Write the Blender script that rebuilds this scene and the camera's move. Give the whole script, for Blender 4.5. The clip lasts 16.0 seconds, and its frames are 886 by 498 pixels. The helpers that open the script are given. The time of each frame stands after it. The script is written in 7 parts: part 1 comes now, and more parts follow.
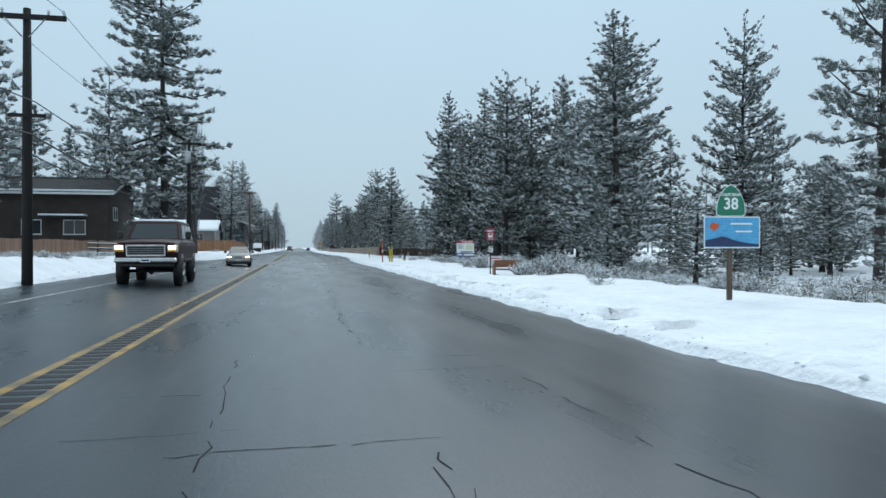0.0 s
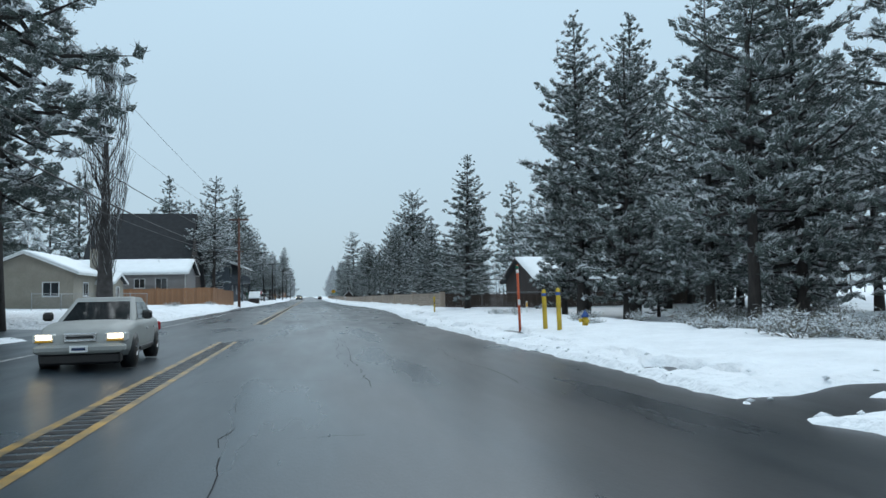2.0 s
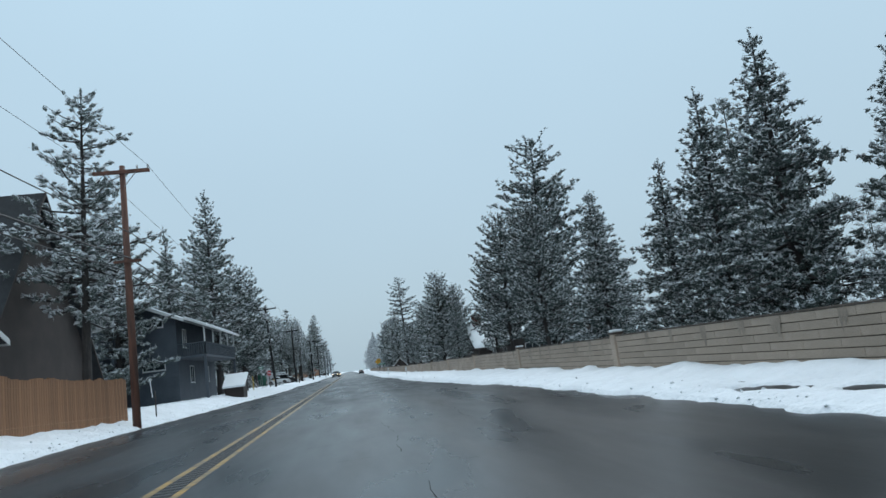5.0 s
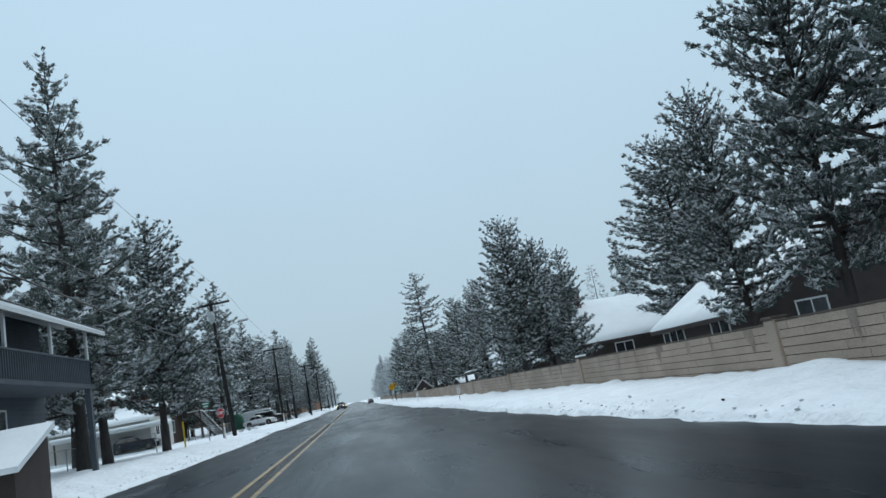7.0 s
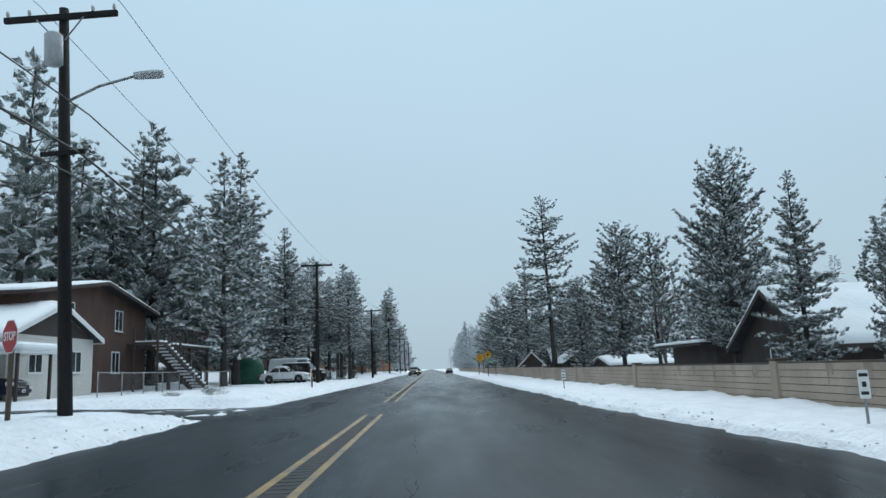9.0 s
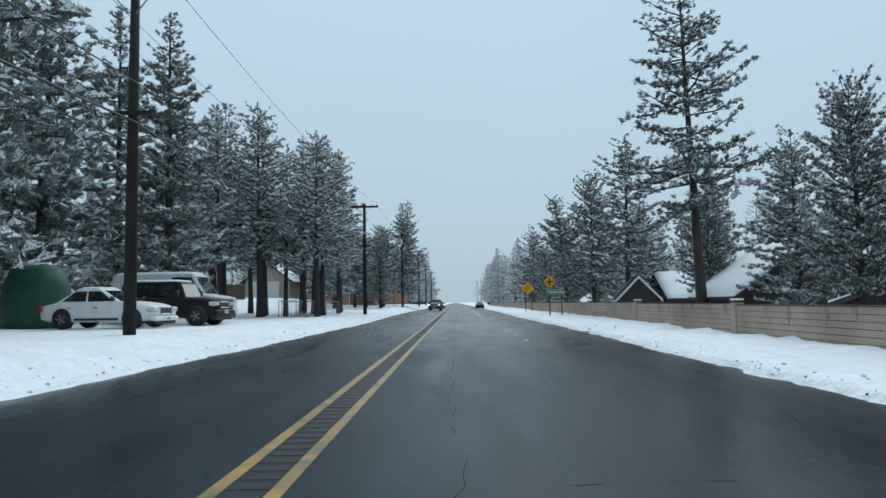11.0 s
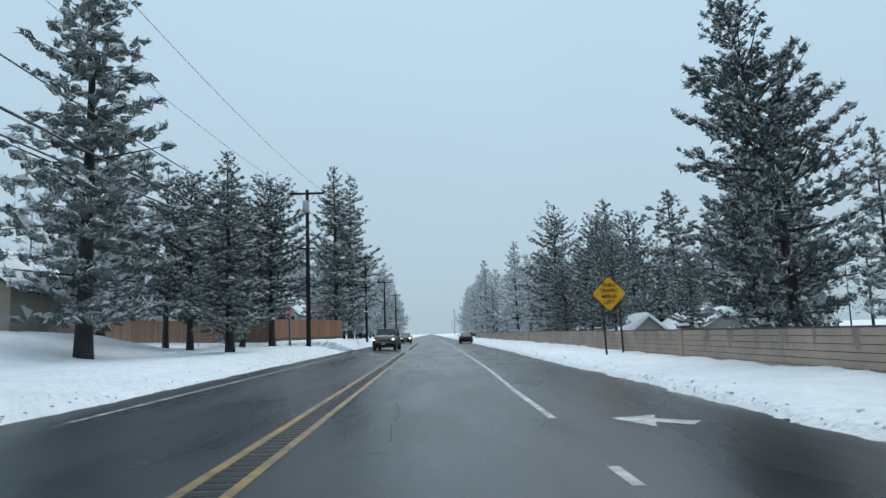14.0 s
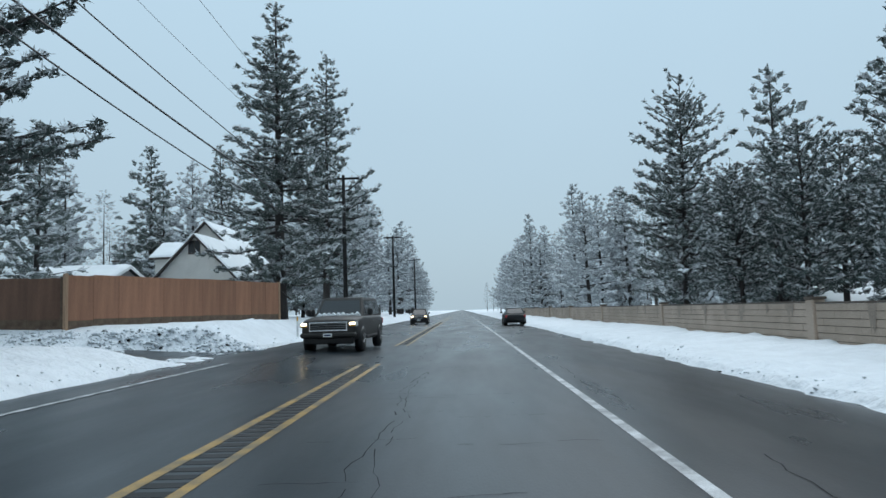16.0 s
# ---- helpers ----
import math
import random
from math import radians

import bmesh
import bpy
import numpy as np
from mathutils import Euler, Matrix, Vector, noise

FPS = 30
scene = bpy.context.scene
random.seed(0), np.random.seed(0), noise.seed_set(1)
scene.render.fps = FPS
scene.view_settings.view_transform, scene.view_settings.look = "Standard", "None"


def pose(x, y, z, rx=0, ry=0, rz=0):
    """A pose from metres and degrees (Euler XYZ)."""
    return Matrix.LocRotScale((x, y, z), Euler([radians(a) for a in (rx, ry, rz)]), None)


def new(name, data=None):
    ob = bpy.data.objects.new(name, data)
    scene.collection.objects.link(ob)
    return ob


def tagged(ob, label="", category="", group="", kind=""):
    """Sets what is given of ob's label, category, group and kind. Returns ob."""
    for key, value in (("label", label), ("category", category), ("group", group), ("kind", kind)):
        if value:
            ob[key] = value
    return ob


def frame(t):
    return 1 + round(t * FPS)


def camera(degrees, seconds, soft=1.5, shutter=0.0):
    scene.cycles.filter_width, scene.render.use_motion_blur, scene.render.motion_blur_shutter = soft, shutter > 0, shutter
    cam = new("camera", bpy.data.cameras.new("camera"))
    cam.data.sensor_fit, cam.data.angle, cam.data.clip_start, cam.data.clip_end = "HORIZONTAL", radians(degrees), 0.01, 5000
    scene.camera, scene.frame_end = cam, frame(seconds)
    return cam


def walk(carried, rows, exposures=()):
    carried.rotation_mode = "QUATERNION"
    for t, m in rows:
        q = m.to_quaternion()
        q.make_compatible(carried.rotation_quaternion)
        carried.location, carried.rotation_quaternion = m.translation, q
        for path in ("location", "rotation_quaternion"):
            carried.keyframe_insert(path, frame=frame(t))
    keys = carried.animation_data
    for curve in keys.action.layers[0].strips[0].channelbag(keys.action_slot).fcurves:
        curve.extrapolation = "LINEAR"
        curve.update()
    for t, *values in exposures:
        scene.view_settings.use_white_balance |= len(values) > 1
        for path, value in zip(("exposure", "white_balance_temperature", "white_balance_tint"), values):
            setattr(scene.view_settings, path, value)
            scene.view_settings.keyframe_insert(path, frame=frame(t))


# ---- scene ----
cam = camera(64.0, 16.0)
PATH = [
    (0.0, pose(0.309, 0.001, 1.430, 89.90, -0.02, -11.45)),
    (0.5, pose(0.296, 9.541, 1.430, 93.26, -1.83, -11.58)),
    (1.0, pose(0.296, 19.070, 1.430, 93.82, -0.20, -10.70)),
    (1.5, pose(0.306, 28.617, 1.430, 94.92, 0.93, -9.76)),
    (2.0, pose(0.328, 38.184, 1.430, 93.63, 1.15, -10.59)),
    (2.5, pose(0.359, 47.783, 1.430, 92.22, 2.71, -10.64)),
    (3.0, pose(0.380, 57.428, 1.430, 93.28, 2.75, -10.65)),
    (3.5, pose(0.413, 67.113, 1.430, 94.57, 2.30, -11.78)),
    (4.0, pose(0.467, 76.832, 1.430, 96.08, 3.30, -10.46)),
    (4.5, pose(0.525, 86.599, 1.430, 98.17, 6.33, -8.86)),
    (5.0, pose(0.545, 96.391, 1.430, 98.85, 7.23, -7.41)),
    (5.5, pose(0.514, 106.180, 1.430, 99.36, 8.55, -6.91)),
    (6.0, pose(0.440, 115.965, 1.430, 99.79, 9.87, -6.93)),
    (6.5, pose(0.335, 125.746, 1.430, 100.25, 10.79, -7.07)),
    (7.0, pose(0.205, 135.523, 1.430, 100.83, 10.89, -6.91)),
    (7.5, pose(0.059, 145.295, 1.430, 101.64, 9.77, -6.02)),
    (8.0, pose(-0.096, 155.062, 1.430, 102.78, 6.99, -3.99)),
    (8.5, pose(-0.252, 164.826, 1.430, 104.53, 6.29, -1.83)),
    (9.0, pose(-0.387, 174.578, 1.430, 99.58, 2.19, -0.97)),
    (9.5, pose(-0.502, 184.328, 1.430, 96.45, 1.86, 0.87)),
    (10.0, pose(-0.591, 194.083, 1.430, 94.76, 1.48, 1.59)),
    (10.5, pose(-0.653, 203.843, 1.430, 94.18, 1.13, 1.53)),
    (11.0, pose(-0.685, 213.608, 1.430, 94.34, 0.88, 1.02)),
    (11.5, pose(-0.683, 223.377, 1.430, 94.90, 0.81, 0.39)),
    (12.0, pose(-0.641, 233.152, 1.430, 95.50, 1.00, -0.01)),
    (12.5, pose(-0.551, 242.930, 1.430, 95.79, 1.53, 0.15)),
    (13.0, pose(-0.440, 252.704, 1.430, 95.26, 2.48, -0.58)),
    (13.5, pose(-0.299, 262.469, 1.430, 96.14, 1.76, -0.87)),
    (14.0, pose(-0.142, 272.219, 1.430, 96.81, 1.91, -0.94)),
    (14.5, pose(0.009, 281.946, 1.430, 97.24, 2.89, -0.48)),
    (15.0, pose(0.128, 291.652, 1.430, 97.47, 4.09, -0.04)),
    (15.5, pose(0.215, 301.365, 1.430, 97.66, 5.16, 0.51)),
    (16.0, pose(0.296, 311.077, 1.430, 94.96, 1.82, 1.57)),
]
walk(cam, PATH, [(0.0, 0.13), (3.5, 0.13), (4.5, 0.03), (16.0, 0.03)])

# ---- world, sun, exposure ----
world = bpy.data.worlds.new("overcast")
scene.world = world
world.use_nodes = True
wn, wl = world.node_tree.nodes, world.node_tree.links
wn.clear()
w_out = wn.new("ShaderNodeOutputWorld")
w_bg = wn.new("ShaderNodeBackground")
w_sky = wn.new("ShaderNodeTexSky")
w_sky.sky_type = "NISHITA"
w_sky.sun_disc = False
w_sky.sun_elevation = radians(38)
w_sky.sun_rotation = radians(200)
w_sky.air_density, w_sky.dust_density = 1.0, 4.0
w_gain = wn.new("ShaderNodeVectorMath")
w_gain.operation = "SCALE"
w_gain.inputs["Scale"].default_value = 0.10
w_geo = wn.new("ShaderNodeTexCoord")
w_sep = wn.new("ShaderNodeSeparateXYZ")
w_noise = wn.new("ShaderNodeTexNoise")
w_noise.inputs["Scale"].default_value = 1.6
w_noise.inputs["Detail"].default_value = 3
w_ramp = wn.new("ShaderNodeValToRGB")
w_ramp.color_ramp.elements[0].position = 0.0
w_ramp.color_ramp.elements[0].color = (0.485, 0.635, 0.735, 1)
w_ramp.color_ramp.elements[1].position = 0.5
w_ramp.color_ramp.elements[1].color = (0.59, 0.81, 0.97, 1)
w_cloud = wn.new("ShaderNodeMixRGB")
w_cloud.blend_type = "MULTIPLY"
w_cloud.inputs["Fac"].default_value = 0.12
w_mix = wn.new("ShaderNodeMixRGB")
w_mix.inputs["Fac"].default_value = 0.88
wl.new(w_geo.outputs["Generated"], w_sep.inputs[0])
wl.new(w_geo.outputs["Generated"], w_noise.inputs["Vector"])
wl.new(w_sep.outputs["Z"], w_ramp.inputs[0])
wl.new(w_ramp.outputs[0], w_cloud.inputs[1])
wl.new(w_noise.outputs["Fac"], w_cloud.inputs[2])
wl.new(w_sky.outputs[0], w_gain.inputs[0])
wl.new(w_gain.outputs[0], w_mix.inputs[1])
wl.new(w_cloud.outputs[0], w_mix.inputs[2])
wl.new(w_mix.outputs[0], w_bg.inputs["Color"])
w_bg.inputs["Strength"].default_value = 1.0
wl.new(w_bg.outputs[0], w_out.inputs[0])

sun = new("sun", bpy.data.lights.new("sun", "SUN"))
sun.data.energy = 1.45
sun.data.angle = radians(60)
sun.data.color = (0.95, 0.98, 1.0)
sun.matrix_world = pose(0, 0, 60, 40, 0, 160)


# ---- materials ----
def mat(name, color, rough=0.8, metal=0.0, var=0.25, scale=3.0, fine=30.0, bump=0.2, dist=0.01,
        second=None, amount=0.5, snow=0.0, spec=0.5, per_object=0.0, stretch=(1, 1, 1), coat=0.0):
    """A surface with broad stains and fine grain in its colour, and a fine relief."""
    m = bpy.data.materials.new(name)
    m.use_nodes = True
    n, l = m.node_tree.nodes, m.node_tree.links
    b = n["Principled BSDF"]
    b.inputs["Roughness"].default_value = rough
    b.inputs["Metallic"].default_value = metal
    b.inputs["Specular IOR Level"].default_value = spec
    b.inputs["Coat Weight"].default_value = coat
    tc = n.new("ShaderNodeTexCoord")
    mp = n.new("ShaderNodeMapping")
    mp.inputs["Scale"].default_value = stretch
    l.new(tc.outputs["Object"], mp.inputs[0])
    big = n.new("ShaderNodeTexNoise")
    big.inputs["Scale"].default_value = scale
    big.inputs["Detail"].default_value = 4
    l.new(mp.outputs[0], big.inputs["Vector"])
    small = n.new("ShaderNodeTexNoise")
    small.inputs["Scale"].default_value = fine
    small.inputs["Detail"].default_value = 3
    l.new(mp.outputs[0], small.inputs["Vector"])
    ramp = n.new("ShaderNodeValToRGB")
    ramp.color_ramp.elements[0].position, ramp.color_ramp.elements[1].position = 0.35, 0.68
    c2 = second or tuple(c * (1 - var) for c in color)
    ramp.color_ramp.elements[0].color = (*c2, 1)
    ramp.color_ramp.elements[1].color = (*color, 1)
    l.new(big.outputs["Fac"], ramp.inputs[0])
    mul = n.new("ShaderNodeMixRGB")
    mul.blend_type = "OVERLAY"
    mul.inputs[0].default_value = amount
    l.new(ramp.outputs[0], mul.inputs[1])
    l.new(small.outputs["Fac"], mul.inputs[2])
    col = mul.outputs[0]
    if per_object:
        info = n.new("ShaderNodeObjectInfo")
        mr = n.new("ShaderNodeMapRange")
        mr.inputs[3].default_value, mr.inputs[4].default_value = 1 - per_object, 1 + per_object
        l.new(info.outputs["Random"], mr.inputs[0])
        vm = n.new("ShaderNodeVectorMath")
        vm.operation = "SCALE"
        l.new(col, vm.inputs[0])
        l.new(mr.outputs[0], vm.inputs["Scale"])
        col = vm.outputs[0]
    l.new(col, b.inputs["Base Color"])
    bp = n.new("ShaderNodeBump")
    bp.inputs["Strength"].default_value = bump
    bp.inputs["Distance"].default_value = dist
    l.new(small.outputs["Fac"], bp.inputs["Height"])
    l.new(bp.outputs[0], b.inputs["Normal"])
    return m


M = {}
M["snow"] = mat("snow", (0.82, 0.85, 0.88), 0.75, var=0.10, scale=1.1, fine=5, bump=1.0, dist=0.09, amount=0.2, spec=0.25)
M["roof_snow"] = mat("roof_snow", (0.85, 0.88, 0.9), 0.8, var=0.05, scale=1.2, fine=6, bump=0.35, dist=0.04, amount=0.1, spec=0.2)
M["needles"] = mat("needles", (0.12, 0.148, 0.135), 0.75, var=0.3, scale=1.5, fine=20, bump=0.0)
M["dark_needles"] = mat("dark_needles", (0.075, 0.10, 0.092), 0.75, var=0.3, scale=1.5, fine=20, bump=0.0)
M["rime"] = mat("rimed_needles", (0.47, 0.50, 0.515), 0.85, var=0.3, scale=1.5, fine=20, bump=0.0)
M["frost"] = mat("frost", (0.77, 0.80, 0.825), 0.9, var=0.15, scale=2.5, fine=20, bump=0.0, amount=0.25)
M["bark"] = mat("bark", (0.055, 0.046, 0.042), 0.9, second=(0.028, 0.024, 0.023), scale=5, fine=25, bump=0.8, dist=0.03, stretch=(1, 1, 0.25))
M["twig"] = mat("twig", (0.052, 0.045, 0.043), 0.9, second=(0.10, 0.092, 0.09), scale=3, fine=25, bump=0.3)
M["sage"] = mat("sage", (0.20, 0.20, 0.17), 0.9, second=(0.13, 0.11, 0.09), scale=4, fine=25, bump=0.0)
M["creosote"] = mat("creosote_wood", (0.016, 0.014, 0.014), 0.92, second=(0.010, 0.009, 0.009), scale=2, fine=30, bump=0.5, stretch=(4, 4, 0.3))
M["red_wood"] = mat("weathered_red_wood", (0.17, 0.075, 0.05), 0.8, second=(0.09, 0.05, 0.04), scale=2, fine=30, bump=0.5, stretch=(4, 4, 0.3))
M["cable"] = mat("cable", (0.02, 0.02, 0.022), 0.6, var=0.1, scale=2)
M["galv"] = mat("galvanised_steel", (0.36, 0.37, 0.38), 0.45, metal=0.7, var=0.3, scale=6, fine=40)
M["alu"] = mat("grey_enamel", (0.45, 0.47, 0.48), 0.4, var=0.2, scale=4)
M["porcelain"] = mat("porcelain", (0.5, 0.5, 0.5), 0.25, var=0.1)
M["block"] = mat("tan_block", (0.44, 0.35, 0.285), 0.9, second=(0.33, 0.265, 0.21), scale=0.6, fine=40, bump=0.7, dist=0.01, per_object=0.08)
M["mortar"] = mat("mortar", (0.095, 0.075, 0.06), 0.95, second=(0.08, 0.062, 0.05), scale=0.8, fine=30, bump=0.4)
M["stain"] = mat("damp_block", (0.22, 0.175, 0.14), 0.7, second=(0.31, 0.25, 0.2), scale=1.5, fine=30, bump=0.4)
M["brown_board"] = mat("brown_board", (0.085, 0.058, 0.045), 0.8, second=(0.05, 0.036, 0.03), scale=2, fine=35, bump=0.4, stretch=(5, 5, 0.4), per_object=0.2)
M["cedar"] = mat("cedar_board", (0.36, 0.185, 0.095), 0.75, second=(0.25, 0.12, 0.06), scale=2, fine=35, bump=0.4, stretch=(5, 5, 0.4), per_object=0.18)
M["ochre_board"] = mat("ochre_board", (0.32, 0.19, 0.13), 0.75, second=(0.21, 0.125, 0.09), scale=2, fine=35, bump=0.4, stretch=(5, 5, 0.4), per_object=0.18)
M["plywood"] = mat("weathered_plywood", (0.35, 0.165, 0.095), 0.75, second=(0.26, 0.12, 0.07), scale=1.2, fine=30, bump=0.2, stretch=(3, 3, 0.25), per_object=0.12)
M["brown_ply"] = mat("brown_stained_plywood", (0.20, 0.105, 0.068), 0.75, second=(0.14, 0.075, 0.05), scale=1.2, fine=30, bump=0.2, stretch=(3, 3, 0.25), per_object=0.12)
M["kick_board"] = mat("stained_kick_board", (0.10, 0.062, 0.042), 0.8, second=(0.17, 0.12, 0.08), scale=3, fine=25, bump=0.3)
M["pale_post"] = mat("pale_sawn_wood", (0.42, 0.27, 0.17), 0.75, second=(0.34, 0.21, 0.13), scale=3, fine=30, stretch=(4, 4, 0.4))
M["grey_wall"] = mat("grey_siding", (0.27, 0.26, 0.26), 0.85, var=0.15, scale=1.2, fine=30)
M["blue_wall"] = mat("slate_blue_siding", (0.085, 0.10, 0.12), 0.8, var=0.2, scale=1.2, fine=30)
M["brown_wall"] = mat("red_brown_siding", (0.095, 0.05, 0.038), 0.8, second=(0.06, 0.032, 0.025), scale=1.2, fine=30, stretch=(1, 1, 0.3))
M["dark_wall"] = mat("dark_brown_siding", (0.05, 0.037, 0.033), 0.8, var=0.3, scale=1.2, fine=30)
M["tan_wall"] = mat("tan_siding", (0.33, 0.30, 0.25), 0.85, var=0.15, scale=1.2, fine=30)
M["white_wall"] = mat("pale_siding", (0.57, 0.56, 0.53), 0.8, var=0.1, scale=1.2, fine=30)
M["shingle"] = mat("dark_shingle", (0.028, 0.03, 0.034), 0.85, var=0.35, scale=2, fine=18, bump=0.6, dist=0.02)
M["trim_white"] = mat("white_trim", (0.68, 0.69, 0.69), 0.6, var=0.08)
M["glass"] = mat("window_glass", (0.03, 0.035, 0.04), 0.06, var=0.2, scale=0.8, bump=0.02, amount=0.1, spec=0.6)
M["brick"] = mat("red_brick", (0.14, 0.06, 0.045), 0.9, second=(0.08, 0.04, 0.032), scale=6, fine=30, bump=0.5)
M["yellow"] = mat("yellow_paint", (0.62, 0.42, 0.03), 0.45, var=0.25, scale=2, fine=40)
M["orange"] = mat("orange_paint", (0.60, 0.10, 0.03), 0.5, var=0.2, scale=3)
M["blue"] = mat("blue_paint", (0.03, 0.09, 0.30), 0.45, var=0.2, scale=3)
M["green_sign"] = mat("green_sign", (0.01, 0.17, 0.10), 0.4, var=0.1, scale=3, bump=0.05)
M["red_sign"] = mat("red_sign", (0.42, 0.02, 0.03), 0.4, var=0.12, scale=3, bump=0.05)
M["dark_red"] = mat("maroon_sign", (0.25, 0.02, 0.04), 0.4, var=0.12, scale=3, bump=0.05)
M["white_sign"] = mat("white_sign", (0.78, 0.79, 0.79), 0.4, var=0.06, scale=3, bump=0.05)
M["pale_patch"] = mat("faded_yellow_print", (0.62, 0.66, 0.46), 0.4, var=0.1, scale=3, bump=0.05)
M["amber_sign"] = mat("amber_sign", (0.72, 0.36, 0.01), 0.4, var=0.1, scale=3, bump=0.05)
M["sky_sign"] = mat("sky_blue_sign", (0.08, 0.36, 0.62), 0.4, var=0.1, scale=3, bump=0.05)
M["navy"] = mat("navy_print", (0.012, 0.03, 0.10), 0.4, var=0.1, scale=3, bump=0.05)
M["black"] = mat("black_print", (0.012, 0.012, 0.013), 0.5, var=0.1, scale=3, bump=0.05)
M["rust"] = mat("rusty_steel", (0.055, 0.04, 0.034), 0.8, second=(0.03, 0.024, 0.022), scale=6, fine=30)
M["post_wood"] = mat("sign_post_wood", (0.14, 0.10, 0.075), 0.85, second=(0.07, 0.05, 0.04), scale=3, fine=30, stretch=(4, 4, 0.4))
M["bench_wood"] = mat("bench_wood", (0.26, 0.10, 0.045), 0.6, second=(0.16, 0.065, 0.03), scale=3, fine=30, stretch=(0.5, 4, 4))
M["rubber"] = mat("rubber", (0.018, 0.018, 0.018), 0.8, var=0.2)
M["chrome"] = mat("chrome", (0.6, 0.6, 0.6), 0.15, metal=1.0, var=0.1)
M["lamp_glass"] = mat("lamp_lens", (0.6, 0.6, 0.58), 0.1, var=0.1)
M["car_glass"] = mat("car_glass", (0.015, 0.018, 0.02), 0.05, var=0.1, spec=0.7, bump=0.0)
M["tarp"] = mat("green_tarp", (0.01, 0.10, 0.06), 0.5, var=0.3, scale=3, bump=0.4, dist=0.04)


def needled(m):
    """Gaps between the needles of a spray: fine ragged holes through its blades."""
    n, l = m.node_tree.nodes, m.node_tree.links
    tc = n.new("ShaderNodeTexCoord")
    t = n.new("ShaderNodeTexNoise")
    t.inputs["Scale"].default_value = 15.0
    t.inputs["Detail"].default_value = 1.5
    r = n.new("ShaderNodeMapRange")
    r.inputs[1].default_value, r.inputs[2].default_value = 0.43, 0.49
    l.new(tc.outputs["Object"], t.inputs["Vector"])
    l.new(t.outputs["Fac"], r.inputs[0])
    l.new(r.outputs[0], n["Principled BSDF"].inputs["Alpha"])


for key in ("needles", "dark_needles", "rime", "frost"):
    needled(M[key])


def paint(name, color, rough=0.42):
    return mat(name, color, rough, var=0.12, scale=2.5, fine=60, bump=0.02, amount=0.15, coat=0.0, spec=0.12)


# wet asphalt: patches of standing water, worn wheel tracks, coarse stones
def wet_road():
    m = mat("wet_asphalt", (0.029, 0.040, 0.049), 0.4, second=(0.019, 0.027, 0.034), scale=0.5, fine=45, bump=0.25, dist=0.006, amount=0.35, stretch=(1, 0.25, 1))
    n, l = m.node_tree.nodes, m.node_tree.links
    b = n["Principled BSDF"]
    tc = n.new("ShaderNodeTexCoord")
    mp = n.new("ShaderNodeMapping")
    mp.inputs["Scale"].default_value = (0.55, 0.09, 1)
    t = n.new("ShaderNodeTexNoise")
    t.inputs["Scale"].default_value = 1.3
    t.inputs["Detail"].default_value = 5
    r = n.new("ShaderNodeMapRange")
    r.inputs[1].default_value, r.inputs[2].default_value = 0.32, 0.74
    r.inputs[3].default_value, r.inputs[4].default_value = 0.23, 0.44
    b.inputs["Specular IOR Level"].default_value = 0.30
    l.new(tc.outputs["Object"], mp.inputs[0])
    l.new(mp.outputs[0], t.inputs["Vector"])
    l.new(t.outputs["Fac"], r.inputs[0])
    l.new(r.outputs[0], b.inputs["Roughness"])
    # a paler base colour gives way to a darker one along y, painting dark reflections
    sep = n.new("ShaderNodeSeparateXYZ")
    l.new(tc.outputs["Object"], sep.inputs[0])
    y_tone = n.new("ShaderNodeMapRange")
    y_tone.inputs[1].default_value, y_tone.inputs[2].default_value = 66.0, 80.0
    y_tone.inputs[3].default_value, y_tone.inputs[4].default_value = 1.2, 0.72
    l.new(sep.outputs["Y"], y_tone.inputs[0])
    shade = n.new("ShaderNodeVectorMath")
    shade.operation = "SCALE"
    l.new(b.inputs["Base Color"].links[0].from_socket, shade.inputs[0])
    l.new(y_tone.outputs[0], shade.inputs["Scale"])
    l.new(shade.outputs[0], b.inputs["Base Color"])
    gloss = n.new("ShaderNodeMapRange")
    gloss.inputs[1].default_value, gloss.inputs[2].default_value = 66.0, 80.0
    gloss.inputs[3].default_value, gloss.inputs[4].default_value = 0.35, 0.22
    l.new(sep.outputs["Y"], gloss.inputs[0])
    # gloss scale along y: full before 110, low from 150 to 234
    y_gloss = n.new("ShaderNodeMapRange")
    y_gloss.inputs[1].default_value, y_gloss.inputs[2].default_value = 234.0, 250.0
    y_gloss.inputs[3].default_value, y_gloss.inputs[4].default_value = 0.25, 1.0
    l.new(sep.outputs["Y"], y_gloss.inputs[0])
    old = n.new("ShaderNodeMapRange")
    old.inputs[1].default_value, old.inputs[2].default_value = 110.0, 150.0
    old.inputs[3].default_value, old.inputs[4].default_value = 1.0, 0.0
    l.new(sep.outputs["Y"], old.inputs[0])
    most = n.new("ShaderNodeMath")
    most.operation = "MAXIMUM"
    l.new(y_gloss.outputs[0], most.inputs[0])
    l.new(old.outputs[0], most.inputs[1])
    both = n.new("ShaderNodeMath")
    both.operation = "MULTIPLY"
    l.new(gloss.outputs[0], both.inputs[0])
    l.new(most.outputs[0], both.inputs[1])
    # the outer lane is duller and darker: darker paving with dark reflections painted in
    lane = n.new("ShaderNodeMapRange")
    lane.inputs[1].default_value, lane.inputs[2].default_value = 1.6, 3.2
    l.new(sep.outputs["X"], lane.inputs[0])
    past = n.new("ShaderNodeMapRange")
    past.inputs[1].default_value, past.inputs[2].default_value = -40.0, 20.0
    l.new(sep.outputs["Y"], past.inputs[0])
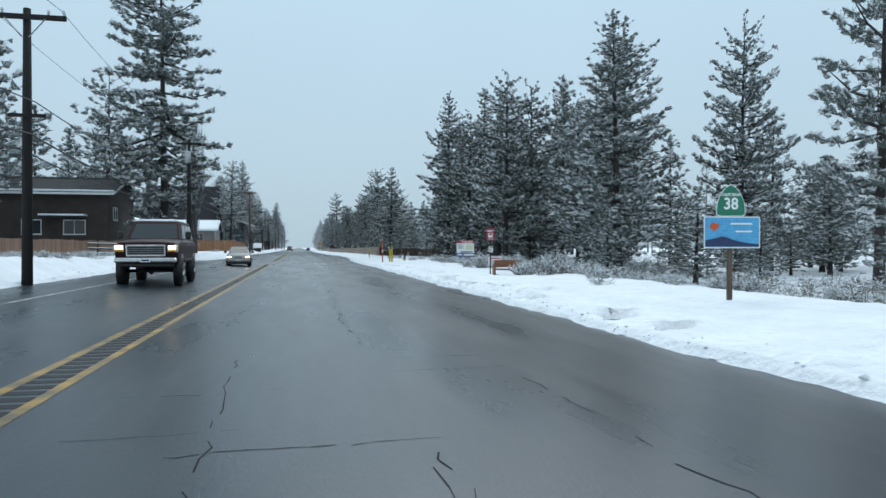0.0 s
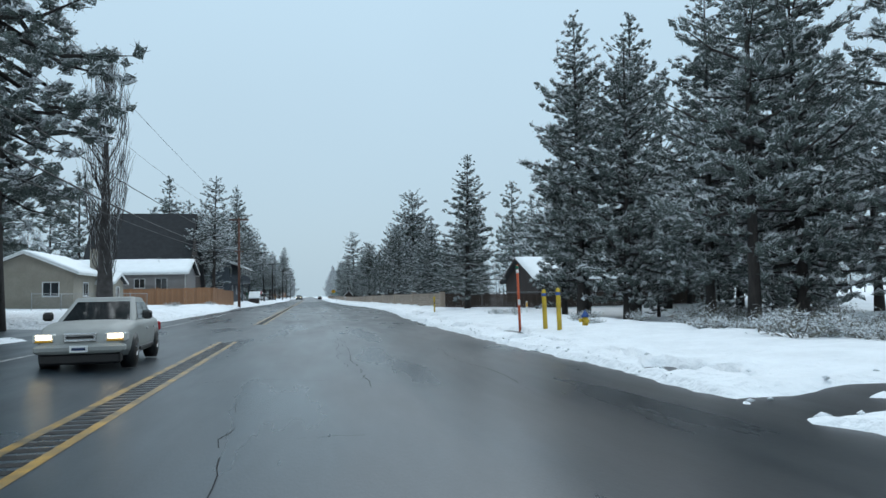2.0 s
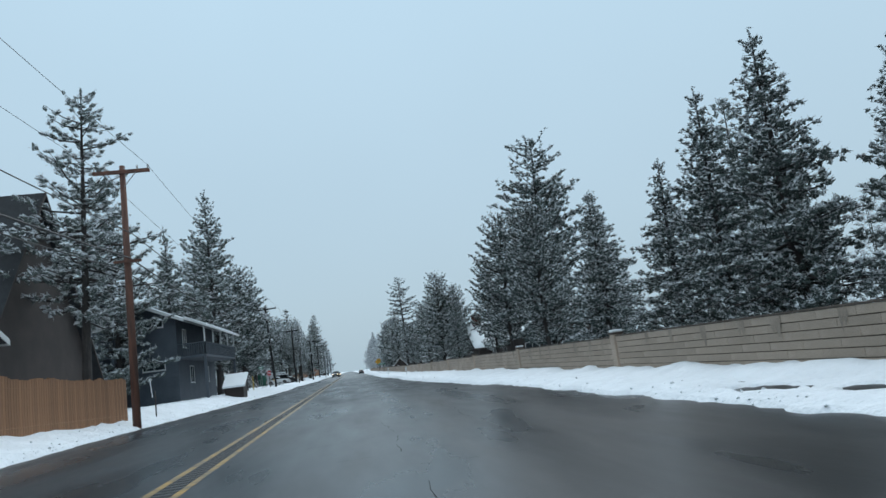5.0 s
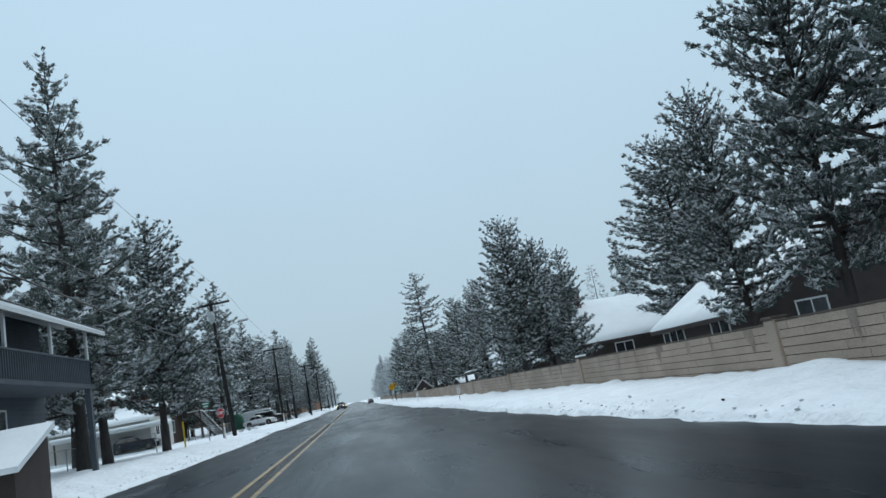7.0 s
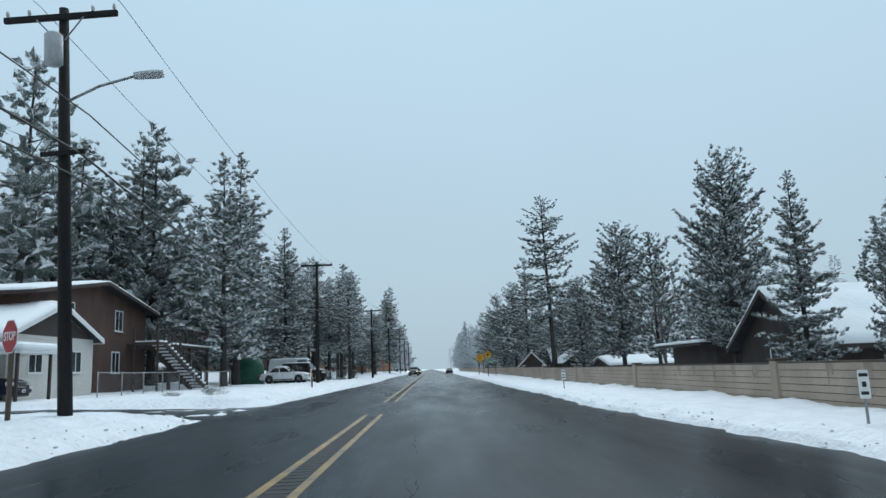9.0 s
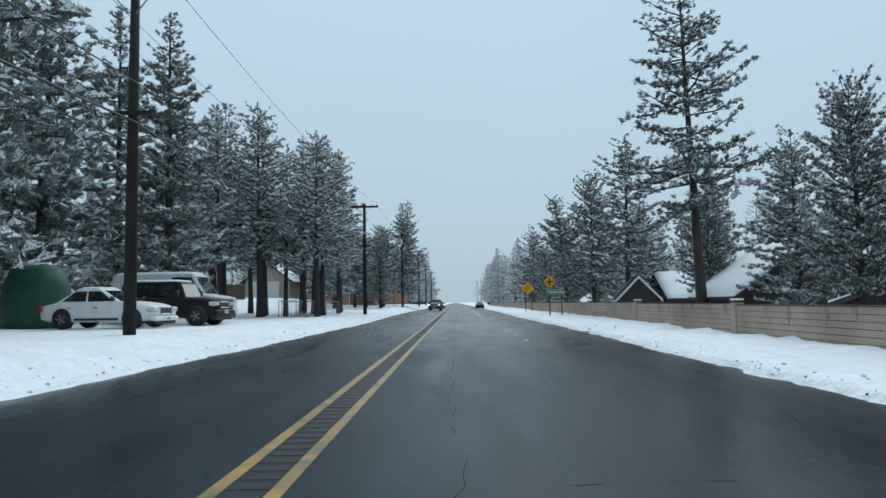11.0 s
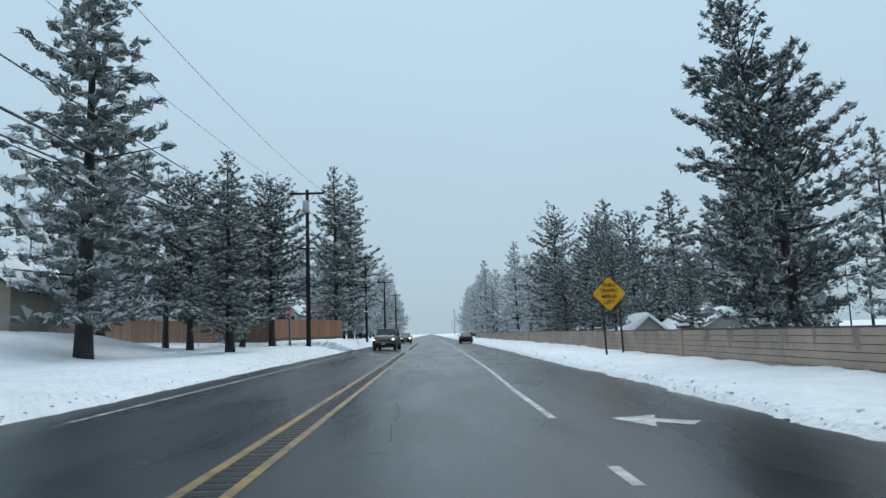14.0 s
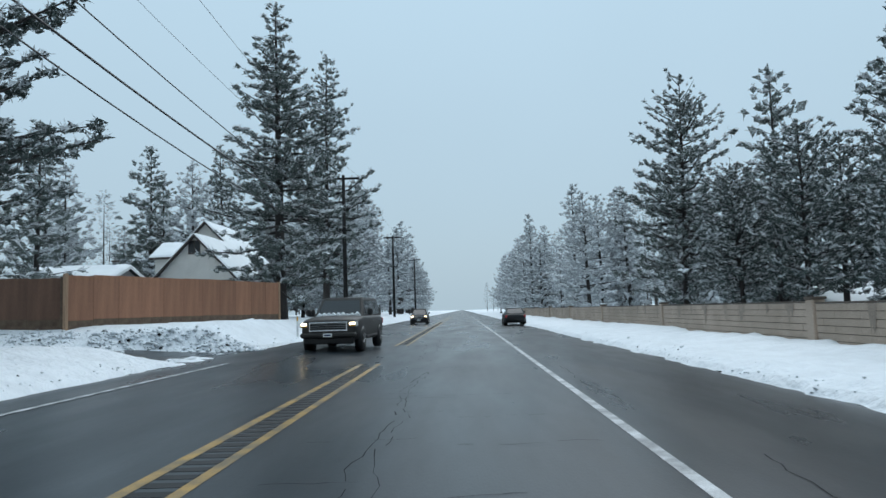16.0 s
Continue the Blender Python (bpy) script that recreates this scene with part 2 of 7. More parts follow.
    outer = n.new("ShaderNodeMath")
    outer.operation = "MULTIPLY"
    l.new(lane.outputs[0], outer.inputs[0])
    l.new(past.outputs[0], outer.inputs[1])
    dull = n.new("ShaderNodeMapRange")
    dull.inputs[3].default_value, dull.inputs[4].default_value = 1.0, 0.5
    l.new(outer.outputs[0], dull.inputs[0])
    gloss2 = n.new("ShaderNodeMath")
    gloss2.operation = "MULTIPLY"
    l.new(both.outputs[0], gloss2.inputs[0])
    l.new(dull.outputs[0], gloss2.inputs[1])
    l.new(gloss2.outputs[0], b.inputs["Specular IOR Level"])
    shade2 = n.new("ShaderNodeVectorMath")
    shade2.operation = "SCALE"
    l.new(shade.outputs[0], shade2.inputs[0])
    l.new(dull.outputs[0], shade2.inputs["Scale"])
    l.new(shade2.outputs[0], b.inputs["Base Color"])
    return m


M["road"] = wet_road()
M["crack"] = mat("crack_filler", (0.014, 0.016, 0.018), 0.75, var=0.2, spec=0.16)
# serves dark grit crumbs and the painted shadow along the snow edge
M["grit"] = mat("wet_grit", (0.026, 0.027, 0.027), 0.7, second=(0.012, 0.013, 0.014), scale=6, fine=60, bump=0.8, dist=0.02, spec=0.2)
M["groove"] = mat("wet_groove", (0.010, 0.010, 0.011), 0.5, var=0.3, spec=0.2)
M["line_yellow"] = mat("worn_yellow_line", (0.40, 0.225, 0.03), 0.4, second=(0.10, 0.075, 0.035), scale=2.2, fine=50, bump=0.2)
M["line_white"] = mat("worn_white_line", (0.56, 0.57, 0.58), 0.4, second=(0.16, 0.165, 0.17), scale=3, fine=50, bump=0.2)


# ---- building helpers ----
class Mesh:
    """Gathers corners and faces of one mesh."""

    def __init__(self):
        self.v, self.f, self.m = [], [], []

    def face(self, pts, mi=0):
        i = len(self.v)
        self.v += [tuple(p) for p in pts]
        self.f.append(tuple(range(i, i + len(pts))))
        self.m.append(mi)

    def hexa(self, p, mi=0):
        i = len(self.v)
        self.v += [tuple(q) for q in p]
        for q in ((3, 2, 1, 0), (4, 5, 6, 7), (0, 1, 5, 4), (1, 2, 6, 5), (2, 3, 7, 6), (3, 0, 4, 7)):
            self.f.append(tuple(i + k for k in q))
            self.m.append(mi)

    def box(self, x0, x1, y0, y1, z0, z1, mi=0, cut=0.0):
        if cut <= 0:
            self.hexa([(x0, y0, z0), (x1, y0, z0), (x1, y1, z0), (x0, y1, z0), (x0, y0, z1), (x1, y0, z1), (x1, y1, z1), (x0, y1, z1)], mi)
            return
        c = min(cut, (x1 - x0) / 3, (y1 - y0) / 3, (z1 - z0) / 3)
        # rounded by bevelled upright and lying edges: a stack of inset outlines
        def ring(d, z):
            a, b, e, g = x0 + d, x1 - d, y0 + d, y1 - d
            k = c
            return [(a + k, e, z), (b - k, e, z), (b, e + k, z), (b, g - k, z), (b - k, g, z), (a + k, g, z), (a, g - k, z), (a, e + k, z)]
        self.loft([ring(c * 0.9, z0), ring(0, z0 + c), ring(0, z1 - c), ring(c * 0.9, z1)], mi)

    def loft(self, rings, mi=0, caps=True):
        i, n = len(self.v), len(rings[0])
        for r in rings:
            self.v += [tuple(p) for p in r]
        for a in range(len(rings) - 1):
            for k in range(n):
                q = (k + 1) % n
                self.f.append((i + a * n + k, i + a * n + q, i + (a + 1) * n + q, i + (a + 1) * n + k))
                self.m.append(mi)
        if caps:
            self.f.append(tuple(i + k for k in reversed(range(n))))
            self.f.append(tuple(i + (len(rings) - 1) * n + k for k in range(n)))
            self.m += [mi, mi]

    def tube(self, pts, radii, n=8, mi=0, caps=True):
        rings = []
        for k, p in enumerate(pts):
            p = Vector(p)
            d = (Vector(pts[min(k + 1, len(pts) - 1)]) - Vector(pts[max(k - 1, 0)])).normalized()
            u = d.cross(Vector((0.31, 0.2, 0.93)) if abs(d.z) < 0.9 else Vector((1, 0, 0))).normalized()
            w = d.cross(u)
            r = radii[k] if hasattr(radii, "__len__") else radii
            rings.append([p + u * (r * math.cos(2 * math.pi * a / n)) + w * (r * math.sin(2 * math.pi * a / n)) for a in range(n)])
        self.loft(rings, mi, caps)

    def extrude(self, outline, axis, a, b, mi=0):
        """A prism: a 2D outline carried along an axis from a to b."""
        def at(p, s):
            return {"x": (s, p[0], p[1]), "y": (p[0], s, p[1]), "z": (p[0], p[1], s)}[axis]
        self.loft([[at(p, a) for p in outline], [at(p, b) for p in outline]], mi)

    def data(self, name, mats, smooth=False):
        me = bpy.data.meshes.new(name)
        me.from_pydata(self.v, [], self.f)
        for m in mats if isinstance(mats, (list, tuple)) else [mats]:
            me.materials.append(m)
        if any(self.m):
            me.polygons.foreach_set("material_index", self.m)
        if smooth:
            me.polygons.foreach_set("use_smooth", [True] * len(me.polygons))
        me.update()
        return me


def flip(me):
    """Faces turned outwards."""
    bm = bmesh.new()
    bm.from_mesh(me)
    bmesh.ops.recalc_face_normals(bm, faces=bm.faces)
    bm.to_mesh(me)
    bm.free()
    return me


def part(name, mesh, mats, parent=None, label="", smooth=False):
    ob = new(name, flip(mesh.data(name, mats, smooth)) if isinstance(mesh, Mesh) else mesh)
    if parent is not None:
        ob.parent = parent
    if label:
        tagged(ob, label)
    return ob


def thing(name, label, category, group="", kind="", at=(0, 0, 0), turn=0):
    ob = new(name)
    ob.empty_display_size = 0.2
    ob.matrix_basis = pose(at[0], at[1], at[2], 0, 0, turn)
    return tagged(ob, label, category, group, kind)


def box_part(name, parent, mats, x0, x1, y0, y1, z0, z1, cut=0.01, label=""):
    m = Mesh()
    m.box(x0, x1, y0, y1, z0, z1, 0, cut)
    return part(name, m, mats, parent, label)


def tube_part(name, parent, mats, pts, radii, n=10, label="", smooth=True):
    m = Mesh()
    m.tube(pts, radii, n)
    return part(name, m, mats, parent, label, smooth)


def words(text, size, parent, mats, at, rot=(90, 0, 0), name="lettering", squeeze=1.0, align="CENTER"):
    """Raised lettering as a mesh."""
    cu = bpy.data.curves.new(name, "FONT")
    cu.body, cu.size, cu.align_x, cu.align_y, cu.extrude = text, size, align, "CENTER", 0.002
    cu.space_line = 0.85
    cu.offset = size * 0.022
    cu.resolution_u = 3
    tmp = bpy.data.objects.new(name, cu)
    scene.collection.objects.link(tmp)
    me = bpy.data.meshes.new_from_object(tmp)
    bpy.data.objects.remove(tmp)
    me.materials.clear()
    me.materials.append(mats)
    ob = new(name, me)
    ob.parent = parent
    ob.matrix_basis = pose(*at, *rot) @ Matrix.Diagonal((squeeze, 1, 1, 1))
    return ob


def smooth01(a, b, x):
    t = min(1.0, max(0.0, (x - a) / (b - a)))
    return t * t * (3 - 2 * t)


def nz(x, y, z=0.0):
    return noise.noise((x, y, z))


# ---- the lie of the land ----
BANK_Y = [-60, 0, 24, 56, 90, 126, 160, 192, 232, 274, 300, 323, 330, 335.5, 338.5, 344, 365, 420, 900]
BANK_Z = [0.8, 0.9, 0.9, 0.62, 0.62, 0.70, 0.6, 0.47, 0.5, 0.36, 0.5, 0.75, 0.62, 0.64, 1.05, 1.08, 0.9, 0.8, 0.8]
RIGHT_Y = [-60, 0, 40, 85, 105, 150, 190, 230, 265, 310, 330, 420, 900]
RIGHT_Z = [0.15, 0.15, 0.18, 0.25, 0.25, 0.12, -0.04, -0.1, 0.02, 0.0, 0.08, 0.1, 0.1]
# side roads and drives cut through the snow: y from, y to, side
CUTS = [(62.5, 69.5, -1), (195.0, 203.5, -1), (330.0, 336.2, -1), (45.0, 46.8, 1), (245.6, 247.6, 1)]


# bare patches on the eastern shoulder: y, distance from the edge, half length, half width
_r = random.Random(31)
BARE = [(8 + 2.1 * k + _r.uniform(-0.7, 0.7), _r.uniform(0.5, 1.7), _r.uniform(0.35, 1.0), _r.uniform(0.17, 0.3) if k % 4 else 0.38) for k in range(49)]


EDGE_W_Y = [-60, 20, 60, 70, 80, 106, 118, 128, 165, 178, 196, 225, 250, 262, 284, 310, 330, 900]
EDGE_W_X = [8.2, 8.3, 8.6, 8.2, 7.5, 7.4, 8.0, 7.9, 6.6, 6.5, 7.0, 6.8, 6.3, 6.4, 7.0, 7.2, 7.2, 7.2]
EDGE_E_Y = [-60, 5, 70, 80, 92, 128, 150, 165, 186, 200, 230, 250, 282, 320, 900]
EDGE_E_X = [5.5, 5.6, 5.7, 6.0, 6.85, 6.9, 5.9, 5.5, 5.75, 5.0, 5.1, 5.3, 5.1, 5.55, 5.55]


def road_edge(y, side):
    if side < 0:
        e = float(np.interp(y, EDGE_W_Y, EDGE_W_X)) + 0.2 * nz(y * 0.05, 3.1)
        return -(e + 0.14 * nz(y * 0.6, 7.7) + 0.09 * nz(y * 1.9, 1.2) + 0.06 * nz(y * 3.3, 4.2))
    e = float(np.interp(y, EDGE_E_Y, EDGE_E_X)) + 0.2 * nz(y * 0.05, 9.1)
    return e + 0.20 * nz(y * 0.5, 5.5) + 0.13 * nz(y * 1.7, 2.4) + 0.07 * nz(y * 3.3, 6.4)


def ground(x, y):
    """Height of the snow."""
    side = -1 if x < 0 else 1
    d = (x - road_edge(y, side)) * side
    if side < 0:
        rise = float(np.interp(y, BANK_Y, BANK_Z))
        z = 0.22 + (rise - 0.15) * smooth01(0.3, 2.2, d) + 0.5 * smooth01(6, 30, d)
    else:
        rise = float(np.interp(y, RIGHT_Y, RIGHT_Z))
        z = rise * smooth01(0.5, 4.0, d) - 0.75 * smooth01(6.0, 11.0, d) * (1 - smooth01(84, 94, y))
    lump = 0.07 * nz(x * 0.8, y * 0.7, 1) + 0.05 * nz(x * 2.1, y * 1.9, 2)
    berm = 0.09 * math.exp(-((d - 0.7) / 0.5) ** 2)
    crumbs = 0.11 * max(0.0, nz(x * 3.1, y * 1.4, 4)) + 0.08 * max(0.0, nz(x * 5.2, y * 2.6, 6))
    z += 0.09 * smooth01(-0.02, 0.10, d) + (berm + lump + crumbs * (1 - 0.7 * smooth01(1.2, 3.0, d))) * smooth01(-0.1, 0.5, d) + 0.02
    if side < 0:
        z += 1.35 * smooth01(8, 15, d) * smooth01(283, 300, y) * (1 - smooth01(315, 322, y))
    else:
        # drifts against the wall
        z += 0.16 * math.exp(-((x - 9.9) / 0.7) ** 2) * (0.6 + nz(y * 0.35, 2.2) + 0.6 * nz(y * 1.1, 8.2)) * smooth01(88, 92, y)
    if side > 0:
        z -= 0.14 * math.exp(-((x - 10.0) / 1.6) ** 2 - ((y - 31.6) / 2.2) ** 2)
    # thin places on the shoulder where wet ground shows through
    if side > 0 and 8 < y < 112:
        for k in range(max(0, int((y - 8) / 2.1) - 1), min(len(BARE), int((y - 8) / 2.1) + 2)):
            py, pd, ly, lx = BARE[k]
            q = ((y - py) / ly) ** 2 + ((d - pd) / lx) ** 2 + 0.8 * nz(x * 3.0, y * 2.0, 5)
            z -= 0.6 * (1 - smooth01(0.4, 1.25, q))
    for a, b, s in CUTS:
        if s == side:
            k = smooth01(a - 1.0, a + 0.6, y + 0.5 * nz(x, y * 0.3)) * (1 - smooth01(b - 0.6, b + 1.0, y + 0.5 * nz(x + 5, y * 0.3)))
            k *= 1 - smooth01(26, 32, d) if side < 0 else 1 - smooth01(4.5, 5.5, d)
            floor = (0.22 + (rise - 0.25) * smooth01(1.0, 9.0, d) if side < 0 else rise * smooth01(0.5, 4.0, d)) - 0.05
            crumb = 0.20 * max(0.0, nz(x * 0.45, y * 2.2, 8) + 0.5 * nz(x * 2.7, y * 4.1, 3) + 0.35 * nz(x * 6.1, y * 7.3, 5) - 0.16) * (1 - smooth01(4, 7, d))
            z = z * (1 - k) + (floor + crumb) * k
    if d < 0:
        z = (0.10 if side < 0 else -0.10) - 0.2 * min(1.0, -d)
    return z


def road_level(x):
    return 0.22 * min(1.0, (-2.6 - x) / 3.6) if x < -2.6 else 0.0


def build_ground():
    ys = [-60, -40, -25] + [float(v) for v in np.arange(-12, 345, 0.28)] + [float(v) for v in np.arange(352, 470, 1.2)] + [480, 500, 530, 570, 620, 700, 850, 1100, 1600, 2600, 4200]
    off = [0.0, 0.08, 0.18, 0.3, 0.45, 0.62, 0.8, 1.0, 1.25, 1.5, 1.8, 2.1, 2.5, 2.9, 3.3, 3.8, 4.3, 5, 6, 7, 8.5, 10, 13, 17, 23, 31, 45, 70, 120, 260, 700, 2500]
    m = Mesh()
    cols = [(-1, o) for o in reversed(off)] + [(-1, -0.6), (1, -0.6)] + [(1, o) for o in off]
    for y in ys:
        for s, o in cols:
            x = road_edge(min(max(y, -60), 900), s) + s * o
            m.v.append((x, y, ground(x, y)))
    w = len(cols)
    for j in range(len(ys) - 1):
        for i in range(w - 1):
            m.f.append((j * w + i, j * w + i + 1, (j + 1) * w + i + 1, (j + 1) * w + i))
            m.m.append(0)
    ob = new("ground", m.data("ground", M["snow"], True))
    return tagged(ob, "snow-covered verges and yards beside the wet highway", "ground", kind="structure")


build_ground()


def build_road():
    m = Mesh()
    ys = [-60] + [float(v) for v in range(-20, 420, 4)] + [460, 520, 620, 800, 1200, 2200, 4200]
    xs = [-11.5, -9.5, -8.5, -7.6, -6.4, -5.5, -4.5, -3.5, -2.6, -1, 1, 3, 5, 6.5, 8, 9.5]
    for y in ys:
        for x in xs:
            z = road_level(x)
            if x < -7:
                z = 0.22 + (float(np.interp(y, BANK_Y, BANK_Z)) - 0.25) * smooth01(1.0, 9.0, -x - 7.0)
            if x > 6:
                z = float(np.interp(y, RIGHT_Y, RIGHT_Z)) * smooth01(0.5, 4.0, x - 5.55) - 0.01
            m.v.append((x, y, z))
    w = len(xs)
    for j in range(len(ys) - 1):
        for i in range(w - 1):
            m.f.append((j * w + i, j * w + i + 1, (j + 1) * w + i + 1, (j + 1) * w + i))
            m.m.append(0)
    road = tagged(new("road", m.data("road", M["road"], True)), "wet cracked grey asphalt two-lane highway between snow verges", "road", kind="structure")
    # side roads on the western side
    for a, b, s in CUTS:
        if s < 0:
            q = Mesh()
            x2 = -11.4
            prev = None
            for k in range(9):
                x = x2 - k * 4.0
                z = 0.22 + (float(np.interp((a + b) / 2, BANK_Y, BANK_Z)) - 0.25) * smooth01(1.0, 9.0, -x - 7.0) - 0.004
                row = [(x, a - 1.2, z), (x, b + 1.2, z)]
                if prev:
                    q.face([prev[0], prev[1], row[1], row[0]])
                prev = row
            part("side_road", q, M["road"], road, "wet asphalt side street")
    return road


road = build_road()


# ---- markings on the road ----
def strip(m, x, y0, y1, w, lift=0.004, step=6.0):
    n = max(1, int((y1 - y0) / step))
    for k in range(n):
        a, b = y0 + (y1 - y0) * k / n, y0 + (y1 - y0) * (k + 1) / n
        za, zb = road_level(x - w / 2) + lift, road_level(x + w / 2) + lift
        m.face([(x - w / 2, a, za), (x + w / 2, a, zb), (x + w / 2, b, zb), (x - w / 2, b, za)])


YELLOW_L, YELLOW_R, WHITE_L = -2.58, -2.08, -6.0
for y0, y1 in ((-20, 62.5), (76.5, 199.0), (208, 331), (341, 470)):
    for x in (YELLOW_L, YELLOW_R):
        m = Mesh()
        strip(m, x, y0, y1, 0.13)
        tagged(part("yellow_line", m, M["line_yellow"]), "worn yellow centre line painted on wet asphalt", "road marking", "double centre line", "structure")
for y0, y1 in ((-20, 62), (71, 98), (284, 330)):
    m = Mesh()
    strip(m, WHITE_L, y0, y1, 0.10)
    tagged(part("edge_line", m, M["line_white"]), "worn white edge line painted on wet asphalt", "road marking", "edge lines", "structure")
m = Mesh()
LANE_Y, LANE_X = [284.0, 290.0, 300.0, 318.0, 340.0, 470.0], [1.80, 1.84, 2.04, 2.16, 2.18, 2.18]
for k in range(62):
    a, b = 284.0 + 3.0 * k, 287.0 + 3.0 * k
    xa, xb = float(np.interp(a, LANE_Y, LANE_X)), float(np.interp(b, LANE_Y, LANE_X))
    m.face([(xa - 0.065, a, 0.004), (xa + 0.065, a, 0.004), (xb + 0.065, b, 0.004), (xb - 0.065, b, 0.004)])
tagged(part("lane_line", m, M["line_white"]), "solid white lane line painted on wet asphalt", "road marking", "", "structure")
dash = Mesh()
strip(dash, 0, 0, 0.95, 0.13)
dash_data = flip(dash.data("lane_dash", M["line_white"]))
for k in range(10):
    ob = new("lane_dash", dash_data)
    ob.matrix_basis = pose(1.90 - 0.022 * k, 239.5 + 4.37 * k, 0.0)
    tagged(ob, "short white lane dash painted on wet asphalt", "road marking", "lane dashes", "structure")
# turn arrow in the turning lane
m = Mesh()
m.face([(3.88, 283.05, 0.004), (3.62, 282.65, 0.004), (3.15, 283.2, 0.004), (3.30, 283.55, 0.004)])
m.face([(2.68, 283.75, 0.004), (3.06, 282.6, 0.004), (3.22, 283.15, 0.0045), (3.34, 283.6, 0.0045), (3.46, 283.95, 0.004)])
tagged(part("turn_arrow", m, M["line_white"]), "white turn arrow painted on wet asphalt", "road marking", "", "structure")
# milled grooves between the centre lines
m = Mesh()
rnd = random.Random(3)
for y0, y1 in ((-12, 62), (77, 198), (209, 330), (342, 400)):
    y = y0
    while y < y1:
        w = 0.17 + 0.02 * rnd.random()
        m.box(YELLOW_L + 0.075, YELLOW_R - 0.075, y, y + w, -0.02, 0.003)
        y += 0.31
tagged(part("rumble_strip", m, M["groove"]), "milled grooves between the yellow centre lines", "rumble strip", "", "stuff")


def crack_line(m, pts, w):
    for a, b in zip(pts, pts[1:]):
        d = Vector((b[0] - a[0], b[1] - a[1], 0))
        if d.length < 1e-6:
            continue
        n = Vector((-d.y, d.x, 0)).normalized() * w * 0.5
        m.face([(a[0] - n.x, a[1] - n.y, 0.003), (a[0] + n.x, a[1] + n.y, 0.003), (b[0] + n.x, b[1] + n.y, 0.003), (b[0] - n.x, b[1] - n.y, 0.003)])


def cracks():
    rnd = random.Random(11)
    m = Mesh()

    def run_along(base, y0, y1, wobble, w0, w1):
        pts, x, yy = [], base, y0
        while yy < y1:
            pts.append((x, yy))
            yy += rnd.uniform(0.15, 0.45)
            x += rnd.uniform(-wobble, wobble) + (base - x) * 0.12
        for k in range(len(pts) - 1):
            if rnd.random() < 0.7:
                crack_line(m, pts[k:k + 2], rnd.uniform(w0, w1))

    # the open joint right of the lane, broken and branching
    y = -5.0
    while y < 345:
        run = rnd.uniform(5, 16)
        run_along(1.25 if y < 120 else -0.75, y, y + run, 0.06, 0.006, 0.018)
        if rnd.random() < 0.6:
            run_along((1.0 if y < 120 else -0.6) + rnd.uniform(-0.25, 0.25), y + run * 0.2, y + run, 0.08, 0.005, 0.013)
        y += run + rnd.uniform(0.5, 7)
    for base, rest in ((-0.6, 30), (3.1, 24), (-4.4, 26)):
        y = 0.0
        while y < 345:
            run = rnd.uniform(3, 12)
            run_along(base + rnd.uniform(-0.5, 0.5), y, y + run, 0.07, 0.006, 0.018)
            y += run + rnd.uniform(3, rest)
    # short seams across the lanes, in broken pieces
    y = -3.0
    while y < 345:
        x0 = rnd.choice((-1.7, -1.5, -0.6, 0.2, 1.4))
        x1 = x0 + rnd.uniform(0.4, 1.9)
        x, yy = x0, y
        while x < min(x1, 5.0):
            nx, ny = x + rnd.uniform(0.08, 0.25), yy + rnd.gauss(0, 0.03)
            if rnd.random() < 0.72:
                crack_line(m, [(x, yy), (nx, ny)], rnd.uniform(0.005, 0.016))
            x, yy = nx, ny
        y += rnd.choice((0.35, 0.6, 0.9, 1.6, 3.0, 5.0))
    tagged(part("cracks", m, M["crack"]), "dark cracks and seams across the old asphalt", "cracks", "", "stuff")


cracks()


# a ragged dark strip where the snow ends: wet grit and painted edge shadow
def grit_lip():
    for side, off in ((1, 0.02), (-1, 0.02)):
        m = Mesh()
        y = -8.0
        while y < 345:
            y2 = y + 0.28
            if not any(c[2] == side and c[0] - 1 < y < c[1] + 1 for c in CUTS):
                pts = []
                for yy in (y, y2):
                    e = road_edge(yy, side)
                    w = 0.02 + 0.10 * max(0.0, nz(yy * 0.9, 3.3 * side) + 0.4 * nz(yy * 3.1, 8.1))
                    a, b = e - side * w, e + side * 0.12
                    pts.append(((a, yy, road_level(a) + 0.006), (b, yy, road_level(b) + 0.03)))
                m.face([pts[0][0], pts[0][1], pts[1][1], pts[1][0]])
            y = y2
        tagged(part("grit_lip", m, M["grit"]), "dark wet grit along the edge of the snow", "grit", "", "stuff")


grit_lip()


# ---- trees ----
def blade(m, p, d, length, width, mi, rnd):
    s = d.cross(Vector((rnd.uniform(-1, 1), rnd.uniform(-1, 1), rnd.uniform(-1, 1))))
    if s.length < 1e-3:
        return
    s = s.normalized() * width
    i = len(m.v)
    q = p + d * length
    m.v += [tuple(p - s * 0.5), tuple(p + s * 0.5), tuple(q + s * 0.25)]
    m.f.append((i, i + 1, i + 2))
    m.m.append(mi)


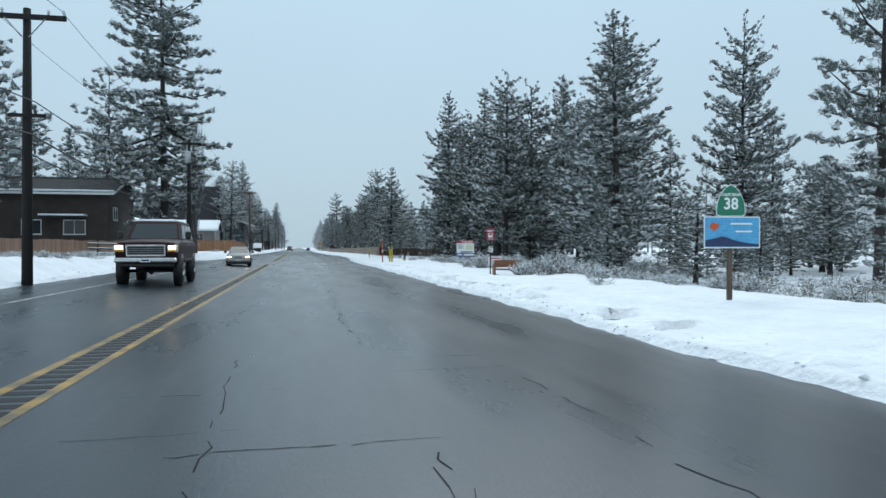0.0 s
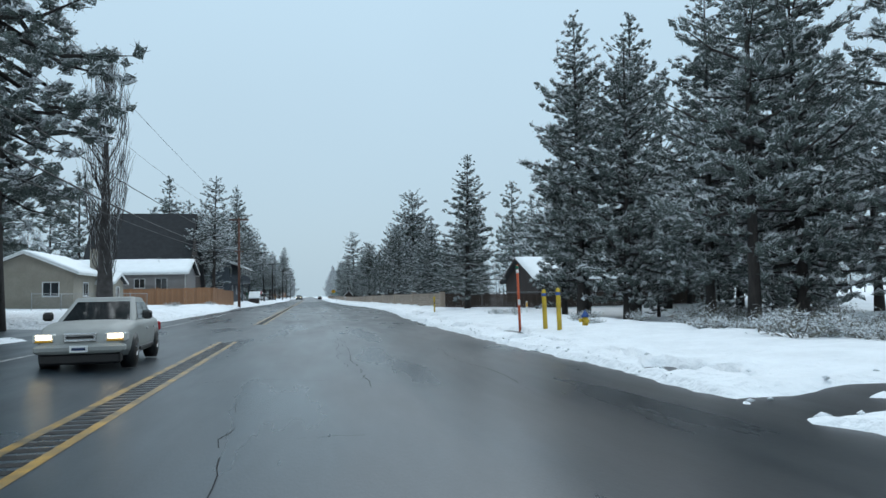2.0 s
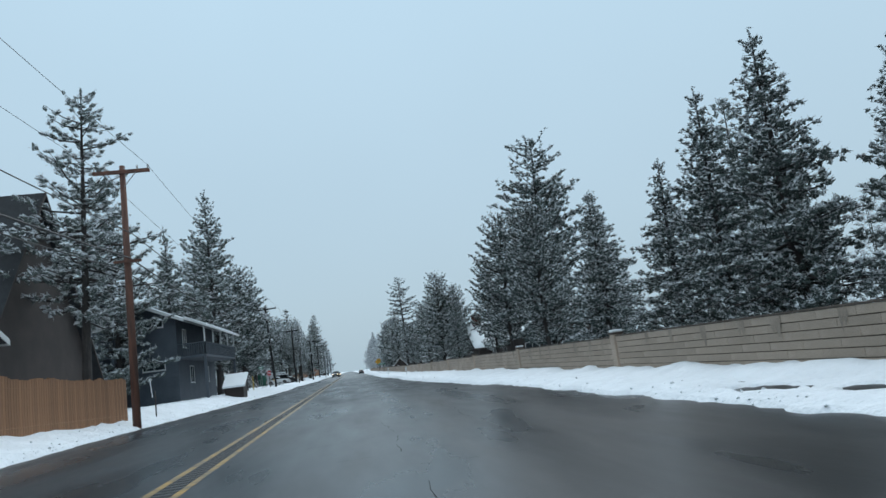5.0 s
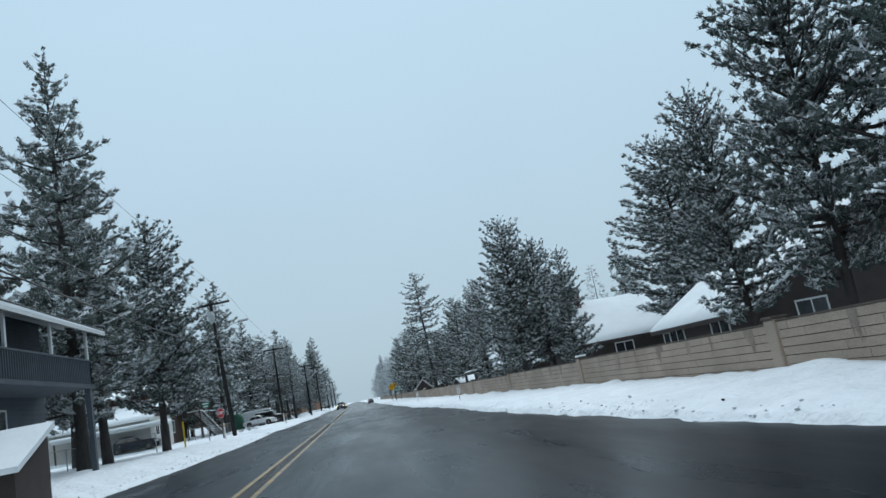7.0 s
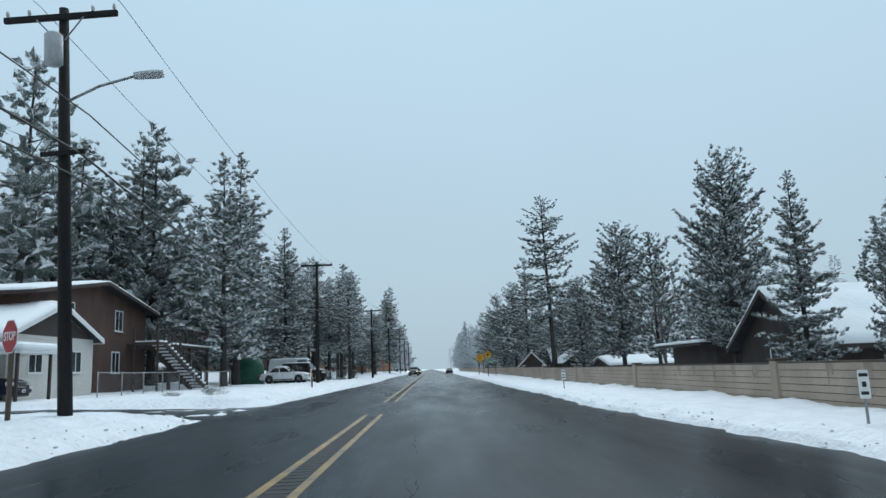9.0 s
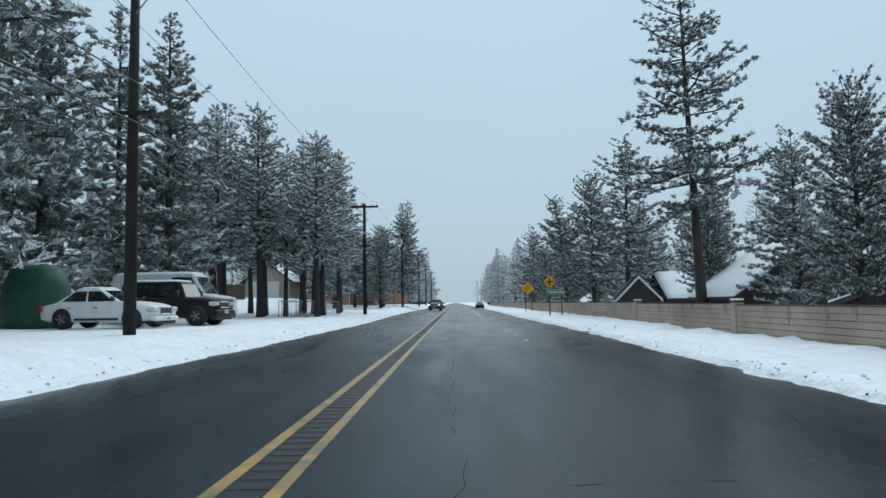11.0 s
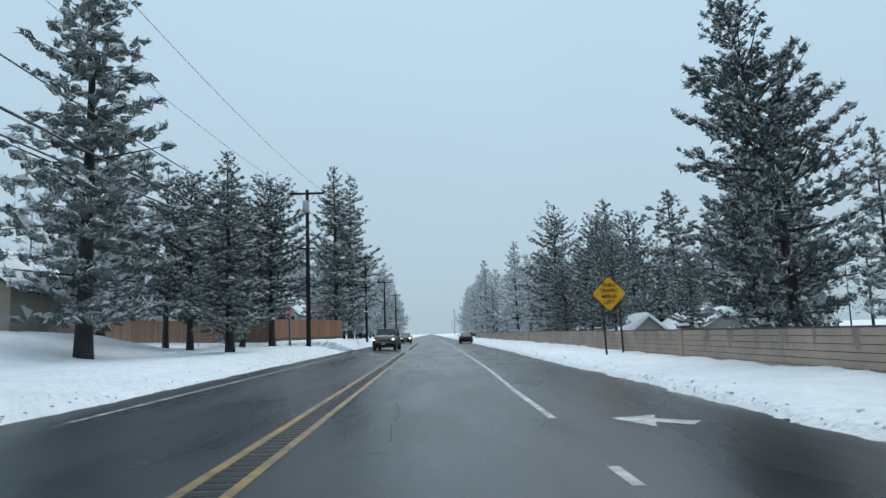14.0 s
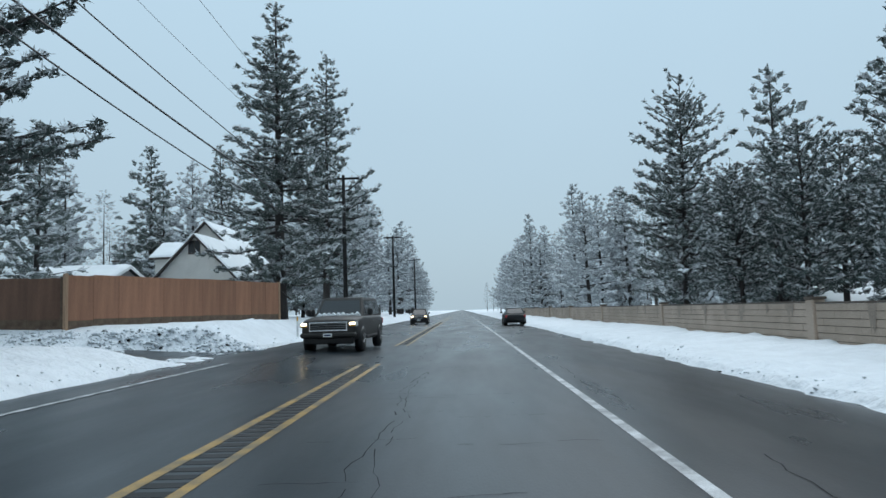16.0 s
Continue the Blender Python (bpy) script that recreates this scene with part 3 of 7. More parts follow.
def tuft(m, p, aim, size, blades, rnd, frost):
    """A brush of needles round a dark twig: snow lies on its upper side."""
    a = (aim + Vector((rnd.gauss(0, 0.3), rnd.gauss(0, 0.3), rnd.gauss(0, 0.2)))).normalized()
    s = a.cross(Vector((0, 0, 1)))
    s = s.normalized() if s.length > 0.05 else Vector((1, 0, 0))
    u = s.cross(a)
    r = size * rnd.uniform(0.30, 0.42)
    i = len(m.v)
    m.v += [tuple(p + u * r * rnd.uniform(0.55, 0.9)), tuple(p - u * r * rnd.uniform(0.5, 0.8))]
    turn = rnd.uniform(0, 6.283)
    n = 4 if blades > 12 else 3
    for k in range(n):
        b = turn + 6.283 * k / n + rnd.uniform(-0.35, 0.35)
        q = r * rnd.uniform(0.7, 1.3)
        m.v.append(tuple(p + a * (q * 1.2 * math.cos(b)) + s * (q * math.sin(b)) + u * rnd.uniform(-0.3, 0.3) * r))
    snowy = rnd.random() < frost * 0.75
    for k in range(n):
        m.f += [(i, i + 2 + k, i + 2 + (k + 1) % n), (i + 1, i + 2 + (k + 1) % n, i + 2 + k)]
        m.m += [2 if snowy and rnd.random() < 0.75 else 1 if rnd.random() < 0.6 else 0, 0]
    for k in range(blades - 2 * n):
        d = Vector((rnd.gauss(0, 1), rnd.gauss(0, 1), rnd.gauss(0.1, 0.85))).normalized() + a * 0.45
        d.normalize()
        up = d.z + rnd.gauss(0, 0.22) + (frost - 0.62) * 0.9 - (0.0 if snowy else 0.25)
        mi = 2 if up > 0.46 else (1 if up > -0.05 else 0)
        blade(m, p + d * r * 0.55, d, size * rnd.uniform(0.28, 0.48), size * rnd.uniform(0.08, 0.14) * (1.0 if blades > 12 else 1.5), mi, rnd)


def conifer(seed, h, r, bare, shape, rise, tufts, size, frost=0.58, lean=0.0, gaps=0.1, whorl=0.6, blades=14):
    """Trunk and crown meshes of one conifer. shape: how the crown narrows; rise: slope of the limbs; gaps: share of missing limbs."""
    rnd = random.Random(seed)
    trunk, crown, limbs = Mesh(), Mesh(), Mesh()
    pts, rad = [], []
    r0 = 0.011 * h + 0.10
    bend = rnd.uniform(0, 6.28)
    for k in range(11):
        t = k / 10
        pts.append((lean * t * t * math.cos(bend) * h + 0.05 * nz(seed, t * 4), lean * t * t * math.sin(bend) * h + 0.05 * nz(seed + 9, t * 4), h * t - (0.3 if k == 0 else 0)))
        rad.append(r0 * (1.25 if k == 0 else 1 - 0.93 * t))
    trunk.tube(pts, rad, 9)
    z = bare * h
    turn = 0.0
    while z < h * 0.985:
        t = (z - bare * h) / (h * (1 - bare))
        c = Vector((np.interp(z, [p[2] for p in pts], [p[0] for p in pts]), np.interp(z, [p[2] for p in pts], [p[1] for p in pts]), z))
        env = (1 - t) ** shape * (0.55 + 0.45 * smooth01(0, 0.22, t)) + 0.05
        n = rnd.choice((4, 5, 5, 6)) if t < 0.85 else 4
        turn += rnd.uniform(0.4, 1.2)
        for k in range(n):
            if rnd.random() < gaps:
                continue
            a = turn + 6.283 * k / n + rnd.uniform(-0.35, 0.35)
            ln = r * env * (rnd.uniform(0.75, 1.1) if rise > 0.12 else rnd.uniform(0.62, 1.18))
            sl = rise + 0.55 * t + rnd.uniform(-0.22, 0.22)
            c0, c = c, c + Vector((0, 0, rnd.uniform(-0.8, 0.8) * whorl))
            tip = c + Vector((math.cos(a) * ln, math.sin(a) * ln, sl * ln))
            mid = c.lerp(tip, 0.5) + Vector((0, 0, -0.08 * ln))
            if blades > 10 or k % 2 == 0:
                limbs.tube([c, mid, tip] if blades > 10 else [c, tip], [max(0.012, 0.022 * ln), 0.014 * ln + 0.006, 0.008] if blades > 10 else [0.022 * ln, 0.008], 3, 0, False)
            count = max(2, int(tufts * ln))
            for j in range(count):
                u = 0.12 + 0.9 * (j + rnd.random()) / count
                p = c.lerp(mid, u * 2) if u < 0.5 else mid.lerp(tip, min(1.05, u * 2 - 1))
                side = 0.38 * ln * (1.2 - u) * rnd.uniform(-1, 1)
                p = p + Vector((-math.sin(a) * side, math.cos(a) * side, rnd.uniform(-0.16, 0.16)))
                aim = Vector((math.cos(a) * 0.6, math.sin(a) * 0.6, 0.35 + rise * 0.5))
                tuft(crown, p, aim, size * rnd.uniform(0.8, 1.2) * (1.0 - 0.4 * smooth01(0.55, 1.0, t)), blades, rnd, frost)
            c = c0
        z += whorl * rnd.uniform(0.75, 1.25) * (1.0 if t < 0.7 else 0.7)
    for k in range(5):
        tuft(crown, Vector((pts[-1][0], pts[-1][1], h - 0.12 * k)), Vector((0, 0, 1)), size * (0.45 + 0.1 * k), blades, rnd, frost)
    # limbs join the trunk mesh
    i = len(trunk.v)
    trunk.v += limbs.v
    trunk.f += [tuple(a + i for a in f) for f in limbs.f]
    trunk.m += limbs.m
    return trunk, crown


def tree_kind(seed, h, needles, label, coarse=False, **kw):
    if "blades" not in kw:
        # fuller crowns of larger tufts; trees set back from the road have fewer needles
        kw.update(blades=9 if coarse else (15 if needles == "needles" else 12), size=kw["size"] * (1.75 if coarse else 1.25 if needles == "needles" else 1.15), tufts=kw["tufts"] * (0.62 if coarse else 1.1 if needles == "needles" else 1.4), whorl=kw.get("whorl", 0.6) * (0.95 if coarse else 0.85), gaps=kw["gaps"] * 0.7)
    trunk, crown = conifer(seed, h, **kw)
    a = trunk.data("trunk", M["bark"], True)
    # the rime set paints far haze into the crown colours
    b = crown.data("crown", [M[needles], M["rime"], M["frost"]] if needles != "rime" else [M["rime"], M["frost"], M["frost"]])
    return (a, b, h, label)


SPECS = {
    "pine_a": dict(seed=1, h=18, needles="needles", label="tall snow-frosted pine with a bare lower trunk", r=4.62, bare=0.15, shape=0.75, rise=-0.05, tufts=4.0, size=0.5, gaps=0.26, frost=0.86),
    "pine_b": dict(seed=2, h=18, needles="needles", label="snow-frosted pine with an open irregular crown", r=5.18, bare=0.20, shape=0.62, rise=0.05, tufts=3.7, size=0.52, gaps=0.4, whorl=0.75, frost=0.86),
    "pine_c": dict(seed=3, h=18, needles="needles", label="slender snow-frosted pine tree", r=4.1, bare=0.10, shape=0.8, rise=-0.02, tufts=4.4, size=0.47, gaps=0.15, whorl=0.55, frost=0.78),
    "pine_d": dict(seed=4, h=18, needles="needles", label="dense snow-frosted pine with a rounded crown", r=5.46, bare=0.09, shape=0.55, rise=0.0, tufts=3.8, size=0.52, gaps=0.28, whorl=0.62, frost=0.82),
    "tall_pine": dict(seed=5, h=26, needles="needles", label="very tall old pine with drooping snow-frosted limbs", r=6.44, bare=0.18, shape=0.45, rise=-0.22, tufts=3.7, size=0.62, gaps=0.22, whorl=0.85, frost=0.7),
    "grove_pine": dict(seed=6, h=18, needles="needles", label="snow-frosted pine with a long bare trunk", r=4.48, bare=0.27, shape=0.6, rise=-0.05, tufts=3.6, size=0.48, gaps=0.4, frost=1.45),
    "spruce": dict(seed=7, h=10, needles="dark_needles", label="dark spruce with snow on its drooping boughs", r=3.08, bare=0.02, shape=0.95, rise=-0.30, tufts=6.7, size=0.32, gaps=0.05, whorl=0.32, frost=0.56),
    "juniper": dict(seed=8, h=15, needles="dark_needles", label="broad dark juniper dusted with snow", r=4.76, bare=0.17, shape=0.5, rise=0.15, tufts=4.9, size=0.44, gaps=0.08, whorl=0.55, frost=0.5),
    "crooked_pine": dict(seed=9, h=16, needles="dark_needles", label="crooked pine with a bent snowy top", r=4.20, bare=0.09, shape=0.5, rise=0.1, tufts=4.6, size=0.48, lean=0.13, gaps=0.2, whorl=0.6, frost=0.5),
    "layered_fir": dict(seed=10, h=20, needles="dark_needles", label="layered fir with flat snowy tiers", r=4.9, bare=0.32, shape=0.6, rise=-0.05, tufts=4.9, size=0.42, gaps=0.1, whorl=0.95, frost=0.6),
}
KINDS = {}
for kind, spec in SPECS.items():
    KINDS[kind] = tree_kind(**spec)
    if kind not in ("tall_pine", "layered_fir", "crooked_pine", "spruce"):
        KINDS[kind + "_back"] = tree_kind(coarse=True, **spec)


# coarser copies of four kinds for the woods behind, and frosted ones with haze painted into their colour for the far
# end of the road
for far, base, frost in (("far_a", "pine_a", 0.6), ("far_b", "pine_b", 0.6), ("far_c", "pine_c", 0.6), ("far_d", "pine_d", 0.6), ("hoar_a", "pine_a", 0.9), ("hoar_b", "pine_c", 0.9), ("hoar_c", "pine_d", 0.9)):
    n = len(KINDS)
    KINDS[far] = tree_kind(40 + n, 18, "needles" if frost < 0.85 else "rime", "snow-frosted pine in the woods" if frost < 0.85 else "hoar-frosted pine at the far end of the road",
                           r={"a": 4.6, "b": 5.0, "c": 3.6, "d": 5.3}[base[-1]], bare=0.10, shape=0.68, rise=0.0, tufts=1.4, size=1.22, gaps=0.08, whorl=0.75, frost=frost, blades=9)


# ground kept free of the random woods: houses and their yards
KEEP_OUT = ((21, 43, 103, 117.5), (-37, -25, 364.5, 375.5), (-43.5, -31, 260.5, 271.5), (-31.5, -22.5, 311.5, 322.5), (23, 32, 354, 370), (-35.5, -17, 208, 231), (-27, -16, 366, 389))


# open places in the woods east of the road
CLEARINGS = ((26, 40, 20, 66), (26, 33, 66, 79))


def is_free(x, y):
    return not any(a < x < b and c < y < d for a, b, c, d in KEEP_OUT)


def plant(kind, x, y, h, spread=1.0, group="roadside trees", seed=0):
    a, b, h0, label = KINDS[kind]
    if group == "woods behind the road" and any(p < x < q and u < y < v for p, q, u, v in CLEARINGS):
        return None
    ob = new("juniper_tree" if "juniper" in kind else "spruce_tree" if "spruce" in kind else "fir_tree" if "fir" in kind else "pine_tree")
    rnd = random.Random(int(x * 13 + y * 7) + seed)
    s = h / h0
    ob.matrix_basis = pose(x, y, ground(x, y) - 0.05, rnd.uniform(-1.5, 1.5), rnd.uniform(-1.5, 1.5), rnd.uniform(0, 360)) @ Matrix.Diagonal((s * spread, s * spread, s, 1))
    tagged(ob, label, "tree", group)
    for n, d in (("trunk", a), ("crown", b)):
        o = new(n, d)
        o.parent = ob
    return ob


# trees that stand out, from south to north, west side first
for kind, x, y, h, spread in (
    ("tall_pine", -11.6, 68.0, 29, 0.95), ("pine_b", -19, 78, 19, 1), ("pine_b", -24, 58, 20, 1), ("pine_d", -21, 40, 14, 1), ("pine_a", -27, 47, 18, 1),
    ("pine_c", -30, 88, 15, 1), ("pine_a", -35, 157, 20, 1), ("grove_pine", -11.8, 132.5, 16.6, 0.95), ("pine_a", -12.4, 171.0, 21, 0.85), 
    ("pine_c", -17, 172, 17, 1), ("pine_d", -15.5, 150, 15, 0.9), ("pine_a", -24, 170, 22, 1), ("juniper", -11.4, 181.5, 14.2, 0.95), ("pine_a", -16.5, 181.5, 19, 0.9), ("pine_b", -13.0, 176, 17, 0.9),
    ("pine_b", -30, 226, 25, 0.9), ("pine_b", -25, 236, 22, 0.8), ("pine_a", -16.3, 230.2, 18.3, 0.9), ("pine_a", -17.2, 237, 20.3, 0.95), ("pine_c", -15.5, 250, 16.5, 1), ("pine_c", -20, 246, 18, 1),
    ("pine_a", -21, 256, 19, 1), ("pine_b", -33, 240, 23, 1), ("pine_b", -36, 215, 22, 1),
    ("grove_pine", -10.3, 262.8, 14.5, 0.95), ("grove_pine", -10.7, 267.0, 16, 0.9), ("grove_pine", -11.9, 281.5, 16, 0.85), ("grove_pine", -12.2, 284.4, 17, 0.85),
    ("grove_pine", -14.6, 264, 16, 1), ("grove_pine", -13.4, 266.6, 15, 0.9), ("grove_pine", -15.8, 269.3, 17, 1), ("grove_pine", -18.5, 265, 16, 1), ("grove_pine", -21, 266.5, 17, 1),
    ("grove_pine", -17.5, 276, 18, 1), ("grove_pine", -20.5, 282, 17, 1), ("grove_pine", -24, 274, 18, 1), ("grove_pine", -15, 288, 17, 1), ("grove_pine", -27, 284, 18, 1), ("grove_pine", -12.5, 272.5, 17, 0.9), ("grove_pine", -11.6, 264.8, 15, 0.8), ("grove_pine", -17.2, 263.2, 17, 0.9), ("grove_pine", -19.6, 271, 18, 1), ("grove_pine", -22.5, 277.5, 17, 1), ("grove_pine", -15.2, 280.2, 17, 0.9),
    ("pine_c", -16.2, 305.5, 20.5, 1.15), ("pine_c", -10.9, 310.6, 11.0, 1.3), ("juniper", -12.2, 326.5, 12.8, 1.1), ("juniper", -15.2, 329.5, 11.5, 1.1), ("juniper", -15.5, 318, 11.5, 1.1), ("juniper", -19, 312, 10, 1), ("pine_b", -20, 326, 14, 1), ("pine_d", -21.2, 318, 15, 1),
    ("pine_c", -11.1, 355.5, 20.5, 1.15), ("pine_a", -11.6, 373, 23.5, 0.85), ("pine_a", -27, 392, 20, 1), ("pine_a", -32, 384, 18, 1),
    ("pine_a", 22.2, 46.2, 18.6, 1.05), ("pine_d", 30, 43.8, 17.3, 0.8), ("pine_b", 35, 71.5, 26, 1), ("pine_a", 26.5, 64, 16, 0.95), ("pine_d", 25.2, 57.0, 16, 0.9), ("pine_b", 39.5, 70, 14, 1), ("pine_b", 37, 50, 12, 1), ("pine_b", 24.2, 25.6, 16.5, 0.85),
    ("pine_a", 17.5, 81.5, 19.9, 0.95), ("pine_c", 22.3, 83.7, 21.2, 1.0), ("pine_b", 27.5, 89, 18, 1), ("pine_b", 36.5, 95, 25, 0.95), ("pine_a", 31.5, 81.3, 21, 0.95), ("pine_d", 19.0, 78.0, 17, 0.9),
    ("pine_c", 11.4, 87.9, 11.2, 1.15), ("pine_b", 20.2, 67.4, 19, 0.95), ("pine_a", 20.8, 72.0, 18, 0.9), ("pine_d", 23.2, 68.0, 18, 1), ("pine_c", 18.0, 86.0, 14, 0.9), 
    ("pine_b", 20.2, 87.4, 18, 1), ("pine_d", 33, 88, 18, 1),
    ("spruce", 13.5, 115.0, 9.7, 1.0), ("spruce", 14.2, 111, 7.4, 1), ("spruce", 13.9, 119.5, 9.6, 0.95), ("spruce", 13.2, 105, 6.5, 0.9), ("spruce", 19.9, 124.5, 9.4, 1), ("spruce", 13.6, 123, 8.0, 1), ("pine_d", 14.5, 100, 9.0, 0.85), ("spruce", 16.5, 106, 7, 1),
    ("spruce", 13.3, 130, 8.5, 0.9), ("spruce", 15.4, 135, 9.5, 1), ("juniper", 13.0, 140, 10.5, 0.8), ("crooked_pine", 16.6, 150.5, 17.2, 1.1), ("juniper", 13.6, 153, 12.5, 0.8), ("juniper", 13.4, 157.5, 9.5, 0.8),
    ("juniper", 21.3, 176.5, 13.8, 1.15), ("pine_d", 24.5, 180, 12, 0.85), ("crooked_pine", 12.4, 173.6, 7.6, 0.8), ("juniper", 12.3, 185.3, 12.2, 0.85), ("juniper", 14.6, 186, 10.6, 0.9), ("juniper", 13.1, 188.8, 7.5, 0.9),
    ("juniper", 13.8, 207.6, 11.2, 0.8), ("pine_c", 11.9, 197.6, 7.6, 0.9), ("juniper", 12.8, 194, 5.0, 0.7), ("juniper", 15.2, 232, 12.6, 0.9), ("juniper", 13.2, 238, 9.0, 0.8), ("pine_d", 20, 226, 12, 0.8), ("juniper", 17.0, 228.5, 11.3, 0.85), ("pine_d", 15.8, 248, 9.5, 1.0), ("layered_fir", 13.6, 255.0, 21.0, 1.0), ("juniper", 15.5, 259, 8.5, 0.9),
    ("pine_b", 12.3, 267.2, 13.8, 1.05), ("pine_c", 14.6, 272, 10.5, 0.9), ("juniper", 12.2, 279.8, 13.2, 0.85), ("juniper", 13.4, 285, 8.0, 1), ("crooked_pine", 12.2, 296, 13.6, 0.95),
    ("juniper", 13.2, 301, 8.5, 0.95), ("juniper", 13.8, 310, 5.5, 0.9), ("juniper", 18.7, 337, 12.0, 0.8), ("juniper", 19.6, 341.5, 9.3, 0.9), ("juniper", 16.2, 344, 9.6, 1.0), ("juniper", 21.0, 350, 10.4, 1.0), ("pine_d", 24.5, 348, 10.5, 1), ("juniper", 13.6, 325, 8.5, 0.9), ("pine_d", 15.0, 358, 16.6, 0.95), ("juniper", 14, 346, 8, 1), ("juniper", 13.5, 330, 10.5, 0.9),
):
    if kind == "grove_pine":
        h *= 0.86 + 0.14 * ((x * 7 + y * 3) % 1.0)
    if abs(x) > 27 and kind[:5] == "pine_" and not (0 < x < 36 and y < 75 and h > 15):
        kind = "far_" + kind[-1]
    elif abs(x) > 15.9 and not (0 < x < 36 and y < 88) and (x, y) != (21.3, 176.5) and kind + "_back" in KINDS:
        kind += "_back"
    plant(kind, x, y, h, spread)

# the woods behind
rnd = random.Random(21)
for k in range(78):
    y = rnd.uniform(20, 400)
    side = rnd.choice((-1, 1))
    x = side * ((26 if side > 0 else 34) + abs(rnd.gauss(0, 12)))
    if is_free(x, y):
        plant(rnd.choice(("far_a", "far_b", "far_c", "far_d")), x, y, rnd.uniform(11, 19), rnd.uniform(0.9, 1.15), "woods behind the road")
# tall trees behind the lodge, and thick woods on both sides of the far road
for k in range(16):
    plant(rnd.choice(("far_a", "far_b", "far_d")), rnd.uniform(-46, -23), rnd.uniform(232, 259), rnd.uniform(17, 24), rnd.uniform(0.9, 1.1), "woods behind the lodge")
for k in range(46):
    side = -1 if k % 2 else 1
    y = rnd.uniform(342, 400)
    x = side * (rnd.uniform(13.0, 34) if side > 0 else rnd.uniform(13, 24) if y > 390 else rnd.uniform(27, 45))
    if not is_free(x, y):
        continue
    # from y 368 on, crowns are painted paler for haze
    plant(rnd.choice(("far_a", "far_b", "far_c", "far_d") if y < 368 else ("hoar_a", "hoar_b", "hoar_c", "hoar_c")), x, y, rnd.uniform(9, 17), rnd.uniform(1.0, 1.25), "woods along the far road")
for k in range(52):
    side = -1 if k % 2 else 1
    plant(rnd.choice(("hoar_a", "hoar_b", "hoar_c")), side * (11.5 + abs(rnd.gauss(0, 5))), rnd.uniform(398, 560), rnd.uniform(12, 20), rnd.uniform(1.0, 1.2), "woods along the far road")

# wooded rise behind the first houses on the western side
for k, (x, y, h) in enumerate(((-27, 70, 17), (-32, 77, 19), (-38, 68, 18), (-30, 91, 17), (-36, 99, 18), (-44, 84, 19), (-27, 108, 16), (-34, 116, 18), (-42, 60, 17), (-48, 72, 18), (-33, 54, 15), (-47, 100, 19))):
    plant(("far_a", "far_d", "far_b", "far_c")[k % 4], x, y, h, 1.05, "woods behind the first houses")
# lower woods behind the eastern verge
for k, (x, y, h) in enumerate(((40, 48, 9), (44, 52, 9.5), (36.5, 43, 7.5), (47, 58, 9.5), (51, 53, 9), (43, 62, 8), (38, 36, 8), (45, 44, 9), (55, 64, 10), (34, 33, 6.5), (50, 70, 9), (58, 56, 10), (32, 29, 6), (46, 35, 8))):
    plant(("far_d", "far_a", "far_b", "far_c")[k % 4], x, y, h, 1.35, "low woods behind the verge")
# young pines and thickets under the eastern woods
for k in range(34):
    plant(rnd.choice(("far_a", "far_d", "far_c")), rnd.uniform(19, 46), rnd.uniform(4, 85), rnd.uniform(3.0, 6.5), rnd.uniform(1.2, 1.7), "young pines under the woods")


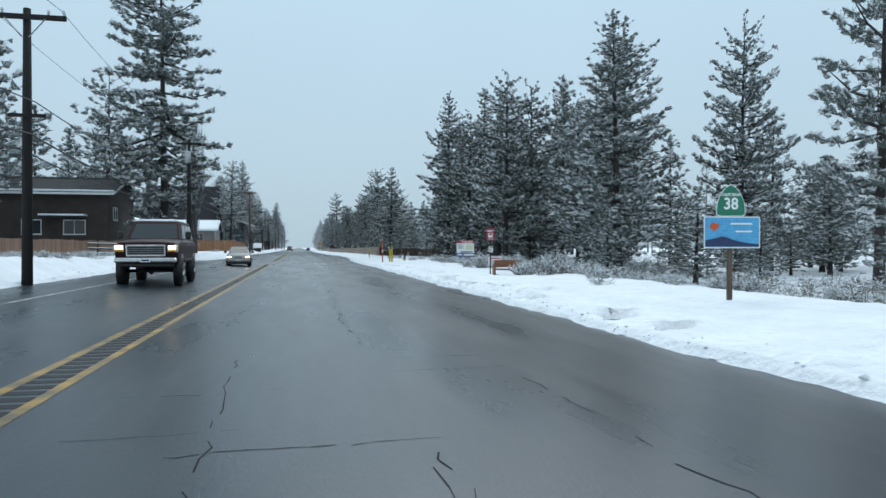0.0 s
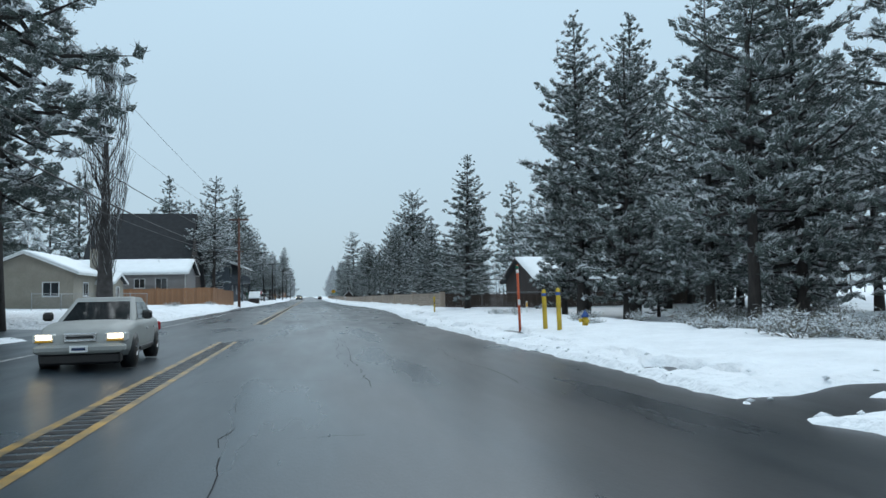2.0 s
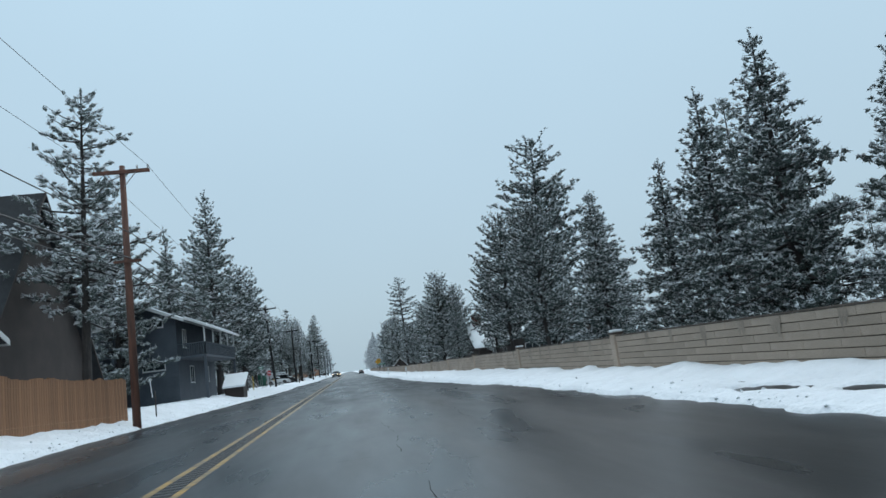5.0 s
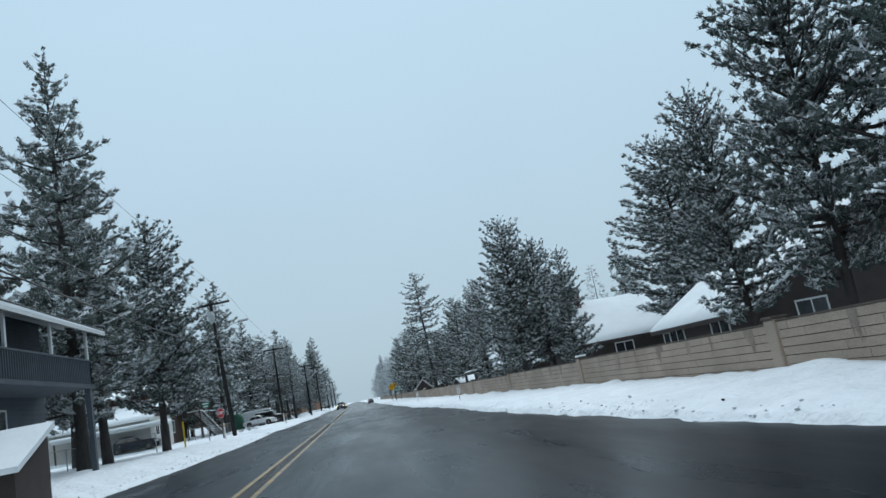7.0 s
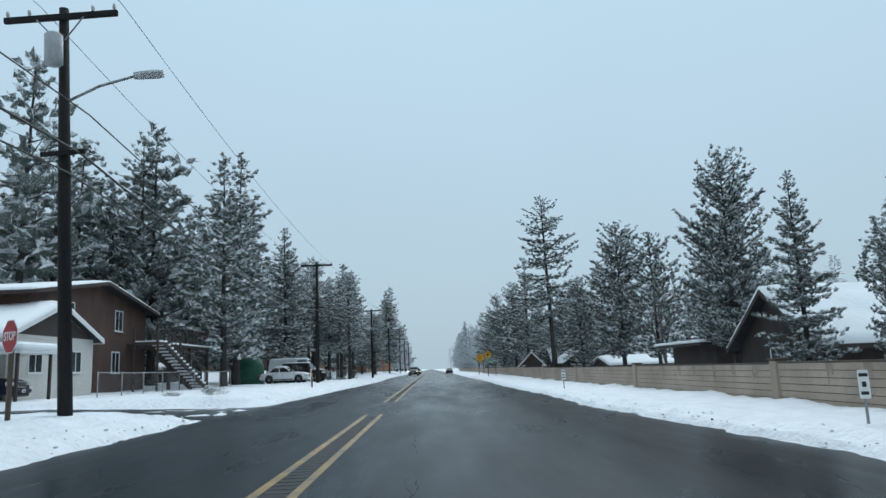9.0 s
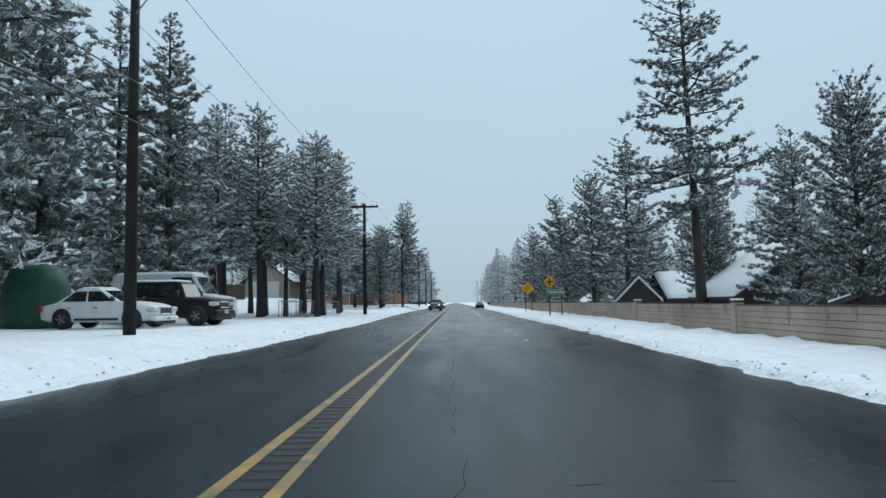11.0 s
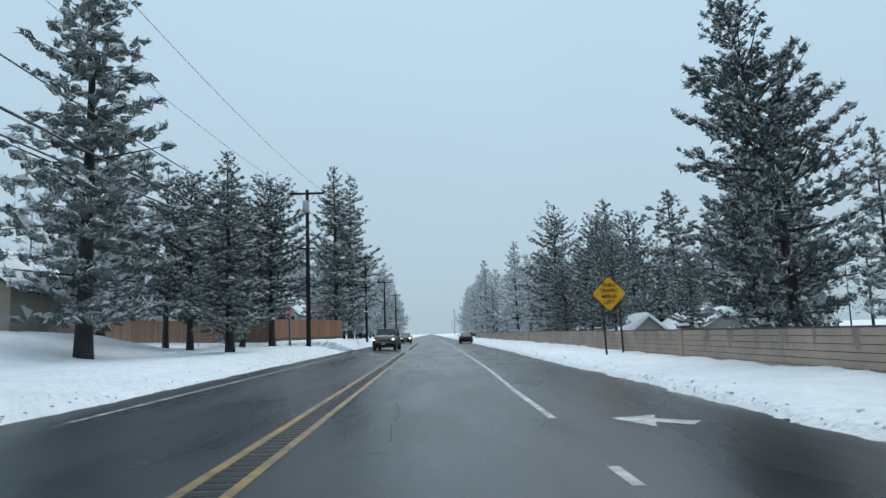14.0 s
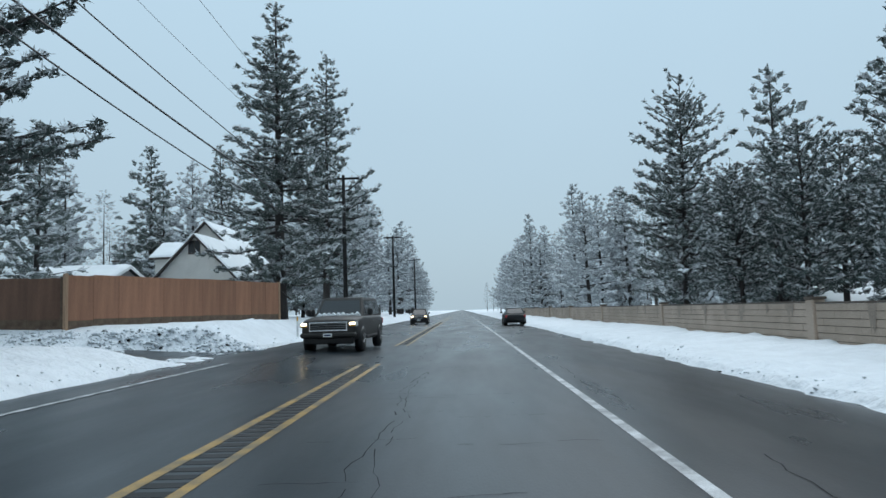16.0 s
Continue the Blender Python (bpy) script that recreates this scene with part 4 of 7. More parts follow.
# ---- tan block wall along the eastern side ----
def block_wall(x, y0, y1):
    wall = tagged(new("wall_east"), "tan block boundary wall with damp streaks behind the verge", "wall", kind="structure")
    rnd = random.Random(5)
    core = Mesh()
    seg = y0
    step = 15.0
    while seg < y1:
        z = float(np.interp(seg + step / 2, RIGHT_Y, RIGHT_Z))
        top = z + 1.25
        core.box(x + 0.02, x + 0.17, seg, min(y1, seg + step), z - 0.4, top - 0.02)
        seg += step
    part("mortar_core", core, M["mortar"], wall)
    # courses
    proud = Mesh()
    unit = Mesh()
    unit.box(0, 0.05, 0.002, 1.198, 0.009, 0.191, 0, 0.010)
    unit_data = flip(unit.data("block", M["block"]))
    count = 0
    seg = y0
    while seg < y1:
        z = float(np.interp(seg + step / 2, RIGHT_Y, RIGHT_Z))
        for c in range(7):
            zb = z - 0.16 + 0.2 * c
            off = 0.6 if c % 2 else 0.0
            a = seg - off
            while a < min(y1, seg + step) - 0.05:
                lo, hi = max(a, seg), min(a + 1.2, seg + step, y1)
                if hi - lo > 0.1:
                    if hi - lo > 1.19 and count < 300 and (seg < 125 or 250 < seg < 300):
                        ob = new("block", unit_data)
                        ob.parent = wall
                        ob.matrix_basis = pose(x - 0.012 - 0.008 * rnd.random(), lo, zb)
                        count += 1
                    else:
                        q = x - 0.012 - 0.008 * rnd.random()
                        proud.box(q, q + 0.05, lo + 0.002, hi - 0.002, zb + 0.009, zb + 0.191)
                a += 1.2
        seg += step
    tagged(part("block_courses", proud, M["block"], wall), kind="stuff")
    # pilasters and copings
    seg = y0
    while seg <= y1:
        z = float(np.interp(seg, RIGHT_Y, RIGHT_Z))
        m = Mesh()
        m.box(x - 0.10, x + 0.28, seg - 0.2, seg + 0.2, z - 0.4, z + 1.33, 0, 0.02)
        part("pilaster", m, M["block"], wall)
        m = Mesh()
        m.box(x - 0.13, x + 0.31, seg - 0.23, seg + 0.23, z + 1.33, z + 1.41, 0, 0.02)
        part("pilaster_cap", m, M["mortar"], wall)
        if rnd.random() < 0.6:
            m = Mesh()
            m.box(x - 0.11, x + 0.29, seg - 0.2, seg + 0.2, z + 1.405, z + 1.405 + rnd.uniform(0.05, 0.12), 0, 0.04)
            part("snow_cap", m, M["roof_snow"], wall, "cap of snow")
        if seg + step <= y1:
            zz = float(np.interp(seg + step / 2, RIGHT_Y, RIGHT_Z))
            m = Mesh()
            m.box(x - 0.03, x + 0.20, seg + 0.2, seg + step - 0.2, zz + 1.235, zz + 1.285, 0, 0.01)
            part("coping", m, M["mortar"], wall)
            # damp streaks running down from the coping
            for slot in range(7):
                a = seg + 0.6 + (step - 2.0) * (slot + rnd.uniform(0.0, 0.3)) / 7
                d = Mesh()
                zt, w = zz + 1.230, rnd.uniform(0.12, 0.6) * min(1.0, (step - 2.0) / 7 / 0.9)
                bottom = [(x - 0.029, a + w * k / 5, zt - rnd.uniform(0.12, 0.75) * (0.4 if k in (0, 5) else 1)) for k in range(6)]
                for k in range(5):
                    d.face([bottom[k], bottom[k + 1], (x - 0.029, a + w * (k + 1) / 5, zt), (x - 0.029, a + w * k / 5, zt)])
                part("damp_streak", d, M["stain"], wall, "dark damp streak")
        seg += step
    return wall


block_wall(10.1, 91.3, 436.3)


# ---- board fences ----
def board_fence(name, label, pts, height, mats, board=0.15, group="", rail=None, seed=1):
    """Upright boards along a line of points, on posts and rails."""
    f = thing(name, label, "fence", group)
    rnd = random.Random(seed)
    b = Mesh()
    b.hexa([(0, 0, 0), (board - 0.012, 0, 0), (board - 0.012, 0.02, 0), (0, 0.02, 0), (0, 0, height), (board - 0.012, 0, height), (board - 0.012, 0.02, height), (0, 0.02, height)])
    b_data = flip(b.data("board", mats))
    p = Mesh()
    p.box(-0.05, 0.05, 0.02, 0.12, 0, height + 0.02, 0, 0.01)
    p_data = flip(p.data("post", mats))
    count = 0
    rest = Mesh()
    for a, c in zip(pts, pts[1:]):
        d = Vector((c[0] - a[0], c[1] - a[1], 0))
        n = int(d.length / board)
        ang = math.degrees(math.atan2(d.y, d.x))
        for k in range(n):
            q = Vector((a[0], a[1], 0)) + d * (k / n)
            z = ground(q.x, q.y) - 0.12 + rnd.uniform(-0.012, 0.012)
            if count < 300:
                ob = new("board", b_data)
                ob.parent = f
                ob.matrix_basis = pose(q.x, q.y, z, 0, 0, ang + rnd.uniform(-0.6, 0.6))
                count += 1
            else:
                mt = pose(q.x, q.y, z, 0, 0, ang)
                rest.hexa([mt @ Vector(v) for v in b.v])
            if k % max(1, int(2.4 / board)) == 0:
                ob = new("post", p_data)
                ob.parent = f
                ob.matrix_basis = pose(q.x, q.y, z, 0, 0, ang)
        for hh in (0.35, height - 0.3):
            m = Mesh()
            za, zc = ground(a[0], a[1]) - 0.12 + hh, ground(c[0], c[1]) - 0.12 + hh
            nn = Vector((-d.y, d.x, 0)).normalized() * 0.025
            s = [Vector((a[0], a[1], za)) + nn, Vector((c[0], c[1], zc)) + nn]
            m.tube(s, 0.035, 4)
            part("rail", m, mats, f)
        if rail is not None:
            m = Mesh()
            m.tube([(a[0], a[1] - 0.06, ground(a[0], a[1]) + height - 0.06), (c[0], c[1] - 0.06, ground(c[0], c[1]) + height - 0.06)], 0.02, 6)
            part("pipe_rail", m, rail, f, "galvanised pipe rail")
            k = 0.0
            while k < d.length:
                q = Vector((a[0], a[1], 0)) + d * (k / d.length)
                g = ground(q.x, q.y)
                tube_part("pipe_post", f, rail, [(q.x, q.y - 0.06, g - 0.2), (q.x, q.y - 0.06, g + height - 0.05)], 0.025, 6)
                k += 3.0
    if rest.v:
        tagged(part("more_boards", rest, mats, f), kind="stuff")
    return f


board_fence("board_fence", "dark brown board fence with a pipe rail before it", [(10.3, 91.4), (33, 91.4)], 1.15, M["brown_board"], 0.15, rail=M["galv"], seed=2)
board_fence("cedar_fence", "orange-brown cedar board fence on the snowy bank", [(-30, 117.5), (-9.9, 117.5), (-8.9, 128.6)], 1.85, M["cedar"], 0.15, seed=3)
board_fence("board_fence", "dark brown board fence behind the pine grove", [(-46, 296.5), (-25.5, 297)], 1.9, M["brown_board"], 0.2, seed=6)
board_fence("weathered_fence", "weathered tan board fence along the side street", [(-42, 338.9), (-19.4, 338.2)], 2.1, M["ochre_board"], 0.2, seed=5)


def panel_fence(name, label, a, c, height, mats, kick, post, lower=0.0):
    """Wide sheets over a kick board, on posts."""
    f = thing(name, label, "fence")
    d = Vector((c[0] - a[0], c[1] - a[1], 0))
    n = max(1, round(d.length / 1.22))
    ang = math.degrees(math.atan2(d.y, d.x))
    L = d.length / n
    rnd = random.Random(3)
    for k in range(n):
        q = Vector((a[0], a[1], 0)) + d * (k / n)
        g = min(ground(q.x, q.y), ground(q.x + d.x / n, q.y + d.y / n)) * 0.4 + 0.6 * (ground(a[0], a[1]) * (1 - k / n) + ground(c[0], c[1]) * k / n)
        base = pose(q.x, q.y, g - lower, 0, 0, ang)
        m = Mesh()
        m.box(0.003, L - 0.003, -0.012, 0.006, 0.36, height + rnd.uniform(-0.012, 0.012), 0, 0.003)
        part("panel", m, mats, f).matrix_basis = base @ pose(0, rnd.uniform(-0.006, 0.006), 0)
        m = Mesh()
        m.box(0.004, L - 0.004, 0.0, 0.035, -0.3, 0.42, 0, 0.004)
        part("kick_board", m, kick, f, "stained dark kick board").matrix_basis = base
        m = Mesh()
        m.box(-0.045, 0.045, 0.04, 0.13, -0.3, height - 0.03, 0, 0.008)
        part("post", m, kick, f).matrix_basis = base
    for u, q in ((0, a), (1, c)):
        m = Mesh()
        m.box(-0.07, 0.07, -0.05, 0.09, -0.4, height + 0.06, 0, 0.01)
        part("end_post", m, post, f, "pale sawn end post").matrix_basis = pose(q[0], q[1], ground(q[0], q[1]) - lower, 0, 0, ang)
    return f


panel_fence("panel_fence", "orange-brown plywood fence with a stained base on the bank", (-14.7, 337.6), (-10.0, 350.8), 2.1, M["plywood"], M["kick_board"], M["pale_post"])
panel_fence("yard_gate", "dark brown panelled yard gate beside the plywood fence", (-19.2, 338.15), (-15.0, 337.9), 1.95, M["brown_ply"], M["kick_board"], M["kick_board"])


# ---- power poles and their cables ----
def power_pole(x, y, top, wood, cross=2.4, low=True, can=False, lamp=False, lean=0.0, label="dark wooden power pole with a crossarm"):
    z = ground(x, y)
    t = thing("power_pole", label, "power pole", "power poles along the road", at=(x, y, z - 0.2))
    t.matrix_basis = pose(x, y, z - 0.2, 0, lean, 0)
    h = top - z + 0.2
    tube_part("shaft", t, wood, [(0, 0, -0.3), (0, 0, h * 0.5), (0, 0, h)], [0.17, 0.15, 0.115], 12)
    box_part("crossarm", t, wood, -cross / 2, cross / 2, -0.20, -0.09, h - 0.38, h - 0.22, 0.015)
    for s in (-1, 1):
        m = Mesh()
        m.tube([(s * 0.6, -0.2, h - 0.36), (s * 0.1, -0.16, h - 0.95)], 0.02, 5)
        part("brace", m, M["galv"], t)
    for k in (-0.47, -0.28, 0.28, 0.47):
        tube_part("insulator", t, M["porcelain"], [(k * cross, -0.145, h - 0.22), (k * cross, -0.145, h - 0.13), (k * cross, -0.145, h - 0.05)], [0.02, 0.05, 0.035], 8)
    if low:
        box_part("lower_arm", t, wood, -0.5, 0.6, -0.22, -0.13, h * 0.62, h * 0.62 + 0.11, 0.01)
    if can:
        tube_part("transformer", t, M["alu"], [(-0.05, -0.42, h - 1.75), (-0.05, -0.42, h - 1.70), (-0.05, -0.42, h - 0.95), (-0.05, -0.42, h - 0.88)], [0.15, 0.22, 0.22, 0.14], 14, "grey transformer can")
    if lamp:
        a = h * 0.76
        tube_part("lamp_arm", t, M["galv"], [(0.1, 0, a), (0.9, 0, a + 0.34), (1.85, 0, a + 0.55)], 0.035, 8)
        m = Mesh()
        m.loft([[(1.78 + u * 0.8, w * v, a + 0.52 + q) for v, q in ((-1, 0.02), (-0.6, 0.11), (0.6, 0.11), (1, 0.02), (0.6, -0.06), (-0.6, -0.06))] for u, w in ((0, 0.06), (0.25, 0.13), (0.75, 0.16), (0.95, 0.06))])
        part("lamp_head", m, M["alu"], t, "grey cobra-head street light")
    return (x, y, top)


POLES = [
    power_pole(-8.2, 24.8, 9.05, M["creosote"], 2.4),
    power_pole(-7.9, 56.6, 9.6, M["creosote"], 1.8, can=True),
    power_pole(-8.1, 127.0, 11.2, M["red_wood"], 2.3, label="reddish weathered power pole beside the cedar fence"),
    power_pole(-9.1, 192.0, 11.1, M["creosote"], 2.9, can=True, lamp=True, lean=-3.0, label="dark power pole with a transformer and a street light"),
    power_pole(-9.5, 232.7, 10.5, M["creosote"], 2.6),
    power_pole(-8.45, 274.4, 10.1, M["creosote"], 2.4),
    power_pole(-8.9, 323.4, 12.2, M["creosote"], 2.5, can=True, label="dark power pole with yellow reflector bands"),
    power_pole(-8.4, 364, 11.9, M["creosote"], 2.4),
    power_pole(-8.6, 404, 11.5, M["creosote"], 2.4),
    power_pole(-8.6, 446, 11.5, M["creosote"], 2.4),
]


def span(a, b, drop, r):
    pts = []
    for k in range(15):
        u = k / 14
        p = Vector(a).lerp(Vector(b), u)
        p.z -= drop * 4 * u * (1 - u)
        pts.append(p)
    m = Mesh()
    m.tube(pts, r, 5)
    return m


rnd = random.Random(8)
ends = [(-8.2, -14, 9.0)] + POLES
for a, b in zip(ends, ends[1:]):
    for dx, dz, r in ((-1.05, -0.05, 0.009), (1.05, -0.05, 0.009), (0.3, -3.0, 0.020), (0.12, -4.0, 0.034), (-0.15, -4.5, 0.024)):
        m = span((a[0] + dx, a[1] - 0.15, a[2] + dz), (b[0] + dx, b[1] - 0.15, b[2] + dz), rnd.uniform(0.5, 0.8), r)
        tagged(part("overhead_cable", m, M["cable"]), "thin black overhead cable between power poles", "cable", "overhead cables")


# ---- houses ----
def window(parent, face, plane, u, z, w, h, trim=None, bars=True, proud=0.03):
    """A window in a wall: face is the compass side that it looks to; u runs along the wall."""
    t = trim or M["trim_white"]
    s = 1 if face in "en" else -1

    def bx(mesh, u0, u1, z0, z1, d0, d1):
        a, b = sorted((plane + s * d0, plane + s * d1))
        if face in "ew":
            mesh.box(a, b, u0, u1, z0, z1, 0, 0.006)
        else:
            mesh.box(u0, u1, a, b, z0, z1, 0, 0.006)
    win = Mesh()
    f = 0.07
    for q in ((u - w / 2 - f, u + w / 2 + f, z - f, z), (u - w / 2 - f, u + w / 2 + f, z + h, z + h + f), (u - w / 2 - f, u - w / 2, z, z + h), (u + w / 2, u + w / 2 + f, z, z + h)):
        bx(win, *q, -0.01, proud)
    if bars and w > 0.7:
        bx(win, u - 0.025, u + 0.025, z, z + h, -0.01, proud - 0.005)
    ob = part("window", win, t, parent)
    g = Mesh()
    bx(g, u - w / 2, u + w / 2, z, z + h, -0.02, 0.008)
    part("pane", g, M["glass"], ob, "dark window glass")
    sill = Mesh()
    bx(sill, u - w / 2 - 0.1, u + w / 2 + 0.1, z - f - 0.04, z - f, -0.01, proud + 0.05)
    part("sill", sill, t, ob)
    return ob


def house(label, x0, x1, y0, y1, eave, ridge, axis, wall, snow=0.14, over=0.45, windows=(), siding="", fascia="trim_white", base=None, roof="shingle", chimney=None, bare=(), name="house", cap=None):
    z0 = min(ground(x0, y0), ground(x1, y0), ground(x1, y1), ground(x0, y1)) - 0.35 if base is None else base
    h = thing(name, label, "house")
    th = 0.16
    cx, cy = (x0 + x1) / 2, (y0 + y1) / 2

    def wall_mesh(face):
        m = Mesh()
        gable = (face in "ew") == (axis == "x")
        if face in "ew":
            a, b = (x1 - th, x1) if face == "e" else (x0, x0 + th)
            o = [(y0, z0), (y1, z0), (y1, eave)] + ([(cy, ridge)] if gable else []) + [(y0, eave)]
            m.extrude(o, "x", a, b)
        else:
            a, b = (y1 - th, y1) if face == "n" else (y0, y0 + th)
            lo, hi = (x0 + th + 0.002, x1 - th - 0.002)
            zz = eave + (ridge - eave) * 2 * th / (x1 - x0) if gable else eave
            o = [(lo, z0), (hi, z0), (hi, zz)] + ([(cx, ridge)] if gable else []) + [(lo, zz)]
            m.extrude(o, "y", a, b)
        return m
    for f in "ewns":
        part("wall", wall_mesh(f), M[wall], h)
    # lap boards or battens on the sides that can be seen
    for f in siding:
        z = z0 + 0.3
        while z < eave - 0.1:
            m = Mesh()
            if f == "e":
                m.hexa([(x1, y0, z), (x1 + 0.022, y0, z), (x1 + 0.022, y1, z), (x1, y1, z), (x1, y0, z + 0.17), (x1 + 0.006, y0, z + 0.17), (x1 + 0.006, y1, z + 0.17), (x1, y1, z + 0.17)])
            else:
                m.hexa([(x0, y0 - 0.022, z), (x1, y0 - 0.022, z), (x1, y0, z), (x0, y0, z), (x0, y0 - 0.006, z + 0.17), (x1, y0 - 0.006, z + 0.17), (x1, y0, z + 0.17), (x0, y0, z + 0.17)])
            part("lap_board", m, M[wall], h)
            z += 0.18
    # roof slopes with boards at their edges, and the snow that lies on them
    run = (y1 - y0) / 2 if axis == "x" else (x1 - x0) / 2
    k = (ridge - eave) / run
    for s in (-1, 1):
        def slope(d0, d1, out, ends):
            """An outline across the ridge, from d0 to d1 above the slope."""
            a, b = run + out, 0.0
            return [(s * a, ridge - k * a + d0), (0, ridge + d0), (0, ridge + d1), (s * a, ridge - k * a + d1)]

        def put(name2, o, ext, mats, label2=""):
            m = Mesh()
            if axis == "x":
                m.extrude([(cy + p, q) for p, q in o], "x", x0 - ext, x1 + ext)
            else:
                m.extrude([(cx + p, q) for p, q in o], "y", y0 - ext, y1 + ext)
            return part(name2, m, mats, h, label2)
        put("roof", slope(0.02, 0.14, over, 0), over, M[roof])
        a = run + over
        o = [(s * (a + 0.004), ridge - k * a - 0.06), (s * (a + 0.04), ridge - k * a - 0.06), (s * (a + 0.04), ridge - k * a + 0.13), (s * (a + 0.004), ridge - k * a + 0.13)]
        put("fascia", o, over, M[fascia])
        for e in (-1, 1):
            m = Mesh()
            o2 = [(s * (a + 0.03), ridge - k * a - 0.06), (0, ridge - 0.06), (0, ridge + 0.15), (s * (a + 0.03), ridge - k * a + 0.15)]
            if axis == "x":
                q = x1 + over if e > 0 else x0 - over
                m.extrude([(cy + p, z) for p, z in o2], "x", q + 0.003 if e > 0 else q - 0.04, q + 0.04 if e > 0 else q - 0.003)
            else:
                q = y1 + over if e > 0 else y0 - over
                m.extrude([(cx + p, z) for p, z in o2], "y", q + 0.003 if e > 0 else q - 0.04, q + 0.04 if e > 0 else q - 0.003)
            part("barge_board", m, M[fascia], h)
        if snow > 0 and s not in bare:
            # an uneven blanket
            m = Mesh()
            n_u, n_v = 10, 18
            rows = []
            for i in range(n_u + 1):
                row = []
                for j in range(n_v + 1):
                    d = (run + over + 0.03) * i / n_u
                    e = -over - 0.02 + ((x1 - x0 if axis == "x" else y1 - y0) + 2 * over + 0.04) * j / n_v
                    edge = min(1.0, 0.55 + 0.4 * min(i + 1, n_u - i, j, n_v - j))
                    zz = ridge - k * d + 0.145 + snow * edge * (0.85 + 0.35 * nz(d * 0.9 + x0, e * 0.5 + y0))
                    row.append((x0 + e, cy + s * d, zz) if axis == "x" else (cx + s * d, y0 + e, zz))
                rows.append(row)
            for i in range(n_u):
                for j in range(n_v):
                    m.f.append(tuple(a2 + len(m.v) for a2 in (i * (n_v + 1) + j, i * (n_v + 1) + j + 1, (i + 1) * (n_v + 1) + j + 1, (i + 1) * (n_v + 1) + j)))
                    m.m.append(0)
            m.v += [p for r in rows for p in r]
            # the cut edge of the blanket at eave and gables
            rim = [(n_u, j) for j in range(n_v + 1)]
            for line in (rim, [(i, 0) for i in range(n_u + 1)], [(i, n_v) for i in range(n_u + 1)]):
                base = len(m.v)
                for i, j in line:
                    p = rows[i][j]
                    m.v.append((p[0], p[1], ridge - k * (run + over + 0.03) * i / n_u + 0.10))
                for q in range(len(line) - 1):
                    (i, j), (i2, j2) = line[q], line[q + 1]
                    m.f.append((i * (n_v + 1) + j, i2 * (n_v + 1) + j2, base + q + 1, base + q))
                    m.m.append(0)
            part("roof_snow", m, M["roof_snow"], h, "blanket of snow", True)
    for w in windows:
        f, u, z, ww, hh = w[:5]
        window(h, f, {"e": x1, "w": x0, "n": y1, "s": y0}[f] + (0.022 if f in siding and f in "e" else (-0.022 if f in siding else 0)), u, z, ww, hh, w[5] if len(w) > 5 else None)
    if chimney:
        a, b, top, wd, mt = chimney
        m = Mesh()
        m.box(a - wd / 2, a + wd / 2, b - wd / 2, b + wd / 2, eave - 0.3, top, 0, 0.02)
        c = part("chimney", m, M[mt], h)
        m = Mesh()
        m.box(a - wd / 2 - 0.06, a + wd / 2 + 0.06, b - wd / 2 - 0.06, b + wd / 2 + 0.06, top, top + 0.09, 0, 0.02)
        part("chimney_cap", m, M["mortar"], c)
        m = Mesh()
        m.tube([(a, b, top + 0.09), (a, b, top + 0.34), (a, b, top + 0.36)], [0.13, 0.13, 0.02], 10)
        part("flue", m, M["galv"], c, "galvanised flue pipe")
    return h


# brown two-storey lodge near the first poles
houseA = house("dark olive-brown two-storey house with a snowy roof edge", -25, -15.6, 64.5, 74, 6.1, 7.5, "x", "dark_wall", 0.12, 0.6, bare=(-1,),
      windows=(("s", -18.2, 2.6, 1.6, 1.1), ("s", -21.5, 2.6, 1.4, 1.1), ("e", 67, 3.9, 1.4, 1.0)), siding="s")
m = Mesh()
m.box(-20.6, -17.2, 63.3, 64.47, 3.95, 4.07, 0, 0.02)
porch = part("porch_roof", m, M["shingle"], houseA, "small porch roof")
m = Mesh()
m.box(-20.65, -17.15, 63.25, 64.45, 4.07, 4.22, 0, 0.06)
part("porch_snow", m, M["roof_snow"], porch, "ridge of snow")
m = Mesh()
m.box(-25.6, -15.0, 63.82, 64.1, 6.12, 6.27, 0, 0.04)
part("eave_snow", m, M["roof_snow"], houseA, "line of snow along the eave")
# split-rail fence before it
def rail_fence(label, pts, n_rails=3, height=1.15, mats=None):
    f = thing("rail_fence", label, "fence")
    mats = mats or M["dark_wall"]
    for a, c in zip(pts, pts[1:]):
        d = math.hypot(c[0] - a[0], c[1] - a[1])
        n = max(1, round(d / 2.4))
        for k in range(n + 1):
            x, y = a[0] + (c[0] - a[0]) * k / n, a[1] + (c[1] - a[1]) * k / n
            g = ground(x, y)
            box_part("post", f, mats, x - 0.06, x + 0.06, y - 0.06, y + 0.06, g - 0.3, g + height, 0.015)
        for r in range(n_rails):
            za, zc = ground(*a) + 0.3 + 0.36 * r, ground(*c) + 0.3 + 0.36 * r
            m = Mesh()
            m.tube([(a[0], a[1] - 0.08, za), (c[0], c[1] - 0.08, zc)], 0.05, 6)
            part("rail", m, mats, f)
            m = Mesh()
            m.tube([(a[0], a[1] - 0.08, za + 0.055), (c[0], c[1] - 0.08, zc + 0.055)], 0.035, 5)
            part("rail_snow", m, M["roof_snow"], f, "line of snow")
    return f


rail_fence("dark wooden rail fence with snow on its rails", [(-22, 57.5), (-9.8, 58.2)])
board_fence("red_fence", "low reddish-brown board fence behind the snowy verge", [(-26, 42), (-13.5, 60.5)], 1.3, M["ochre_board"], 0.16, seed=9)

